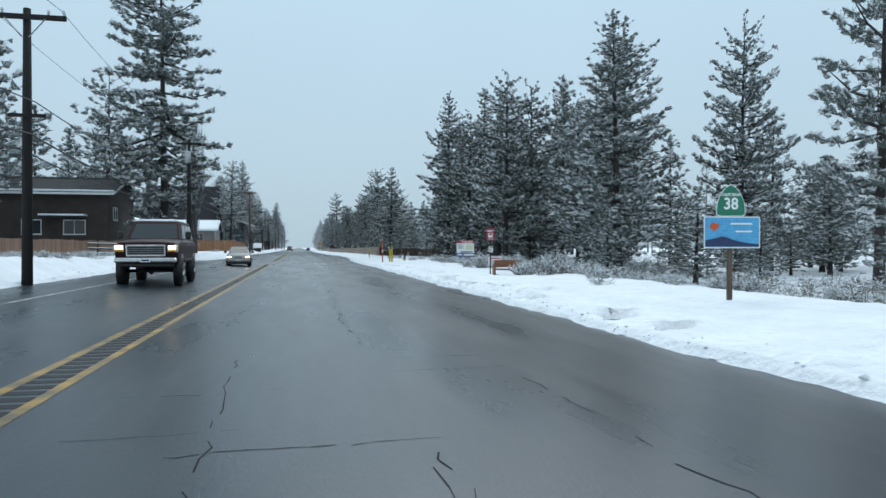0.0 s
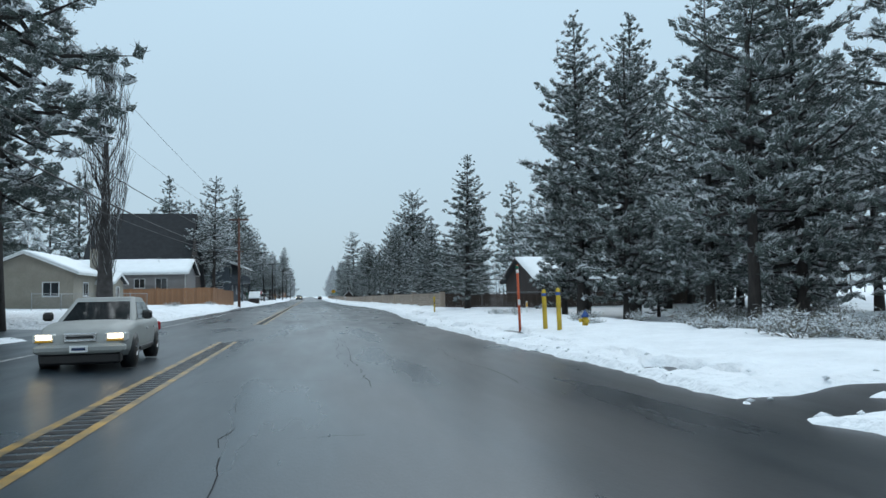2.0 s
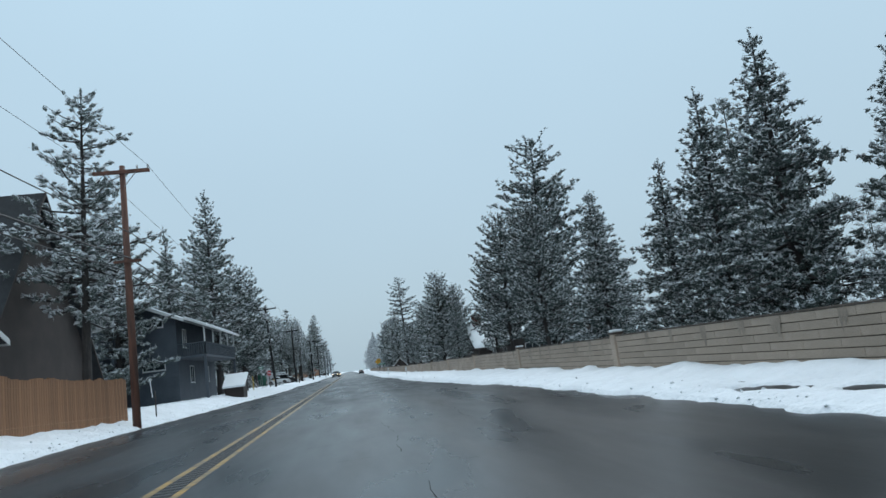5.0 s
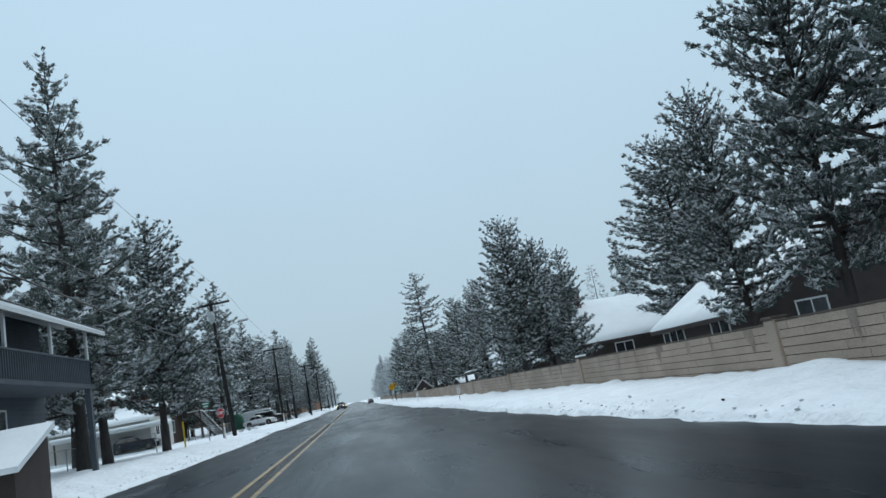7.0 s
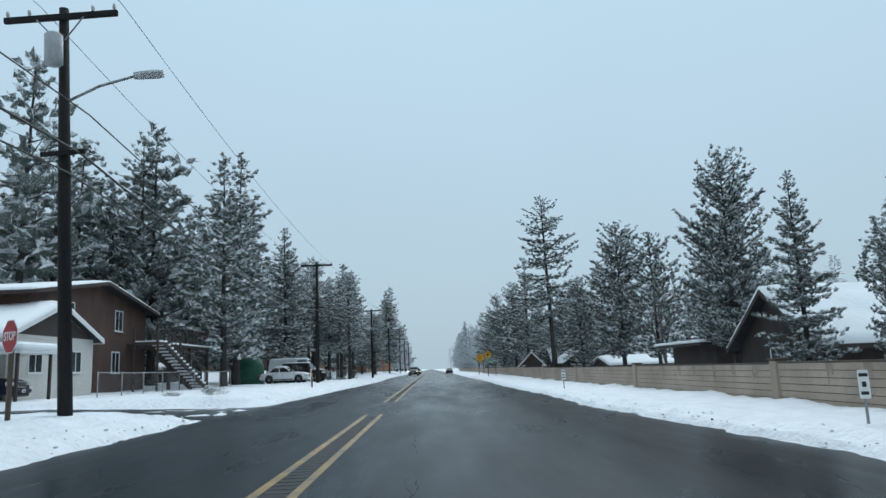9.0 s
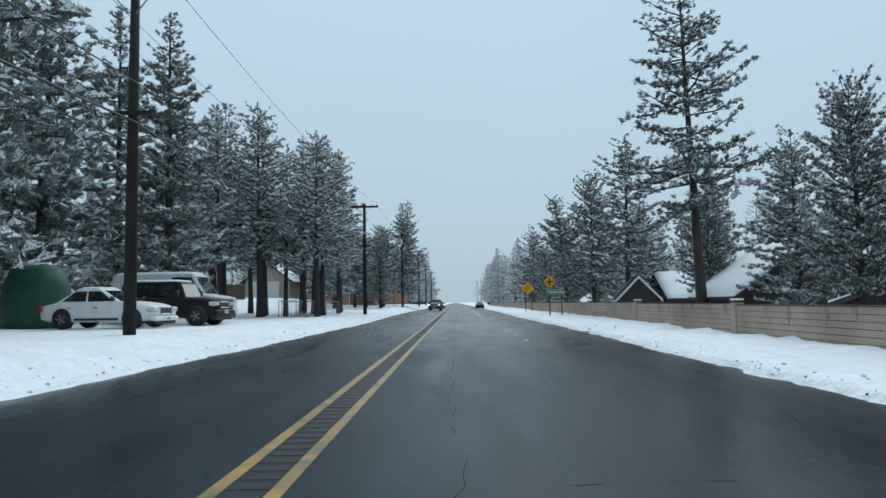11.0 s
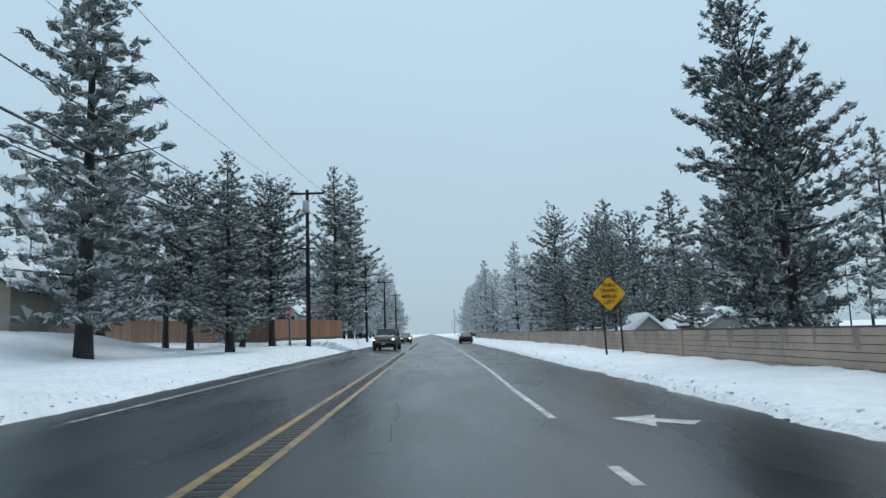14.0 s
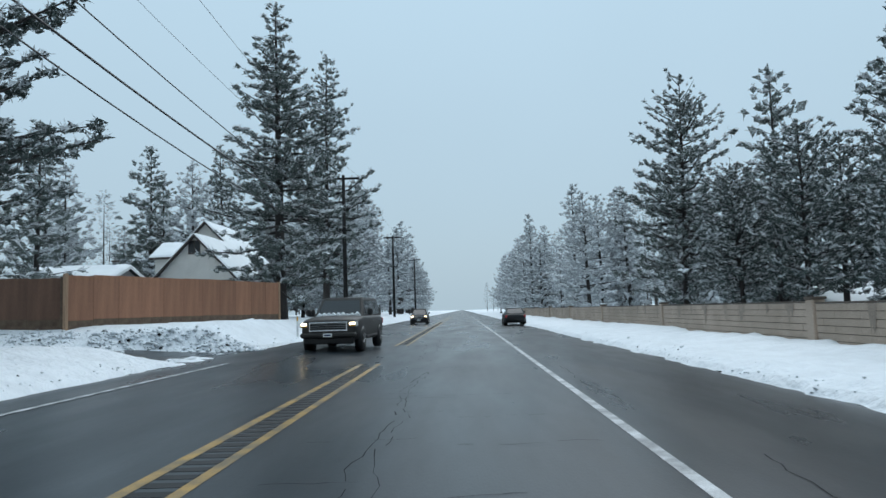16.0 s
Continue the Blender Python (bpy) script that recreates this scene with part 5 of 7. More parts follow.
# grey bungalow and its neighbour
houseB = house("grey bungalow with a snow-covered gable roof", -27, -13.0, 118.8, 126.0, 4.35, 5.75, "x", "grey_wall", 0.13, 0.45,
      windows=(("s", -17.6, 2.75, 1.0, 0.9), ("s", -15.4, 2.6, 1.1, 1.1)), siding="es")
tube_part("downpipe", houseB, M["trim_white"], [(-12.95, 118.72, 4.2), (-12.95, 118.72, 1.0)], 0.04, 6)
tube_part("antenna_mast", houseB, M["galv"], [(-16.2, 121.5, 5.3), (-16.2, 121.5, 6.15)], 0.02, 6)
tube_part("antenna_rod", houseB, M["galv"], [(-16.55, 121.5, 6.0), (-15.85, 121.5, 6.05)], 0.012, 5)
houseC = house("small tan house with a snow-covered roof", -24.5, -17.7, 97.5, 106.5, 3.75, 5.2, "y", "tan_wall", 0.15, 0.5,
      windows=(("s", -19.3, 1.9, 1.1, 1.0), ("e", 100.5, 1.9, 1.2, 1.0)), siding="es", chimney=(-18.0, 104.5, 5.9, 0.8, "tan_wall"))
house("small tan porch wing with a snowy roof", -17.6, -16.5, 103.5, 107.5, 3.0, 3.7, "x", "tan_wall", 0.12, 0.35, windows=(("e", 105.5, 1.7, 0.9, 0.9),), siding="es")

# steep dark roof of the tall hall behind
house("tall hall with a steep dark shingle roof", -26.0, -14.6, 127.6, 141.6, 3.2, 12.4, "x", "dark_wall", 0.0, 0.5, windows=(), fascia="dark_wall")

# slate-blue house with balconies
houseE = house("slate-blue two-storey house with white trim and balconies", -21, -11.9, 151.5, 166, 6.95, 8.95, "y", "blue_wall", 0.13, 0.7,
      windows=(("s", -13.6, 6.45, 1.5, 0.55), ("s", -13.6, 3.3, 1.5, 0.55), ("e", 156, 2.2, 1.3, 1.2), ("e", 162, 2.2, 1.3, 1.2), ("e", 154, 4.9, 1.2, 1.3)), siding="es")


def balcony(parent, x0, x1, y0, y1, z, posts=True, roofed=0.0):
    box_part("balcony_floor", parent, M["blue_wall"], x0, x1, y0, y1, z, z + 0.18, 0.02)
    for a, b in (((x0, y0), (x1, y0)), ((x1, y0), (x1, y1)), ((x0, y1), (x1, y1))):
        n = max(2, int(math.hypot(b[0] - a[0], b[1] - a[1]) / 0.16))
        for k in range(n + 1):
            x, y = a[0] + (b[0] - a[0]) * k / n, a[1] + (b[1] - a[1]) * k / n
            box_part("baluster", parent, M["blue_wall"], x - 0.025, x + 0.025, y - 0.025, y + 0.025, z + 0.18, z + 1.05, 0)
        xa, xb, ya, yb = min(a[0], b[0]) - 0.05, max(a[0], b[0]) + 0.05, min(a[1], b[1]) - 0.05, max(a[1], b[1]) + 0.05
        box_part("hand_rail", parent, M["blue_wall"], xa, xb, ya, yb, z + 1.05, z + 1.12, 0.01)
    if roofed:
        k = y0 + 0.1
        while k <= y1:
            box_part("porch_post", parent, M["trim_white"], x1 - 0.1, x1, k - 0.06, k + 0.06, z + 1.12, roofed, 0.01, "white porch post")
            k += (y1 - y0 - 0.2) / 4
    if posts:
        for y in (y0 + 0.15, y1 - 0.15):
            box_part("support_post", parent, M["blue_wall"], x1 - 0.2, x1, y - 0.1, y + 0.1, 0.3, z, 0.01)


balcony(houseE, -11.9, -9.9, 151.7, 165.5, 3.9, True, 6.15)
balcony(houseE, -18.2, -15.8, 149.7, 151.5, 4.5, True)
for name, z0, z1, mt, lb in (("porch_roof", 0.0, 0.13, "trim_white", "white-edged porch roof"), ("porch_snow", 0.135, 0.25, "roof_snow", "snow on the porch roof")):
    m = Mesh()
    m.hexa([(-11.15, 150.8, 6.74 + z0), (-9.6, 150.8, 6.06 + z0), (-9.6, 166.7, 6.06 + z0), (-11.15, 166.7, 6.74 + z0), (-11.15, 150.8, 6.74 + z1), (-9.6, 150.8, 6.06 + z1), (-9.6, 166.7, 6.06 + z1), (-11.15, 166.7, 6.74 + z1)])
    part(name, m, M[mt], houseE, lb)
# low shed with a tilted snowy lid
shed = thing("bin_shed", "low dark bin shed with a tilted snow-covered lid", "shed")
z = ground(-8.4, 154) - 0.1
m = Mesh()
m.hexa([(-9.05, 153.4, z - 0.3), (-7.65, 153.4, z - 0.3), (-7.65, 155.3, z - 0.3), (-9.05, 155.3, z - 0.3), (-9.05, 153.4, z + 0.8), (-7.65, 153.4, z + 0.8), (-7.65, 155.3, z + 1.65), (-9.05, 155.3, z + 1.65)])
part("body", m, M["dark_wall"], shed)
m = Mesh()
m.hexa([(-9.2, 153.25, z + 0.76), (-7.5, 153.25, z + 0.76), (-7.5, 155.45, z + 1.72), (-9.2, 155.45, z + 1.72), (-9.2, 153.25, z + 0.9), (-7.5, 153.25, z + 0.9), (-7.5, 155.45, z + 1.86), (-9.2, 155.45, z + 1.86)])
part("snowy_lid", m, M["roof_snow"], shed, "lid under a layer of snow")

# red-brown lodge, its stairs and the pale cottage before it
lodge = house("red-brown two-storey lodge with a snow-covered low roof", -34, -20.2, 210.0, 224.6, 6.0, 7.2, "x", "brown_wall", 0.14, 0.7,
      windows=(("e", 220.3, 4.6, 1.0, 1.2), ("e", 220.0, 2.0, 1.0, 1.2), ("e", 214.0, 4.6, 1.0, 1.2)), siding="e", fascia="dark_wall", chimney=(-21.8, 224.0, 6.9, 0.7, "dark_wall"))
deck = box_part("deck", lodge, M["dark_wall"], -20.2, -17.4, 221.6, 230.5, 3.55, 3.8, 0.02)
for k in range(30):
    y = 221.7 + k * 0.3
    box_part("deck_baluster", lodge, M["dark_wall"], -17.45, -17.40, y, y + 0.05, 3.8, 4.75, 0)
box_part("deck_rail", lodge, M["dark_wall"], -17.5, -17.36, 221.6, 230.5, 4.75, 4.83, 0.01)
box_part("deck_snow", lodge, M["roof_snow"], -17.38, -17.26, 221.7, 230.4, 3.7, 3.8, 0.02, "line of snow")
for y in (222, 226, 230):
    box_part("deck_post", lodge, M["dark_wall"], -17.65, -17.45, y - 0.1, y + 0.1, 0.4, 3.55, 0.01)
stairs = thing("outdoor_stairs", "dark wooden outdoor stairs with snow on every tread", "stairs")
n = 15
for k in range(n):
    u = k / (n - 1)
    y, z = 219.2 + 3.9 * u, 3.7 - 2.85 * u
    x = -17.3 + 1.4 * u
    box_part("tread", stairs, M["dark_wall"], x - 0.5, x + 0.5, y - 0.16, y + 0.16, z - 0.06, z, 0.01)
    box_part("tread_snow", stairs, M["roof_snow"], x - 0.45, x + 0.60, y - 0.16, y + 0.165, z + 0.001, z + 0.11, 0.02, "pad of snow")
for s in (-0.52, 0.52):
    m = Mesh()
    m.hexa([(-17.33 + s, 219.0, 3.45), (-17.27 + s, 219.0, 3.45), (-15.87 + s, 223.2, 0.5), (-15.93 + s, 223.2, 0.5), (-17.33 + s, 219.0, 3.75), (-17.27 + s, 219.0, 3.75), (-15.87 + s, 223.2, 0.8), (-15.93 + s, 223.2, 0.8)])
    part("stringer", m, M["dark_wall"], stairs)
    m = Mesh()
    m.tube([(-17.3 + s, 219.0, 4.65), (-15.9 + s, 223.2, 1.75)], 0.04, 6)
    part("hand_rail", m, M["dark_wall"], stairs)
    for k in range(13):
        u = k / 12
        x, y, z = -17.3 + s + 1.4 * u, 219.0 + 4.2 * u, 3.65 - 2.9 * u
        box_part("baluster", stairs, M["dark_wall"], x - 0.02, x + 0.02, y - 0.02, y + 0.02, z, z + 1.0, 0)
box_part("landing", stairs, M["dark_wall"], -18.3, -16.7, 217.9, 219.05, 3.55, 3.7, 0.01)
box_part("landing_snow", stairs, M["roof_snow"], -18.2, -16.68, 218.0, 219.04, 3.701, 3.78, 0.02, "pad of snow")
for x, y in ((-18.2, 218.0), (-16.8, 218.0)):
    box_part("landing_post", stairs, M["dark_wall"], x - 0.06, x + 0.06, y - 0.06, y + 0.06, 0.4, 4.7, 0.01)

cottage = house("pale cottage with a dark gable and snowy roof", -30, -18.9, 206.2, 214.2, 3.7, 5.2, "x", "white_wall", 0.18, 0.4,
      windows=(("e", 212.3, 2.0, 1.1, 1.0), ("e", 208.5, 2.0, 1.1, 1.0)), siding="e", fascia="trim_white")
m = Mesh()
m.extrude([(206.3, 3.72), (214.1, 3.72), (210.2, 5.12)], "x", -18.895, -18.87)
part("gable_cladding", m, M["dark_wall"], cottage, "dark brown gable boards")
carport = thing("carport", "flat carport with thick snow on its roof", "carport")
box_part("roof", carport, M["trim_white"], -27, -17.4, 204.6, 207.6, 2.75, 2.9, 0.02)
m = Mesh()
m.box(-27.1, -17.3, 204.5, 207.7, 2.9, 3.22, 0, 0.13)
part("roof_snow", m, M["roof_snow"], carport, "thick snow")
for x in (-26.8, -22.2, -17.6):
    for y in (204.8, 207.4):
        box_part("post", carport, M["dark_wall"], x - 0.06, x + 0.06, y - 0.06, y + 0.06, 0.3, 2.75, 0.01)

# houses behind the tan wall
house("dark house with a broad snow-covered roof", 22.2, 42, 104.5, 116, 2.7, 4.9, "x", "dark_wall", 0.2, 0.6, windows=(("s", 30, 1.1, 1.3, 1.0, M["dark_wall"]),), fascia="dark_wall", siding="s")
house("dark-walled house with a steep snowy roof behind the tan wall", 15.2, 25, 159.5, 167.8, 2.2, 5.2, "y", "dark_wall", 0.22, 0.6,
      windows=(("s", 17, 0.9, 1.2, 1.0), ("w", 163, 0.9, 1.4, 1.0), ("w", 167, 0.9, 1.4, 1.0)), fascia="dark_wall")
house("dark-walled house with a snowy roof and a red brick chimney", 16.2, 28, 182, 193, 2.4, 5.2, "x", "dark_wall", 0.22, 0.6, windows=(("s", 18.5, 0.9, 1.2, 1.0), ("s", 22, 0.9, 1.2, 1.0)), fascia="dark_wall", chimney=(17.2, 187.0, 6.45, 1.0, "brick"))
house("dark gabled house with a deep snowy roof", 13.2, 25, 199.2, 205.6, 1.9, 3.9, "x", "dark_wall", 0.24, 0.45, windows=(("w", 202.4, 0.9, 1.0, 0.8),), fascia="dark_wall", siding="s")
flat = thing("flat_roofed_shed", "long dark shed with a flat snow-capped roof", "shed")
box_part("wall", flat, M["dark_wall"], 13.6, 20, 209.4, 215.6, -0.3, 2.1, 0.02)
box_part("roof", flat, M["dark_wall"], 12.7, 20.5, 209, 216, 2.1, 2.22, 0.02)
m = Mesh()
m.box(12.65, 20.55, 208.95, 216.05, 2.22, 2.36, 0, 0.06)
part("roof_snow", m, M["roof_snow"], flat, "snow on the flat roof")
for x, y in ((13.3, 209.6), (14.6, 210.2), (15.5, 209.4), (17.2, 210.6), (18.6, 209.8)):
    m = Mesh()
    m.tube([(x, y, 2.3), (x, y, 2.45), (x, y, 2.55)], [0.22, 0.2, 0.05], 10)
    part("vent_snow", m, M["roof_snow"], flat, "snow-capped roof vent", True)
house("low outbuilding with a snow-covered roof", 15.2, 21, 236, 243, 1.1, 1.75, "x", "dark_wall", 0.2, 0.4, fascia="dark_wall")
house("dark house with a snow-laden roof sloping to the road", 14.3, 22, 251.2, 257.6, 1.75, 4.4, "y", "dark_wall", 0.28, 0.5, fascia="dark_wall")
house("low rear wing with a broad snowy roof", 15.9, 24, 268.6, 275, 1.6, 3.4, "x", "dark_wall", 0.2, 0.4, fascia="dark_wall")
house("small dark gabled hut close behind the tan wall", 10.75, 13.75, 264.0, 265.2, 1.45, 3.0, "y", "dark_wall", 0.0, 0.12, fascia="trim_white", siding="s", name="hut")
house("low house with a steep snow-covered roof", 19.9, 21.9, 288.4, 290.6, 1.55, 3.2, "x", "dark_wall", 0.2, 0.5, fascia="dark_wall")
house("low house with twin snow-covered gables", 15.4, 19, 329, 335, 0.8, 2.3, "y", "grey_wall", 0.2, 0.4)
r15 = house("house with a snow-covered roof behind the wall", 20.4, 25, 327, 337, 1.1, 2.5, "y", "grey_wall", 0.22, 0.5)
house("snow-roofed house behind the tan wall", 24, 31, 356, 368, 0.8, 2.2, "x", "grey_wall", 0.22, 0.5)
# satellite dish on its roof
dish = thing("satellite_dish", "grey satellite dish on the snowy roof edge", "satellite dish", at=(21.1, 326.2, 2.2))
m = Mesh()
m.loft([[(r * math.cos(a), -0.02 + d, 0.35 + r * math.sin(a)) for a in [6.283 * i / 14 for i in range(14)]] for r, d in ((0.02, 0.10), (0.16, 0.08), (0.30, 0.0), (0.31, 0.015), (0.16, 0.1), (0.02, 0.12))])
part("reflector", m, M["alu"], dish, smooth=True)
tube_part("mast", dish, M["galv"], [(0, 0.1, -0.3), (0, 0.1, 0.35)], 0.025, 6)
tube_part("feed_arm", dish, M["galv"], [(0, 0.05, 0.06), (0, -0.32, 0.2)], 0.012, 5)

# tan cabin behind the grove, pale house past the side street
house("tan cabin with wide doors behind the pines", -30.2, -24.0, 313, 321, 5.05, 7.4, "y", "tan_wall", 0.12, 0.6, windows=(), fascia="dark_wall", siding="s")
cabin_door = thing("garage_doors", "pale double garage doors of the cabin", "garage door")
for x in (-29.4, -27.4):
    box_part("door_leaf", cabin_door, M["white_wall"], x, x + 1.95, 312.86, 312.94, 2.0, 4.8, 0.01)
house("pale stucco house with a steep snowy gable", -24.3, -18.2, 368, 376.2, 4.9, 8.1, "y", "white_wall", 0.18, 0.4, windows=(("s", -21.35, 6.75, 0.85, 0.95, M["dark_wall"]), ("s", -20.2, 3.6, 1.1, 0.8, M["dark_wall"]), ("s", -18.95, 3.6, 1.0, 0.8, M["dark_wall"])), fascia="dark_wall")
house("taller rear wing of the pale house", -27.2, -19.8, 376.6, 386, 6.4, 10.3, "y", "white_wall", 0.18, 0.45, fascia="dark_wall")
house("side wing of the pale house under a snowy roof", -26.1, -24.9, 371.5, 376.2, 6.8, 8.0, "x", "white_wall", 0.18, 0.35, fascia="dark_wall")
house("low garage with a snow-covered roof", -33, -25.8, 362, 369, 4.3, 5.5, "x", "grey_wall", 0.22, 0.4, chimney=(-26.6, 365.5, 6.0, 0.35, "galv"))
house("small house with a snowy roof behind the grove", -42, -32, 262, 270, 2.8, 4.4, "x", "dark_wall", 0.2, 0.5)


# ---- signs and posts on the verges ----
def panel(name, parent, mats, outline, y, thick=0.006, label=""):
    m = Mesh()
    m.extrude(outline, "y", y - thick, y)
    return part(name, m, mats, parent, label)


def rect(cx, cz, w, h, r=0.03):
    out = []
    for sx, sz, a0 in ((1, -1, -90), (1, 1, 0), (-1, 1, 90), (-1, -1, 180)):
        for k in range(4):
            a = radians(a0 + 30 * k)
            out.append((cx + sx * (w / 2 - r) + r * math.cos(a), cz + sz * (h / 2 - r) + r * math.sin(a)))
    return out


def diamond(cx, cz, d, r=0.05):
    return [(cx - r, cz - d / 2 + r), (cx, cz - d / 2 + r * 0.5), (cx + r, cz - d / 2 + r), (cx + d / 2 - r, cz - r), (cx + d / 2 - r * 0.5, cz), (cx + d / 2 - r, cz + r),
            (cx + r, cz + d / 2 - r), (cx, cz + d / 2 - r * 0.5), (cx - r, cz + d / 2 - r), (cx - d / 2 + r, cz + r), (cx - d / 2 + r * 0.5, cz), (cx - d / 2 + r, cz - r)]


def bars(parent, x, z, w, h, n, mats, y, name="print_bar"):
    """Lines of print too small to read."""
    for k in range(n):
        zz = z - k * h * 1.9
        ww = w * (1.0 - 0.18 * (k % 3))
        panel(name, parent, mats, rect(x - (w - ww) / 2, zz, ww, h, h * 0.2), y)


# route shield over a blue scenic sign on a wooden post
s38 = thing("route_sign", "green route shield above a blue scenic sign on a wooden post", "road sign", at=(9.65, 14.1, ground(9.65, 14.1)), turn=-6)
box_part("post", s38, M["post_wood"], -0.05, 0.05, 0, 0.10, -0.3, 2.42, 0.012)
SH = [(-0.32, 0.03), (-0.26, -0.01), (0.26, -0.01), (0.32, 0.03), (0.32, 0.12), (0.30, 0.28), (0.24, 0.44), (0.14, 0.57), (0.05, 0.64), (0, 0.66), (-0.05, 0.64), (-0.14, 0.57), (-0.24, 0.44), (-0.30, 0.28), (-0.32, 0.12)]
panel("shield_border", s38, M["white_sign"], [(x * 1.06, 1.89 + (z - 0.3) * 1.05 + 0.3) for x, z in SH], -0.004, label="white shield border")
panel("shield", s38, M["green_sign"], [(x, 1.89 + z) for x, z in SH], -0.012, label="green route shield")
words("38", 0.36, s38, M["white_sign"], (0, -0.022, 2.13), squeeze=0.95)
words("CALIFORNIA", 0.095, s38, M["white_sign"], (0, -0.022, 2.34), squeeze=0.85)
panel("scenic_border", s38, M["white_sign"], rect(0.03, 1.51, 1.30, 0.70, 0.04), -0.004, label="white sign border")
panel("scenic_sign", s38, M["sky_sign"], rect(0.03, 1.51, 1.25, 0.65, 0.03), -0.012, label="sky-blue sign panel")
panel("mountain", s38, M["navy"], [(-0.59, 1.195), (0.65, 1.195), (0.65, 1.25), (0.40, 1.27), (0.10, 1.33), (-0.10, 1.40), (-0.22, 1.42), (-0.36, 1.38), (-0.59, 1.33)], -0.0185, label="dark mountain outline")
panel("poppy", s38, M["orange"], [(-0.40, 1.52), (-0.30, 1.60), (-0.26, 1.72), (-0.34, 1.69), (-0.40, 1.73), (-0.46, 1.70), (-0.50, 1.62), (-0.44, 1.58)], -0.0185, label="orange flower emblem")
bars(s38, 0.24, 1.70, 0.50, 0.035, 1, M["white_sign"], -0.0185)
bars(s38, 0.30, 1.53, 0.38, 0.035, 1, M["white_sign"], -0.0185)

# estate agent's board
fs = thing("for_sale_sign", "white for-sale board with red header and blue footer on white legs", "sign", at=(11.55, 47.7, ground(11.55, 47.7) - 0.16), turn=-14)
for x in (-0.52, -0.2, 0.5):
    box_part("leg", fs, M["white_sign"], x - 0.04, x + 0.04, 0, 0.06, -0.3, 0.75 if x == -0.2 else 1.72, 0.01)
panel("board", fs, M["white_sign"], rect(0, 1.2, 1.2, 1.1, 0.01), -0.002, 0.02)
panel("header", fs, M["red_sign"], rect(0, 1.66, 1.2, 0.18, 0.005), -0.023, label="red header strip")
panel("footer", fs, M["blue"], rect(0, 0.775, 1.2, 0.25, 0.005), -0.023, label="blue footer strip")
words("FOR SALE", 0.17, fs, M["white_sign"], (0.12, -0.031, 1.655), squeeze=1.0)
panel("emblem", fs, M["navy"], rect(-0.44, 1.66, 0.2, 0.1, 0.03), -0.0295)
bars(fs, 0.08, 0.97, 0.85, 0.07, 1, M["navy"], -0.023)
bars(fs, -0.38, 0.775, 0.28, 0.09, 1, M["white_sign"], -0.0295)
bars(fs, 0.22, 0.775, 0.68, 0.12, 1, M["white_sign"], -0.0295)
bars(fs, -0.3, 1.50, 0.46, 0.025, 7, M["galv"], -0.023)
panel("map_patch", fs, M["pale_patch"], rect(0.28, 1.3, 0.5, 0.4, 0.04), -0.023, label="faded yellow-green patch")

ws = thing("low_white_sign", "low white yard sign with a red strip in the snow", "sign", at=(10.75, 37.3, ground(10.75, 37.3)), turn=-12)
panel("board", ws, M["white_sign"], rect(0, 0.42, 0.72, 0.5, 0.02), 0)
panel("strip", ws, M["red_sign"], rect(0.02, 0.56, 0.62, 0.07, 0.005), -0.007)
bars(ws, 0, 0.42, 0.5, 0.03, 3, M["galv"], -0.007)
for x in (-0.3, 0.3):
    tube_part("stake", ws, M["galv"], [(x, 0.01, -0.3), (x, 0.01, 0.2)], 0.008, 5)

# bus stop
bs = thing("bus_stop_sign", "maroon bus stop sign on a thin steel post", "sign", at=(9.24, 32.7, ground(9.24, 32.7)), turn=-10)
box_part("post", bs, M["rust"], -0.03, 0.03, 0, 0.05, -0.3, 2.25, 0.006)
panel("plate", bs, M["dark_red"], rect(0, 1.92, 0.41, 0.58, 0.03), -0.002)
panel("bus_emblem", bs, M["white_sign"], rect(0, 1.88, 0.22, 0.2, 0.05), -0.009)
panel("bus_window", bs, M["dark_red"], rect(0, 1.91, 0.16, 0.09, 0.02), -0.0155)
for x in (-0.07, 0.07):
    panel("bus_wheel", bs, M["white_sign"], rect(x, 1.765, 0.04, 0.05, 0.01), -0.009)
bars(bs, 0, 2.10, 0.30, 0.022, 2, M["white_sign"], -0.009)
bars(bs, 0, 1.69, 0.28, 0.022, 1, M["white_sign"], -0.009)
panel("timetable", bs, M["white_sign"], rect(0.02, 1.20, 0.2, 0.28, 0.02), -0.004, 0.03, "small white timetable case")
bars(bs, 0.02, 1.29, 0.16, 0.04, 1, M["black"], -0.036)
bars(bs, 0.02, 1.21, 0.14, 0.015, 4, M["galv"], -0.036)

bench = thing("bus_bench", "reddish wooden bench with snow on its seat", "bench", at=(9.82, 31.9, ground(9.82, 31.9) - 0.10), turn=-8)
for x in (-0.64, 0.56):
    box_part("end_panel", bench, M["bench_wood"], x, x + 0.08, -0.3, 0.32, -0.2, 0.66 if x < 0 else 0.82, 0.015)
box_part("back_board", bench, M["bench_wood"], -0.56, 0.56, 0.24, 0.30, 0.46, 0.84, 0.012)
box_part("seat", bench, M["bench_wood"], -0.56, 0.56, -0.28, 0.22, 0.38, 0.43, 0.012)
box_part("side_board", bench, M["bench_wood"], 0.30, 0.56, -0.33, -0.29, -0.15, 0.62, 0.01)
m = Mesh()
m.box(-0.54, 0.30, -0.26, 0.20, 0.43, 0.50, 0, 0.035)
part("seat_snow", m, M["roof_snow"], bench, "pad of snow")

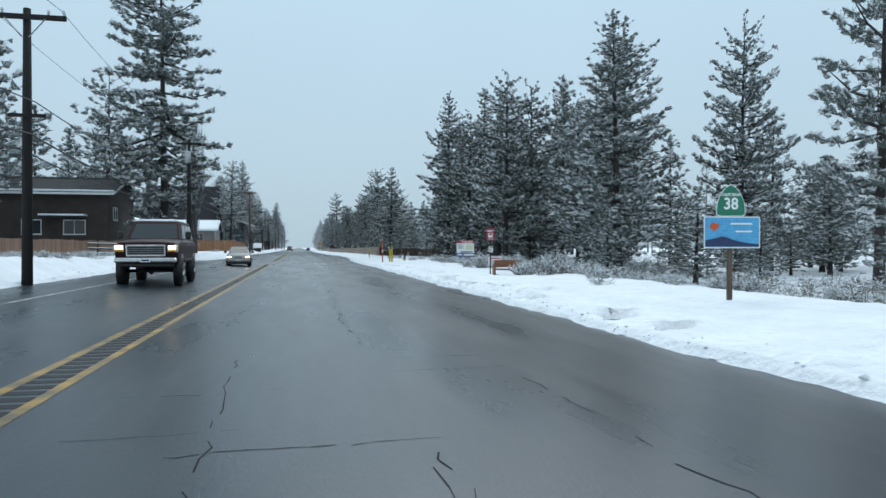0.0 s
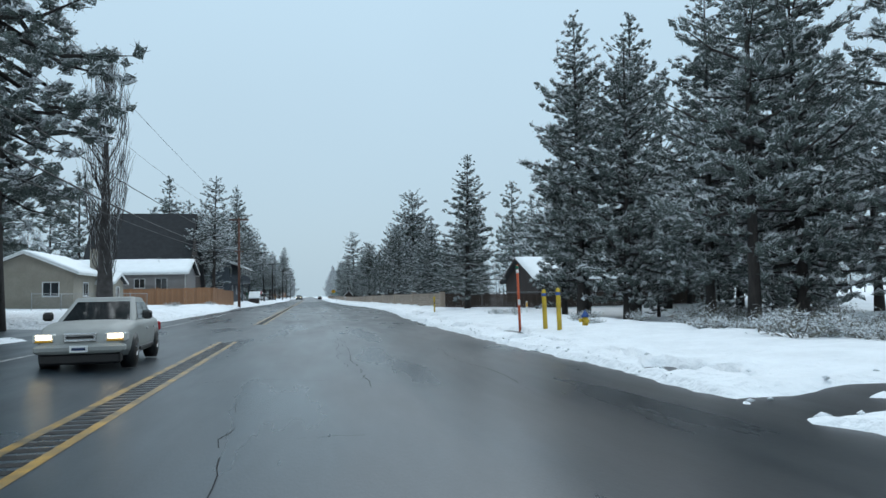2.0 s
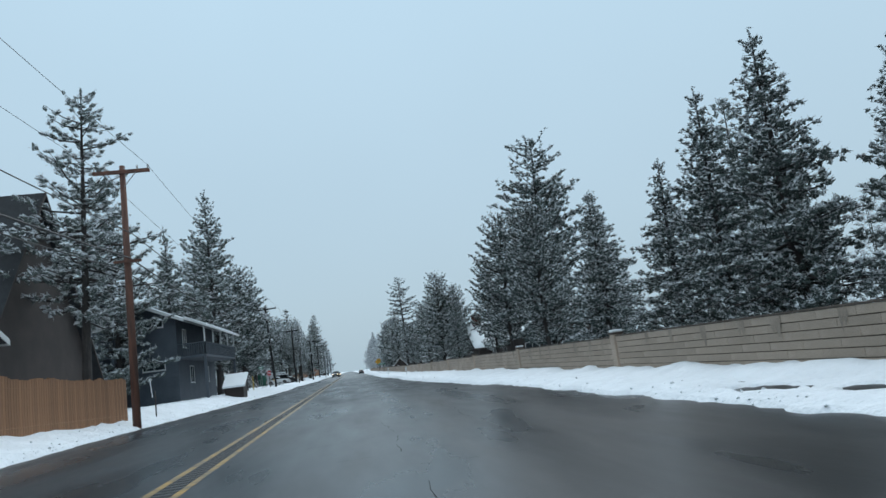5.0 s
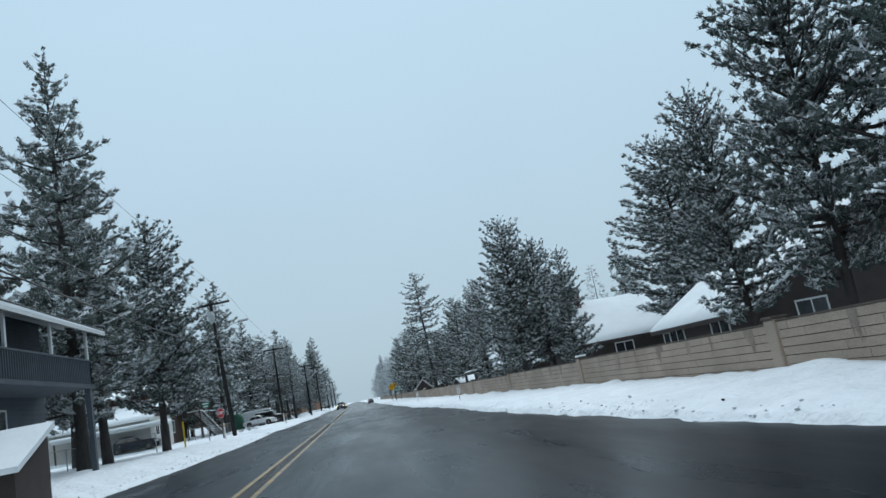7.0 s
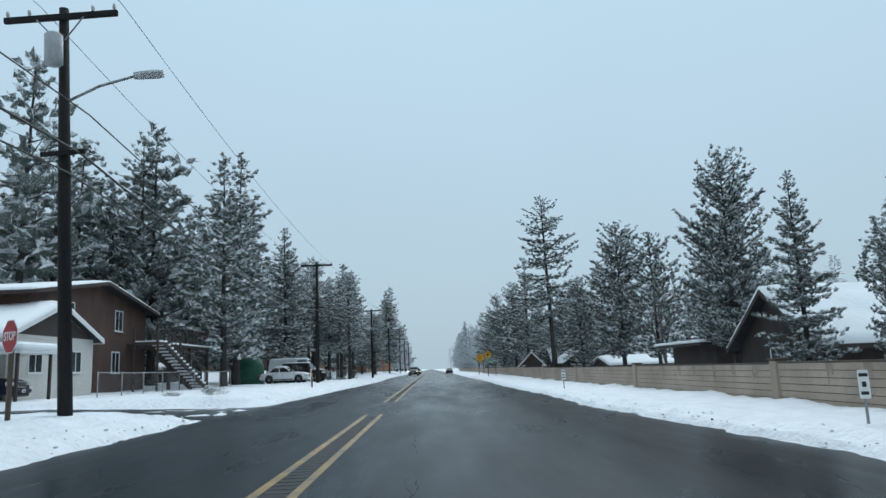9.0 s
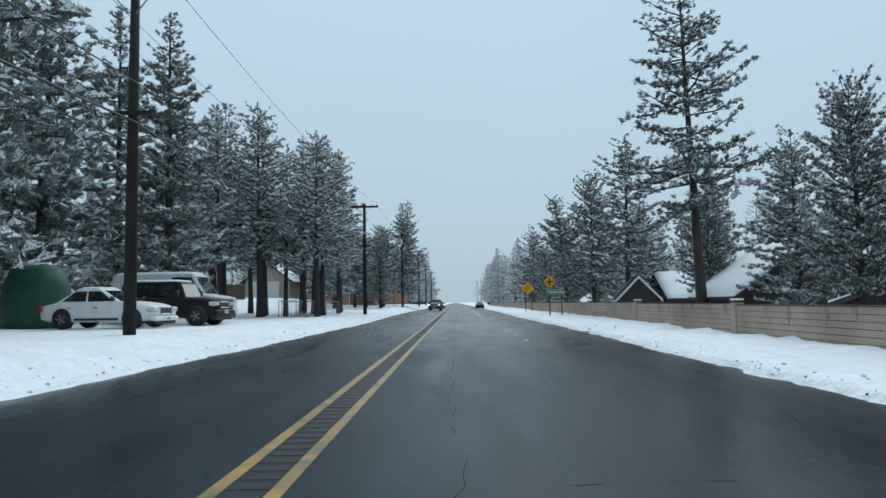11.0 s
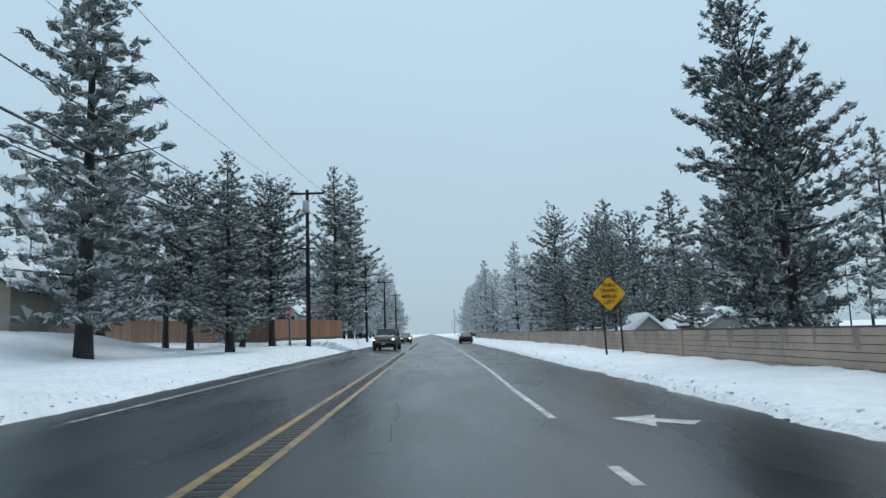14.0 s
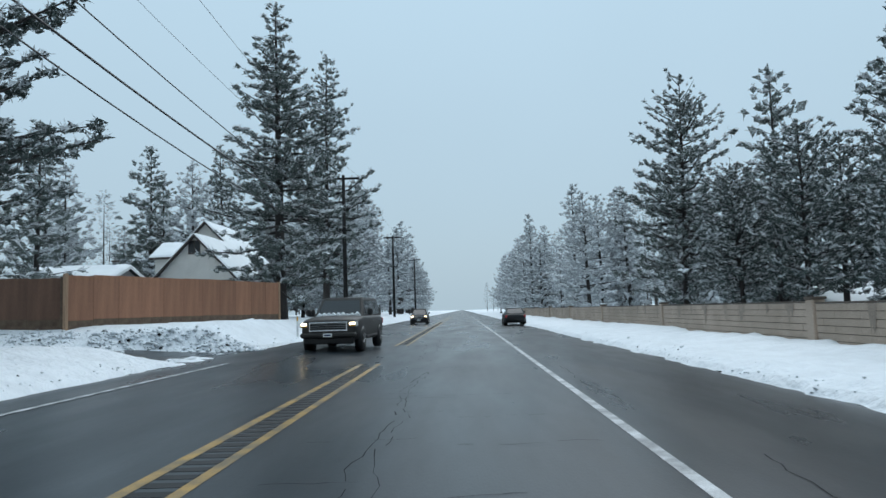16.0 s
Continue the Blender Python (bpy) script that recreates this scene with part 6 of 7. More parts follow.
# marker posts, bollards and hydrant
mk = thing("snow_marker", "tall orange snow marker with a white band", "marker post", at=(7.45, 61.9, ground(7.45, 61.9)))
tube_part("pole", mk, M["orange"], [(0, 0, -0.3), (-0.05, 0, 2.15)], 0.045, 10)
tube_part("white_band", mk, M["white_sign"], [(-0.046, 0, 1.86), (-0.05, 0, 1.98)], 0.048, 10)
tube_part("green_band", mk, M["green_sign"], [(-0.05, 0, 2.0), (-0.052, 0, 2.12)], 0.048, 10)
tube_part("low_band", mk, M["white_sign"], [(-0.018, 0, 0.75), (-0.022, 0, 0.95)], 0.048, 10, "scuffed white band")
for x, y in ((7.93, 60.6), (7.95, 59.3)):
    b = thing("bollard", "yellow bollard with a blue band beside the hydrant", "bollard", "yellow bollards", at=(x, y, ground(x, y)))
    tube_part("pipe", b, M["yellow"], [(0, 0, -0.3), (-0.03, 0, 1.22), (-0.03, 0, 1.28), (-0.03, 0, 1.31)], [0.075, 0.075, 0.06, 0.02], 14)
    tube_part("band", b, M["blue"], [(-0.029, 0, 1.08), (-0.03, 0, 1.18)], 0.079, 14, "blue reflective band")
hy = thing("fire_hydrant", "yellow fire hydrant with a blue bonnet in the snow", "fire hydrant", at=(9.15, 60.2, ground(9.15, 60.2) - 0.05))
tube_part("barrel", hy, M["yellow"], [(0, 0, -0.2), (0, 0, 0.02), (0, 0, 0.06), (0, 0, 0.42)], [0.16, 0.16, 0.12, 0.12], 14)
tube_part("bonnet", hy, M["blue"], [(0, 0, 0.42), (0, 0, 0.47), (0, 0, 0.58), (0, 0, 0.64), (0, 0, 0.70)], [0.15, 0.15, 0.10, 0.04, 0.035], 14, "blue bonnet")
tube_part("side_outlet", hy, M["yellow"], [(-0.25, 0, 0.3), (-0.19, 0, 0.3), (-0.1, 0, 0.3)], [0.07, 0.075, 0.055], 10)
tube_part("front_outlet", hy, M["yellow"], [(0, -0.24, 0.28), (0, -0.18, 0.28), (0, -0.1, 0.28)], [0.09, 0.095, 0.07], 12)
hy.matrix_basis = hy.matrix_basis @ Matrix.Scale(0.82, 4)
yp = thing("gas_marker", "yellow utility marker post beside the wall end", "marker post", at=(8.55, 85.4, ground(8.55, 85.4)), turn=0)
tube_part("post", yp, M["yellow"], [(0, 0, -0.3), (0, 0, 0.95), (0, 0, 1.06)], [0.05, 0.05, 0.03], 10)
box_part("cap_box", yp, M["yellow"], -0.09, 0.06, -0.06, 0.06, 0.90, 0.99, 0.02)
bars(yp, 0, 0.6, 0.06, 0.12, 1, M["black"], -0.052)
um = thing("cable_marker", "white cable marker with an orange plate", "marker post", at=(11.6, 74.4, ground(11.6, 74.4)))
box_part("post", um, M["white_sign"], -0.05, 0.05, -0.015, 0.015, -0.2, 0.62, 0.008)
panel("plate", um, M["amber_sign"], rect(0, 0.45, 0.08, 0.24, 0.01), -0.016)

for x, y in ((7.55, 187.7), (6.6, 212.5)):
    g = thing("verge_sign", "small white information sign on a short post", "sign", "small white verge signs", at=(x, y, ground(x, y)), turn=-4)
    box_part("post", g, M["galv"], -0.025, 0.025, 0, 0.03, -0.3, 0.75, 0.006)
    panel("plate", g, M["white_sign"], rect(0, 0.70, 0.2, 0.52, 0.03), -0.003)
    bars(g, 0, 0.87, 0.16, 0.06, 1, M["black"], -0.010)
    bars(g, 0, 0.70, 0.08, 0.10, 1, M["black"], -0.010)
    bars(g, 0, 0.54, 0.14, 0.06, 1, M["black"], -0.010)

# crossroads warning with the street's name
cw = thing("crossroad_sign", "amber crossroad warning above a green street name sign", "road sign", at=(7.95, 279.0, ground(7.95, 279.0)))
box_part("post", cw, M["post_wood"], -0.06, 0.06, 0, 0.10, -0.3, 3.3, 0.012)
box_part("post", cw, M["post_wood"], 1.05, 1.16, 0, 0.10, -0.3, 2.1, 0.012)
panel("border", cw, M["black"], diamond(0.03, 3.07, 1.24), -0.002, label="black sign edge")
panel("plate", cw, M["amber_sign"], diamond(0.03, 3.07, 1.19), -0.009)
panel("cross_bar", cw, M["black"], rect(0.03, 3.07, 0.13, 0.74, 0.005), -0.0155)
panel("cross_arm", cw, M["black"], rect(0.03, 3.07, 0.72, 0.13, 0.005), -0.018)
panel("name_border", cw, M["white_sign"], rect(0.58, 2.15, 1.68, 0.46, 0.04), -0.002)
panel("name_plate", cw, M["green_sign"], rect(0.58, 2.15, 1.63, 0.41, 0.03), -0.009, label="green name plate")
words("Paradise Way", 0.27, cw, M["white_sign"], (0.58, -0.018, 2.15), squeeze=0.98)

mg = thing("merge_sign", "large amber merge warning sign on two dark posts", "road sign", at=(9.25, 307.8, ground(9.25, 307.8)))
for x in (-0.72, 0.12):
    m = Mesh()
    m.tube([(x + 0.06, 0.05, -0.3), (x - 0.02, 0.05, 2.9 if x > 0 else 2.4)], 0.055, 8)
    part("post", m, M["rust"], mg)
box_part("back_brace", mg, M["rust"], -0.8, 0.25, 0.012, 0.04, 2.45, 2.53, 0.006)
panel("border", mg, M["black"], diamond(-0.38, 2.95, 1.82, 0.08), -0.002, label="black sign edge")
panel("plate", mg, M["amber_sign"], diamond(-0.38, 2.95, 1.75, 0.08), -0.009)
for k, (t, q) in enumerate((("THRU", 1.0), ("TRAFFIC", 0.9), ("MERGE", 0.95), ("LEFT", 1.0))):
    words(t, 0.26, mg, M["black"], (-0.38, -0.018, 3.37 - 0.28 * k), squeeze=q)


def stop_sign(x, y, zc, names, turn=0, lean=0.0):
    z = ground(x, y)
    s = thing("stop_sign", "red stop sign on a wooden post in the snow", "road sign", "stop signs", at=(x, y, z), turn=turn)
    box_part("post", s, M["post_wood"], -0.05, 0.05, 0, 0.09, -0.3, zc - z + 0.3, 0.012)
    o = [(0.40 * math.cos(radians(22.5 + 45 * k)), zc - z + 0.40 * math.sin(radians(22.5 + 45 * k))) for k in range(8)]
    panel("border", s, M["white_sign"], o, -0.002)
    panel("plate", s, M["red_sign"], [(a * 0.94, zc - z + (b - zc + z) * 0.94) for a, b in o], -0.009)
    words("STOP", 0.27, s, M["white_sign"], (0, -0.018, zc - z), squeeze=0.9)
    n = thing("street_name_sign", "green street name blades on a steel pole", "street sign", "street name signs", at=names, turn=turn)
    gz = ground(names[0], names[1])
    tube_part("pole", n, M["galv"], [(0, 0, gz - names[2] - 0.3), (0, 0, 0)], 0.03, 8)
    for k, (w, t2) in enumerate(((0.7, 0), (0.62, 62))):
        m = Mesh()
        m.box(-w / 2, w / 2, -0.01, 0.01, 0.02 + 0.2 * k, 0.2 + 0.2 * k, 0, 0.003)
        bl = part("name_blade", m, M["green_sign"], n)
        bl.matrix_basis = pose(0, 0, 0, 0, 0, t2)
        panel("print_bar", bl, M["white_sign"], rect(0, 0.11 + 0.2 * k, w * 0.7, 0.07, 0.01), -0.0102)


stop_sign(-9.7, 190.6, 2.5, (-10.6, 190.2, 3.05), -38)
stop_sign(-10.2, 322.9, 3.3, (-9.6, 320.5, 3.58), -43)
gs = thing("street_name_sign", "green street name blades on a steel pole", "street sign", "street name signs", at=(-8.9, 54.4, 3.05))
tube_part("pole", gs, M["galv"], [(0, 0, -3), (0, 0, 0)], 0.03, 8)
for k, (w, t2) in enumerate(((0.7, 5), (0.62, 70))):
    m = Mesh()
    m.box(-w / 2, w / 2, -0.01, 0.01, 0.02 + 0.17 * k, 0.18 + 0.17 * k, 0, 0.003)
    bl = part("name_blade", m, M["green_sign"], gs)
    bl.matrix_basis = pose(0, 0, 0, 0, 0, t2)
    panel("print_bar", bl, M["white_sign"], rect(0, 0.1 + 0.17 * k, w * 0.7, 0.06, 0.01), -0.0102)
for x, y, c, hh in ((-8.6, 185.2, "white_sign", 1.05), (-10.9, 184.0, "yellow", 1.6), (-8.2, 222.0, "post_wood", 0.95), (-8.5, 223.4, "white_sign", 1.1), (-7.6, 336.9 + 8, "white_sign", 1.0)):
    d = thing("delineator", "slim roadside marker post in the snow", "marker post", "roadside markers", at=(x, y, ground(x, y)))
    box_part("post", d, M[c], -0.05, 0.05, -0.02, 0.02, -0.3, hh, 0.008)
    panel("reflector", d, M["amber_sign"], rect(0, hh - 0.15, 0.06, 0.2, 0.01), -0.021)
# mailbox-like post by the cedar fence's pole
d = thing("standpipe", "thin dark standpipe with a white stick beside the fence", "pipe", at=(-8.5, 131.5, ground(-8.5, 131.5)))
tube_part("pipe", d, M["rust"], [(0, 0, -0.2), (0, 0, 1.2)], 0.03, 6)
tube_part("stick", d, M["white_sign"], [(-0.12, 0, 0.9), (-0.2, 0, 1.75)], 0.025, 6)


# ---- chain-link fences ----
def chain_link(label, pts, height=1.15, cell=0.14):
    f = thing("chain_link_fence", label, "fence", "chain-link fences")
    wire = Mesh()
    for a, c in zip(pts, pts[1:]):
        L = math.hypot(c[0] - a[0], c[1] - a[1])
        n = max(1, round(L / 2.6))
        at = lambda u, z: (a[0] + (c[0] - a[0]) * u, a[1] + (c[1] - a[1]) * u, ground(a[0] + (c[0] - a[0]) * u, a[1] + (c[1] - a[1]) * u) + z)
        for k in range(n + 1):
            tube_part("post", f, M["galv"], [at(k / n, -0.3), at(k / n, height + 0.05)], 0.03, 6)
        tube_part("top_rail", f, M["galv"], [at(k / n, height) for k in range(n + 1)], 0.022, 6)
        w = 0.004
        d = -height
        while d < L:
            for s in (0, 1):
                p, q = (max(d, 0), min(d + height, L))
                if q > p:
                    z0, z1 = p - d, q - d
                    if s:
                        z0, z1 = height - z0, height - z1
                    A, B = Vector(at(p / L, z0)), Vector(at(q / L, z1))
                    wire.face([A, A + Vector((0, 0, w * 2)), B + Vector((0, 0, w * 2)), B])
            d += cell
    part("wire_mesh", wire, M["galv"], f, "galvanised wire mesh")
    return f


chain_link("chain-link yard fence in the snow", [(-18, 90), (-14.6, 96.5), (-12.9, 100.3)])
chain_link("chain-link fence before the lodge", [(-16.4, 209.5), (-15.8, 219), (-15.6, 229.5)])
chain_link("chain-link fence among the pine trunks", [(-12.6, 261.3), (-10.4, 272.6), (-16, 276.0)])
chain_link("chain-link fence under the junipers", [(-17.5, 176.2), (-11.3, 178.9)])


# ---- bushes, bare trees, far woods ----
def bush_mesh(seed, r, h, n, frost, mats):
    """A low dome of fine twigs in several clumps, white where the snow lies."""
    rnd = random.Random(seed)
    m = Mesh()
    for _ in range(14):
        a, q = rnd.uniform(0, 6.283), rnd.uniform(0, 1) ** 0.5
        top = Vector((math.cos(a) * r * q, math.sin(a) * r * q, h * (1 - 0.55 * q * q) * rnd.uniform(0.7, 1.05)))
        foot = Vector((top.x * 0.3, top.y * 0.3, 0))
        m.tube([foot, foot.lerp(top, 0.55) + Vector((top.x * 0.15, top.y * 0.15, 0)), top], [0.012, 0.009, 0.004], 3, 0, False)
        for _ in range(n // 14):
            u = rnd.uniform(0.35, 1.0)
            p = foot.lerp(top, u) + Vector((rnd.gauss(0, 0.10), rnd.gauss(0, 0.10), rnd.gauss(0, 0.06))) * r * 1.5
            p.z = max(p.z, 0.02)
            d = Vector((rnd.gauss(0, 0.7), rnd.gauss(0, 0.7), rnd.uniform(-0.1, 1.0))).normalized()
            up = rnd.random() < frost * (0.35 + 0.65 * u) + 0.2 * (d.z - 0.5)
            blade(m, p, d, rnd.uniform(0.07, 0.16), rnd.uniform(0.02, 0.045), 2 if up else (1 if rnd.random() < 0.45 else 0), rnd)
    return m.data("twigs", [M[mats], M["rime"], M["frost"]])


BUSH = [bush_mesh(s, r, h, 700, f, "sage") for s, r, h, f in ((1, 0.62, 0.62, 0.7), (2, 0.5, 0.5, 0.78), (3, 0.75, 0.66, 0.65))]


def bush(x, y, s, label="frosted sagebrush poking out of the snow", tall=1.0):
    rnd = random.Random(int(x * 31 + y * 17))
    ob = new("sagebrush", rnd.choice(BUSH))
    ob.matrix_basis = pose(x, y, ground(x, y) - 0.04, 0, 0, rnd.uniform(0, 360)) @ Matrix.Diagonal((s, s, s * tall * rnd.uniform(0.55, 0.85), 1))
    tagged(ob, label, "bush", "sagebrush on the verge")


rnd = random.Random(4)
for k in range(72):
    y = rnd.uniform(6, 58)
    bush(11.0 + abs(rnd.gauss(0, 2.6)) + (1.5 if y < 20 else 0), y, rnd.uniform(0.7, 1.5))
for x, y, s in ((11.2, 32.5, 1.5), (11.9, 31.5, 1.6), (10.9, 35.2, 1.3), (10.6, 38.6, 1.2), (11.4, 37.5, 1.3), (11.0, 41.6, 1.2), (12.6, 27.5, 1.6), (9.4, 20.4, 0.6), (12.2, 62.8, 0.9), (9.9, 61.2, 0.8), (10.4, 63.9, 1.0), (11.5, 66, 1.0), (10.2, 72.6, 0.9), (9.6, 73.6, 0.7)):
    bush(x, y, s)
for x, y, s, tall in ((10.25, 30.2, 1.2, 1.7), (9.85, 29.5, 1.15, 1.6), (10.75, 29.6, 1.4, 1.7), (11.6, 29.9, 1.5, 1.7), (10.2, 38.9, 1.2, 1.8), (10.75, 39.4, 1.25, 1.9), (9.75, 39.6, 1.0, 1.6), (11.5, 37.9, 1.2, 2.2), (12.0, 37.3, 1.2, 2.1), (11.3, 38.6, 1.0, 1.9)):
    bush(x, y, s, "tall frosted sagebrush clump beside the bench" if y < 33 else "tall frosted sagebrush clump behind a yard sign", tall)
THICK = [bush_mesh(s, 0.8, 0.95, 620, 0.38, "sage") for s in (11, 12)]
for k in range(80):
    x, y, s = rnd.uniform(17, 29), rnd.uniform(4, 75), rnd.uniform(1.1, 1.9)
    ob = new("brush", THICK[k % 2])
    ob.matrix_basis = pose(x, y, ground(x, y) - 0.05, 0, 0, rnd.uniform(0, 360)) @ Matrix.Diagonal((s, s, s * rnd.uniform(0.6, 0.9), 1))
    tagged(ob, "tall leafless brush dusted with snow under the pines", "bush", "brush under the pines")
for k in range(16):
    bush(-9.6 - abs(rnd.gauss(0, 2.0)), rnd.uniform(34, 55), rnd.uniform(0.6, 1.2))
for x, y, s in ((-11.2, 102, 1.0), (-9.6, 113.5, 0.9), (-9.9, 206.4, 0.9), (-11.6, 212.2, 0.8), (-12.4, 208.0, 0.8), (-11.0, 263.2, 1.0), (-11.8, 264.4, 1.1), (12.8, 152, 1.2), (12.6, 168, 1.3), (12.2, 165.5, 1.2), (12.0, 163, 1.1)):
    bush(x, y, s)


def bare_tree(seed, h, spread, up):
    rnd = random.Random(seed)
    trunk, limbs, twigs = Mesh(), Mesh(), Mesh()

    def grow(p, d, L, r, level):
        m = trunk if level == 0 else (limbs if level < 3 else twigs)
        q = p + d * L
        bend = Vector((rnd.gauss(0, 0.03 * L), rnd.gauss(0, 0.03 * L), 0))
        m.tube([p, p.lerp(q, 0.5) + bend, q], [r, r * 0.8, r * 0.62], 7 if level < 2 else 3, 1 if level > 3 and rnd.random() < 0.35 else 0, level == 0)
        if level >= (5 if up > 0.5 else 6):
            return
        for _ in range((4 if up > 0.5 and level < 3 else 3) if level < 4 else 2):
            e = (d + Vector((rnd.gauss(0, spread), rnd.gauss(0, spread), up * rnd.random()))).normalized()
            grow(q if rnd.random() < 0.5 else p.lerp(q, rnd.uniform(0.4, 1)), e, L * rnd.uniform(0.55, 0.85), r * 0.56, level + 1)
    grow(Vector((0, 0, -0.2)), Vector((0, 0, 1)), h * 0.27, h * 0.0125, 0)
    return trunk, limbs, twigs


def poplar(seed, h, width):
    """A column of steep, close branches with fine upright twigs."""
    rnd = random.Random(seed)
    trunk, crown, twigs = Mesh(), Mesh(), Mesh()
    trunk.tube([(0, 0, -0.2), (0.03, 0, h * 0.3), (0.0, 0.04, h * 0.7), (0.02, 0, h)], [0.50, 0.30, 0.11, 0.015], 12)
    z = 0.9
    while z < h * 0.96:
        u = z / h
        reach = width / 2 * (0.45 + 0.55 * smooth01(0, 0.25, u)) * (1 - smooth01(0.55, 1.02, u) * 0.85)
        a = rnd.uniform(0, 6.283)
        L = min(h * 0.30, (h - z) * 0.9) * rnd.uniform(0.6, 1.1)
        p = Vector((0, 0, z))
        mid = Vector((math.cos(a) * reach * 0.75, math.sin(a) * reach * 0.75, z + L * 0.4))
        tip = Vector((math.cos(a) * reach * rnd.uniform(0.85, 1.15), math.sin(a) * reach * rnd.uniform(0.85, 1.15), z + L))
        crown.tube([p, mid, tip], [0.045 * (1 - u) + 0.014, 0.022, 0.006], 4, 0, False)
        for _ in range(17):
            t = rnd.uniform(0.15, 1.0)
            q = p.lerp(mid, t * 2) if t < 0.5 else mid.lerp(tip, t * 2 - 1)
            d = Vector((rnd.gauss(0, 0.22), rnd.gauss(0, 0.22), 1)).normalized()
            n = rnd.uniform(0.4, 1.2)
            twigs.tube([q, q + d * n], [0.012, 0.004], 3, 1 if rnd.random() < 0.4 else 0, False)
        z += h * 0.0085 * rnd.uniform(0.6, 1.4)
    return trunk, crown, twigs


for x, y, seed, h, sp, up, label in ((-11.0, 80.8, 1, 14.2, 2.5, 1.0, "slender bare poplar with frosted twigs"), (-20.5, 84, 3, 15, 0.4, 0.25, "wide bare cottonwood dusted with frost"), (-27, 66, 4, 17, 0.4, 0.3, "wide bare cottonwood dusted with frost"), (14.5, 220, 6, 10, 0.4, 0.2, "bare frosted orchard tree"), (17.5, 219.5, 9, 11, 0.4, 0.2, "bare frosted orchard tree"), (12.9, 284, 7, 4.5, 0.45, 0.3, "bare frosted shrub tree")):
    ob = thing("bare_tree", label, "tree", "bare trees", at=(x, y, ground(x, y)))
    tr, li, tw = poplar(seed, h, sp) if up == 1.0 else bare_tree(seed, h, sp, up)
    part("trunk", tr, M["twig"], ob, "", True)
    i = len(li.v)
    li.v += tw.v
    li.f += [tuple(a + i for a in f) for f in tw.f]
    li.m += tw.m
    part("crown", li.data("crown", [M["twig"], M["frost"]]), None, ob, "fine frosted twigs")


def far_woods():
    """Far trees in one mesh: crowns of coarse tufts, mostly pale blades that paint in haze."""
    rnd = random.Random(77)
    v, f, mi = [], [], []
    protos = []
    for k in range(4):
        m = Mesh()
        for _ in range(350):
            z = rnd.uniform(0.12, 1.0)
            env = 0.22 * (1 - z) ** 0.7 * (0.6 + 0.4 * smooth01(0.1, 0.3, z)) + 0.012
            a, q = rnd.uniform(0, 6.283), rnd.uniform(0.2, 1.0)
            p = Vector((math.cos(a) * env * q, math.sin(a) * env * q, z))
            d = Vector((math.cos(a), math.sin(a), rnd.uniform(-0.3, 0.7))).normalized()
            blade(m, p, d, rnd.uniform(0.03, 0.05), 0.024, rnd.choice((0, 1, 1, 1, 3, 3)), rnd)
        m.tube([(0, 0, -0.02), (0, 0, 0.95)], [0.012, 0.002], 4, 2, False)
        protos.append((np.array(m.v), m.f, m.m))
    verts, faces, mats, n0 = [], [], [], 0
    for k in range(620):
        y = rnd.uniform(10, 640) if k % 3 else rnd.uniform(400, 760)
        side = rnd.choice((-1, 1))
        if k > 420:
            y, side = rnd.uniform(0, 150), rnd.choice((1, 1, -1))
        x = side * (44 + rnd.uniform(0, 55)) if y < 400 else side * (15 + rnd.uniform(0, 60))
        if side > 0 and y > 95 and y < 400:
            x -= 8
        pv, pf, pm = protos[k % 4]
        h = rnd.uniform(11, 20) if k < 420 else rnd.uniform(8, 13) if k % 2 else rnd.uniform(3, 7)
        c, s = math.cos(k), math.sin(k)
        q = pv * h
        q = np.stack([q[:, 0] * c - q[:, 1] * s + x, q[:, 0] * s + q[:, 1] * c + y, q[:, 2] + 0.6], -1)
        verts.append(q)
        faces += [tuple(i + n0 for i in ff) for ff in pf]
        mats += pm
        n0 += len(q)
    me = bpy.data.meshes.new("far_woods")
    me.from_pydata(np.concatenate(verts).tolist(), [], faces)
    for mm in ("needles", "rime", "bark", "frost"):
        me.materials.append(M[mm])
    me.polygons.foreach_set("material_index", mats)
    tagged(new("far_woods", me), "frosted pine woods behind the houses", "woods", kind="stuff")


far_woods()


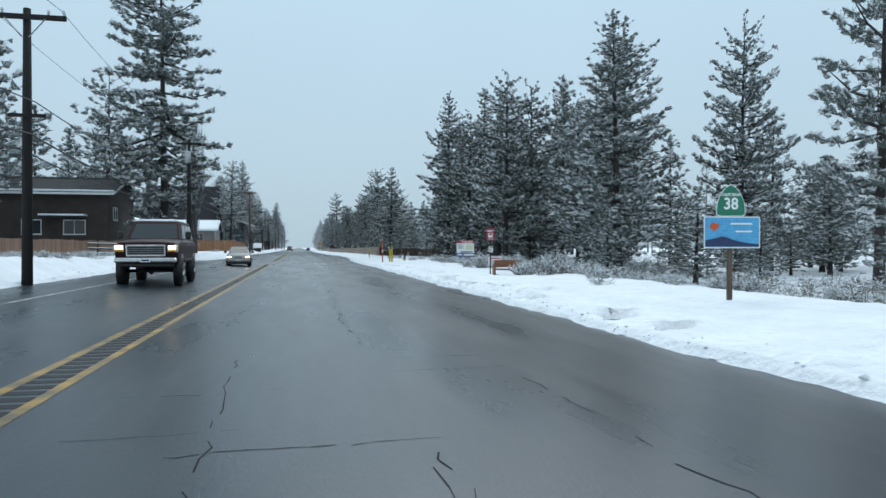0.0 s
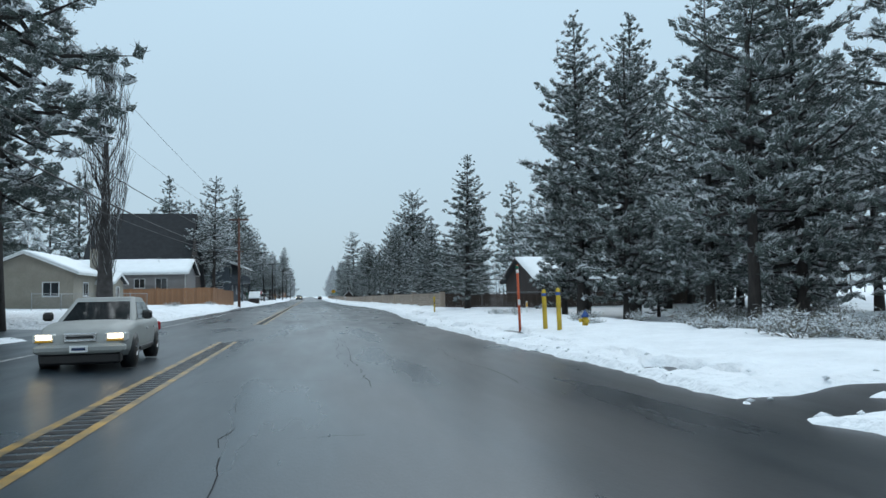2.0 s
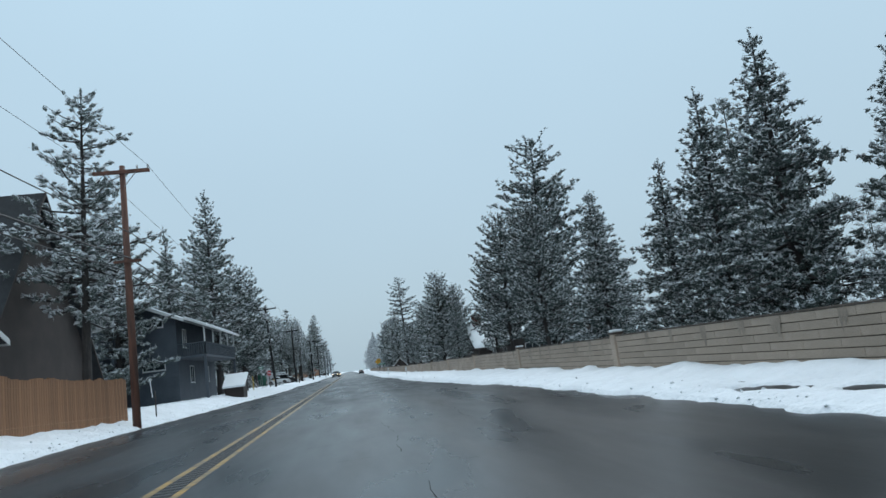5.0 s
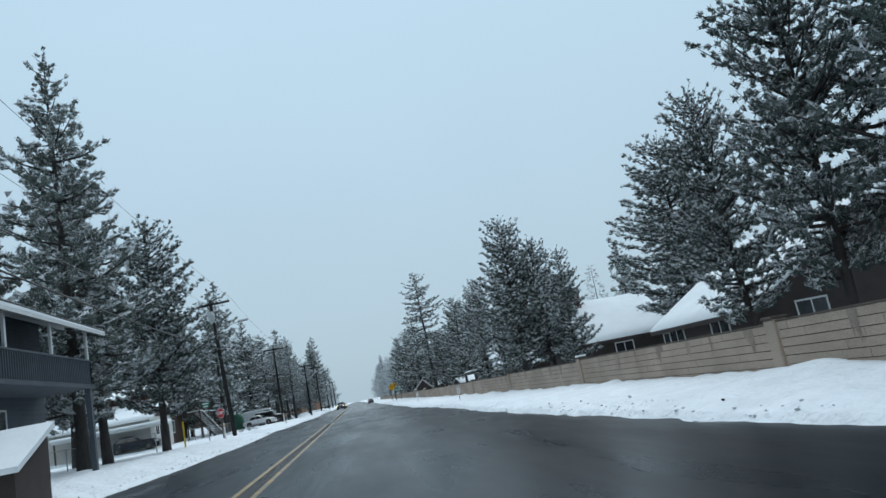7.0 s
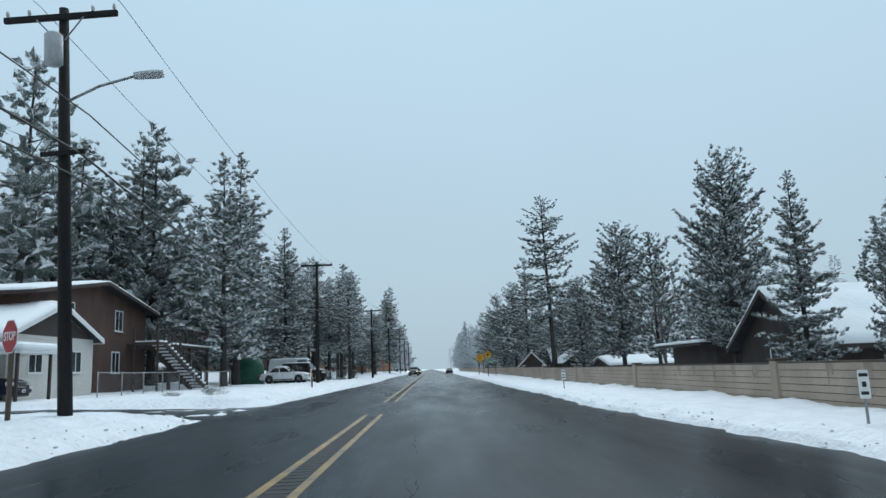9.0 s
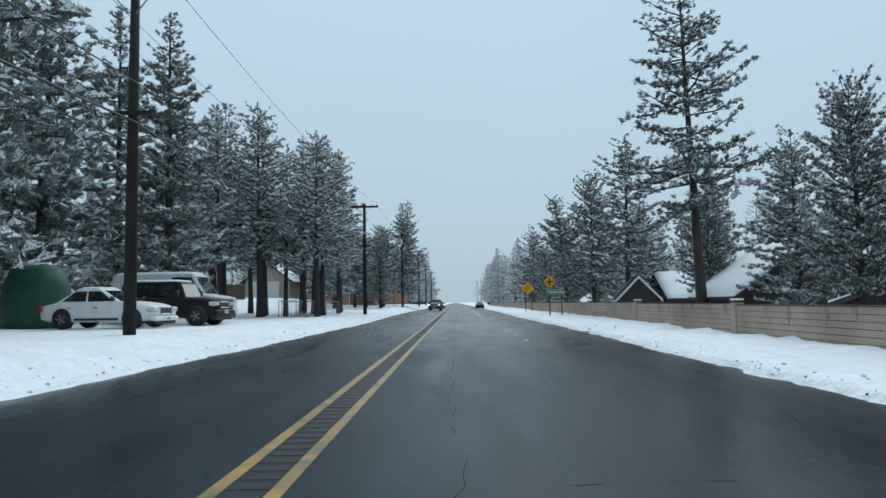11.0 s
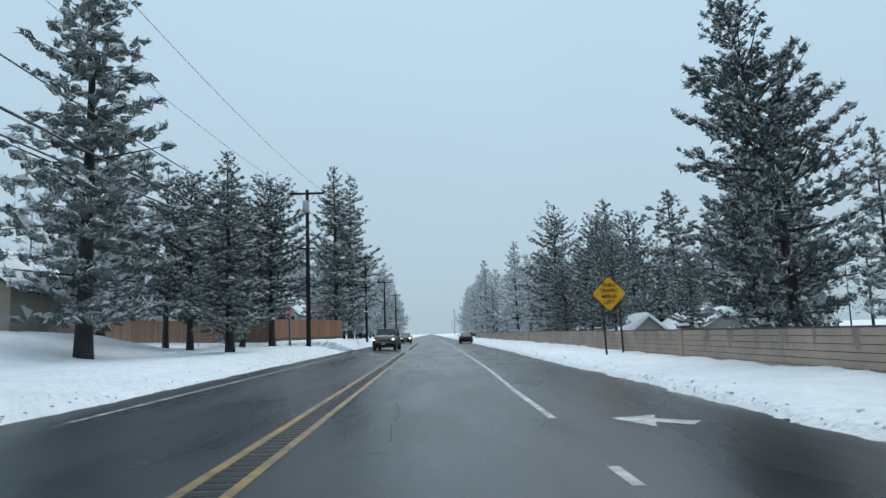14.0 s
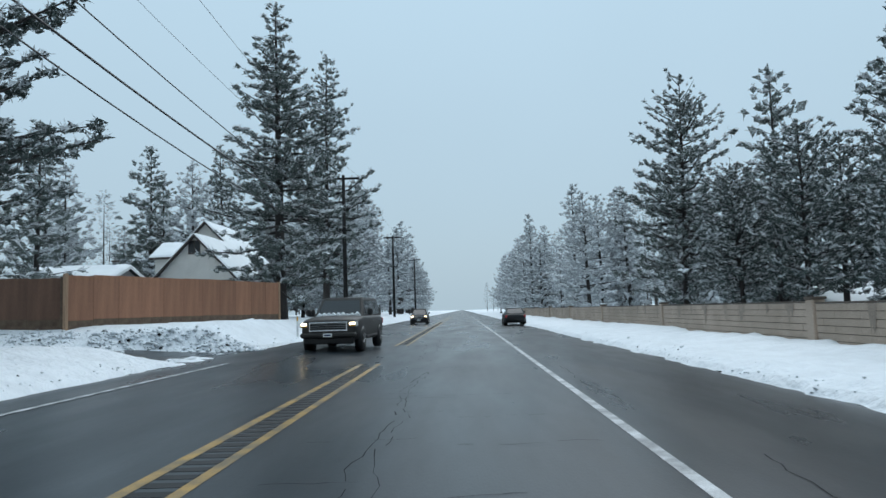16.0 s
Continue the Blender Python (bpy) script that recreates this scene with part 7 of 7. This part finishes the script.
# crumbs of ploughed snow along both edges of the road
def clods():
    rnd = random.Random(12)
    m = Mesh()
    for k in range(4000):
        y = rnd.uniform(0, 350)
        side = rnd.choice((-1, 1))
        near = rnd.random() < 0.75
        d = abs(rnd.gauss(0.05, 0.18)) if near else rnd.uniform(0.1, 0.9)
        cut = [c for c in CUTS if c[2] == side and c[0] - 1.5 < y < c[1] + 1.5]
        if cut:
            d = rnd.uniform(0, 14) if side < 0 else rnd.uniform(0, 4)
            y = rnd.choice((cut[0][0], cut[0][1])) + rnd.gauss(0, 0.6)
        heap = k >= 3100
        if heap:
            side, d, y, cut = -1, rnd.uniform(-0.3, 14), 336.2 + rnd.gauss(0.35, 0.4), [1]
        x = road_edge(y, side) + side * d
        r = rnd.uniform(0.012, 0.04) * (1.0 if not cut else (2.6 if heap else 1.7)) * (1.6 if rnd.random() < 0.08 else 1)
        z = max(ground(x, y), road_level(x) if abs(x) < 7.5 else -1) + r * 0.3
        dark = 1 if rnd.random() < (0.05 if heap else 0.03) else 0
        i = len(m.v)
        pts = []
        for a in range(5):
            t = 6.283 * a / 5 + rnd.random()
            pts.append((x + r * math.cos(t) * rnd.uniform(0.7, 1.3), y + r * math.sin(t) * rnd.uniform(0.7, 1.4), z + r * rnd.uniform(-0.25, 0.25)))
        m.v += pts + [(x, y, z + r * rnd.uniform(0.5, 0.9)), (x, y, z - r * 0.7)]
        for a in range(5):
            b = (a + 1) % 5
            m.f += [(i + a, i + b, i + 5), (i + b, i + a, i + 6)]
            m.m += [dark, dark]
    tagged(new("snow_clods", m.data("snow_clods", [M["snow"], M["grit"]], True)), "crumbs of ploughed snow along the road edges", "snow", kind="stuff")


clods()
# snow-topped rocks beside the bench
for x, y, r in ((11.0, 33.6, 0.45), (12.4, 34.6, 0.5), (-9.2, 324.6, 0.2)):
    m = Mesh()
    rings = []
    for k, (s, z) in enumerate(((1.0, -0.2), (1.05, 0.25), (0.8, 0.6), (0.25, 0.8))):
        rings.append([(x + r * s * math.cos(6.283 * a / 9) * (1 + 0.25 * nz(a * 1.3, k, x)), y + r * s * math.sin(6.283 * a / 9) * (1 + 0.25 * nz(a * 1.3, k, y)), ground(x, y) + r * z) for a in range(9)])
    m.loft(rings)
    tagged(part("rock", m, M["rust"], None, "", True), "dark rock half buried in snow", "rock", "rocks")


# ---- vehicles ----
M["headlight"] = bpy.data.materials.new("lit_headlight")
M["headlight"].use_nodes = True
_b = M["headlight"].node_tree.nodes["Principled BSDF"]
_b.inputs["Base Color"].default_value = (0.8, 0.75, 0.65, 1)
_b.inputs["Emission Color"].default_value = (1.0, 0.78, 0.45, 1)
_b.inputs["Emission Strength"].default_value = 6.0


def vehicle(name, label, category, at, heading, L, W, H, clear, hood_z, belt, c0, c1, t0, t1, paint_mat, wheel=0.36, lit=True, bumper=None, roof_snow=0.0, glass_snow=False,
            grille=(0.46, 0.26), lamp=(0.19, 0.15), panes=((0.10, 0.50), (0.54, 0.92)), boxy=0.0, group=""):
    """A road vehicle that faces -y. c0, c1: ends of the glasshouse at the belt; t0, t1: at the roof; grille, lamp: half width and height."""
    v = thing(name, label, category, group, at=at, turn=heading)
    hw = W / 2
    n = 20
    m = Mesh()
    rings = []
    for k in range(n + 1):
        u = k / n
        y = -L / 2 + L * u
        e = min(u, 1 - u)
        w = hw * (0.82 + 0.10 * boxy + (0.18 - 0.10 * boxy) * min(1, (e * 7) ** 0.5))
        top = hood_z + (belt - hood_z) * smooth01(c0 - 0.9, c0 + 0.05, y) if y < c1 else belt - 0.05
        top -= (0.20 - 0.12 * boxy) * (1 - min(1.0, u * 7)) ** 2 + 0.10 * (1 - min(1.0, (1 - u) * 7)) ** 2
        bot = clear + 0.10 * (1 - min(1, e * 8))
        r = 0.12
        mid = (bot + top) / 2
        rings.append([(-w * 0.92, y, bot), (-w * 0.985, y, bot + r), (-w, y, mid - 0.06), (-w * 1.0, y, mid + 0.10), (-w * 0.985, y, top - r), (-w * 0.955, y, top - r * 0.4), (-w * 0.87, y, top), (-w * 0.45, y, top + 0.025), (0, y, top + 0.03),
                      (w * 0.45, y, top + 0.025), (w * 0.87, y, top), (w * 0.955, y, top - r * 0.4), (w * 0.985, y, top - r), (w, y, mid + 0.10), (w * 1.0, y, mid - 0.06), (w * 0.985, y, bot + r), (w * 0.92, y, bot)])
    m.loft(rings)
    part("body", m, paint_mat, v, smooth=True)
    # cabin with roof and posts, its panes set on it
    wb, wt = hw * 0.90, hw * (0.72 + 0.06 * boxy)
    zb, zt = belt - 0.03, H - 0.07
    cab = Mesh()

    def outline(w, y0, y1, z, c):
        return [(-w + c, y0, z), (w - c, y0, z), (w, y0 + c, z), (w, y1 - c, z), (w - c, y1, z), (-w + c, y1, z), (-w, y1 - c, z), (-w, y0 + c, z)]
    cab.loft([outline(wb, c0, c1, zb, 0.06), outline(wt, t0, t1, zt, 0.07), outline(wt * 0.96, t0 + 0.06, t1 - 0.06, H - 0.02, 0.09), outline(wt * 0.75, t0 + 0.3, t1 - 0.25, H, 0.1)])
    part("cabin", cab, paint_mat, v)

    def pane(nm, q, out):
        """A pane through four corners, lifted outwards."""
        q = [Vector(p) for p in q]
        nn = (q[1] - q[0]).cross(q[3] - q[0]).normalized()
        if nn.dot(Vector(out)) < 0:
            nn = -nn
        g = Mesh()
        g.hexa([p - nn * 0.01 for p in q] + [p + nn * 0.008 for p in q])
        part(nm, g, M["car_glass"], v, "dark tinted glass")

    def lerp3(a, b, t):
        return tuple(a[i] + (b[i] - a[i]) * t for i in range(3))
    lo, hi = 0.10, 0.92
    for nm, yb, yt, out in (("windscreen", c0, t0, (0, -1, 0.4)), ("rear_window", c1, t1, (0, 1, 0.4))):
        A, B, C, D = (-wb, yb, zb), (wb, yb, zb), (wt, yt, zt), (-wt, yt, zt)
        P, Q, R, S = lerp3(A, D, lo), lerp3(B, C, lo), lerp3(B, C, hi), lerp3(A, D, hi)
        pane(nm, [lerp3(P, Q, 0.07), lerp3(P, Q, 0.93), lerp3(S, R, 0.92), lerp3(S, R, 0.08)], out)
    for s in (-1, 1):
        A, B, C, D = (s * wb, c0, zb), (s * wb, c1, zb), (s * wt, t1, zt), (s * wt, t0, zt)
        for u0, u1 in panes:
            P, S = lerp3(A, D, 0.12), lerp3(A, D, 0.88)
            Q, R = lerp3(B, C, 0.12), lerp3(B, C, 0.88)
            pane("side_window", [lerp3(P, Q, u0), lerp3(P, Q, u1), lerp3(S, R, u1), lerp3(S, R, u0)], (s, 0, 0.2))
        m = Mesh()
        m.box(s * (hw + 0.11) - 0.10, s * (hw + 0.11) + 0.10, c0 + 0.16, c0 + 0.28, belt + 0.02, belt + 0.20 + 0.10 * boxy, 0, 0.04)
        part("door_mirror", m, M["black"], v)
        lx, lh = s * hw * 0.97 - s * lamp[0], lamp[1]
        m = Mesh()
        m.box(lx - lamp[0], lx + lamp[0], -L / 2 - 0.012, -L / 2 + 0.3, hood_z - 0.16 - lh, hood_z - 0.13, 0, 0.03)
        hl = part("headlight", m, M["lamp_glass"], v, "headlight housing")
        if lit:
            m = Mesh()
            m.box(lx - lamp[0] * 0.72, lx + lamp[0] * 0.72, -L / 2 - 0.02, -L / 2 + 0.02, hood_z - 0.15 - lh * 0.62, hood_z - 0.15, 0, 0.02)
            part("reflector", m, M["headlight"], hl, "lit warm reflector")
            m = Mesh()
            m.box(lx - lamp[0] * 0.8, lx + lamp[0] * 0.8, -L / 2 - 0.018, -L / 2 + 0.02, hood_z - 0.15 - lh * 0.95, hood_z - 0.15 - lh * 0.68, 0, 0.01)
            part("turn_signal", m, M["amber_sign"], hl, "amber turn signal")
        m = Mesh()
        m.box(s * hw * 0.86 - 0.09, s * hw * 0.86 + 0.09, L / 2 - 0.12, L / 2 + 0.01, belt - 0.34, belt - 0.12, 0, 0.03)
        part("tail_light", m, M["red_sign"], v, "red tail light")
        for y in (-L / 2 + 0.185 * L, L / 2 - 0.21 * L):
            t = Mesh()
            t.tube([(s * (hw - 0.26), y, wheel), (s * (hw - 0.22), y, wheel), (s * (hw - 0.02), y, wheel), (s * (hw + 0.02), y, wheel)], [wheel * 0.9, wheel, wheel, wheel * 0.88], 24)
            ty = part("wheel", t, M["rubber"], v, "black tyre", True)
            rm = Mesh()
            rm.tube([(s * (hw + 0.014), y, wheel), (s * (hw + 0.028), y, wheel), (s * (hw + 0.032), y, wheel)], [wheel * 0.60, wheel * 0.55, wheel * 0.15], 16)
            part("rim", rm, M["rust"], ty, "dark rim")
            for k in range(5):
                a = 6.283 * k / 5
                sp = Mesh()
                sp.tube([(s * (hw + 0.034), y, wheel), (s * (hw + 0.034), y + math.cos(a) * wheel * 0.55, wheel + math.sin(a) * wheel * 0.55)], wheel * 0.06, 5)
                part("spoke", sp, M["galv"], ty)
            arch = Mesh()
            arch.tube([(s * (hw - 0.24), y, wheel + 0.02), (s * (hw + 0.004), y, wheel + 0.02)], wheel * 1.13, 24)
            part("wheel_arch", arch, M["black"], v, "", True)
        m = Mesh()
        m.box(s * hw * 0.99 - 0.02, s * hw * 0.99 + 0.02, -L * 0.2, L * 0.18, clear + 0.06, clear + 0.14, 0, 0.01)
        part("sill", m, M["black"], v)
        for y in (c0 + (c1 - c0) * 0.33, c0 + (c1 - c0) * 0.72):
            m = Mesh()
            m.box(s * hw + s * 0.005 - 0.014, s * hw + s * 0.005 + 0.014, y, y + 0.16, belt - 0.21, belt - 0.18, 0, 0.006)
            part("door_handle", m, M["chrome"], v)
    # face
    gw, gh = hw * grille[0] * 1.0, grille[1]
    zc = hood_z - 0.14 - gh / 2
    fr = Mesh()
    for x0, x1, z0, z1 in ((-gw, gw, zc + gh / 2 - 0.035, zc + gh / 2 + 0.015), (-gw, gw, zc - gh / 2 - 0.015, zc - gh / 2 + 0.03), (-gw, -gw + 0.05, zc - gh / 2, zc + gh / 2), (gw - 0.05, gw, zc - gh / 2, zc + gh / 2)):
        fr.box(x0, x1, -L / 2 - 0.03, -L / 2 + 0.08, z0, z1, 0, 0.012)
    part("grille_frame", fr, M["chrome"], v, "chrome grille surround")
    m = Mesh()
    m.box(-gw + 0.03, gw - 0.03, -L / 2 - 0.006, -L / 2 + 0.09, zc - gh / 2, zc + gh / 2, 0, 0.01)
    part("grille", m, M["black"], v, "dark grille")
    bars_n = max(2, int(gh / 0.07))
    for k in range(bars_n):
        z = zc - gh / 2 + gh * (k + 0.7) / (bars_n + 0.4)
        m = Mesh()
        m.box(-gw + 0.05, gw - 0.05, -L / 2 - 0.016, -L / 2 - 0.007, z - 0.008, z + 0.008)
        part("grille_bar", m, M["galv"], v)
    m = Mesh()
    zb0 = min(hood_z - 0.20 - gh, clear + 0.32)
    m.box(-hw * 0.95, hw * 0.95, -L / 2 - 0.09, -L / 2 + 0.16, zb0 - 0.17, zb0, 0, 0.05)
    part("bumper", m, bumper or paint_mat, v)
    m = Mesh()
    m.box(-hw * 0.84, hw * 0.84, -L / 2 - 0.02, -L / 2 + 0.3, clear - 0.10, zb0 - 0.17, 0, 0.04)
    part("lower_grille", m, M["black"], v, "black lower intake")
    m = Mesh()
    m.box(-0.16, 0.16, -L / 2 - 0.11, -L / 2 - 0.092, zb0 - 0.15, zb0 - 0.02, 0, 0.005)
    part("number_plate", m, M["white_sign"], v, "plain white plate")
    m = Mesh()
    m.box(-0.12, 0.12, -L / 2 - 0.114, -L / 2 - 0.111, zb0 - 0.11, zb0 - 0.06)
    part("plate_bar", m, M["navy"], v)
    if wheel > 0.38:
        for y in (-L / 2 + 0.185 * L, L / 2 - 0.21 * L):
            m = Mesh()
            m.tube([(-hw + 0.2, y, wheel), (-0.1, y, wheel), (0.0, y, wheel - 0.02), (0.1, y, wheel), (hw - 0.2, y, wheel)], [0.06, 0.06, 0.13, 0.06, 0.06], 10)
            part("axle", m, M["rubber"], v, "", True)
    if roof_snow:
        m = Mesh()
        m.loft([outline(wt * 0.93, t0 + 0.08, t1 - 0.08, H - 0.03, 0.12), outline(wt * 0.88, t0 + 0.12, t1 - 0.12, H + roof_snow * 0.7, 0.15), outline(wt * 0.6, t0 + 0.4, t1 - 0.3, H + roof_snow, 0.15)])
        part("roof_snow", m, M["roof_snow"], v, "snow on the roof", True)
    if glass_snow:
        rnd = random.Random(5)
        for k in range(9):
            x = -wb * 0.75 + wb * 1.5 * k / 8
            s = 0.05 + 0.06 * rnd.random()
            m = Mesh()
            m.tube([(x - 0.14, c0 + 0.03, belt + 0.01), (x, c0 + 0.02, belt + 0.03 + s * 0.3), (x + 0.14, c0 + 0.03, belt + 0.01)], [0.02, s, 0.02], 8)
            part("wiper_snow", m, M["roof_snow"], v, "snow heaped at the wipers", True)
    return v


RL = road_level
vehicle("pickup_truck", "dark maroon lifted truck with chrome grille on wet asphalt", "pickup truck", (-4.8, 28.0, RL(-4.8)), 2, 5.9, 2.06, 2.28, 0.74, 1.52, 1.58, -1.35, 2.5, -0.60, 2.3, paint("maroon_paint", (0.026, 0.009, 0.010)), 0.50, True, M["chrome"], 0.07, False, (0.60, 0.36), (0.17, 0.22), ((0.06, 0.34), (0.38, 0.62), (0.66, 0.94)), 1.0)
vehicle("sedan", "silver sedan with lit headlights on the wet road", "car", (-4.1, 55.0, RL(-4.1)), 3, 4.4, 1.7, 1.42, 0.24, 0.86, 0.92, -0.95, 1.55, -0.15, 0.9, paint("silver_paint", (0.33, 0.34, 0.33)), 0.31, True, None, 0.0, False, (0.34, 0.14), (0.20, 0.15))
vehicle("sport_utility", "grey-brown large sport utility with snow at its windscreen", "car", (-4.25, 338.6, RL(-4.25)), -4, 5.3, 2.1, 1.95, 0.38, 1.18, 1.24, -1.15, 2.5, -0.45, 2.2, paint("bronze_paint", (0.055, 0.052, 0.05)), 0.40, True, None, 0.0, True, (0.66, 0.30), (0.15, 0.15), ((0.06, 0.34), (0.38, 0.64), (0.68, 0.95)), 0.7)
vehicle("far_car", "dark oncoming car with lit headlights in the haze", "car", (-4.2, 386, RL(-4.2)), 0, 4.5, 1.8, 1.6, 0.25, 0.98, 1.02, -1.0, 1.9, -0.3, 1.5, paint("black_paint", (0.02, 0.02, 0.022)), 0.33, True)
vehicle("parked_sedan", "white sedan dusted with snow parked beside the road", "car", (-13.4, 239.5, ground(-13.4, 239.5) + 0.02), 84, 4.4, 1.75, 1.45, 0.22, 0.86, 0.93, -0.95, 1.6, -0.1, 0.9, paint("white_paint", (0.72, 0.73, 0.74)), 0.33, False, None, 0.04)
vehicle("parked_jeep", "black off-road wagon with a snowy roof parked under the pines", "car", (-12.4, 243.0, ground(-12.4, 243.0) + 0.02), 84, 4.4, 1.8, 1.8, 0.3, 1.08, 1.12, -0.9, 2.0, -0.6, 1.9, paint("soot_paint", (0.02, 0.02, 0.022)), 0.38, False, None, 0.08, False, boxy=1.0)
vehicle("parked_van", "white van with snow on its roof parked under the pines", "van", (-13.8, 246.3, ground(-13.8, 246.3) + 0.02), 88, 5.4, 2.0, 2.25, 0.3, 1.2, 1.25, -1.9, 2.55, -1.3, 2.45, paint("dull_white_paint", (0.6, 0.61, 0.62)), 0.36, False, None, 0.08, False, panes=((0.04, 0.28),), boxy=1.0)
vehicle("dark_car", "dark car parked under the snowy carport", "car", (-20.5, 206.2, ground(-20.5, 206.2) + 0.02), 95, 4.5, 1.75, 1.45, 0.22, 0.9, 0.95, -0.9, 1.7, -0.1, 1.1, paint("dark_blue_paint", (0.015, 0.018, 0.03)), 0.32, False)
vehicle("parked_car", "dark parked car on the far shoulder", "car", (4.7, 373, 0.0), 180, 4.6, 1.8, 1.5, 0.24, 0.95, 1.0, -0.95, 1.8, -0.2, 1.2, paint("charcoal_paint", (0.03, 0.032, 0.035)), 0.33, False, None, 0.05)

# green tarpaulin over a heap
tp = thing("covered_heap", "green tarpaulin over a heap with snow on top", "tarpaulin", at=(-17.0, 241.0, ground(-17, 241)))
m = Mesh()
m.loft([[(r * math.cos(6.283 * a / 12) * 1.4, r * math.sin(6.283 * a / 12), z + 0.08 * nz(a, z)) for a in range(12)] for r, z in ((0.95, -0.2), (0.95, 0.8), (0.9, 1.7), (0.7, 2.3), (0.15, 2.6))])
part("tarpaulin", m, M["tarp"], tp, smooth=True)
m = Mesh()
m.loft([[(r * math.cos(6.283 * a / 10) * 1.4, r * math.sin(6.283 * a / 10), z) for a in range(10)] for r, z in ((0.45, 2.40), (0.35, 2.60), (0.1, 2.70))])
part("snow_cap", m, M["roof_snow"], tp, "cap of snow", True)
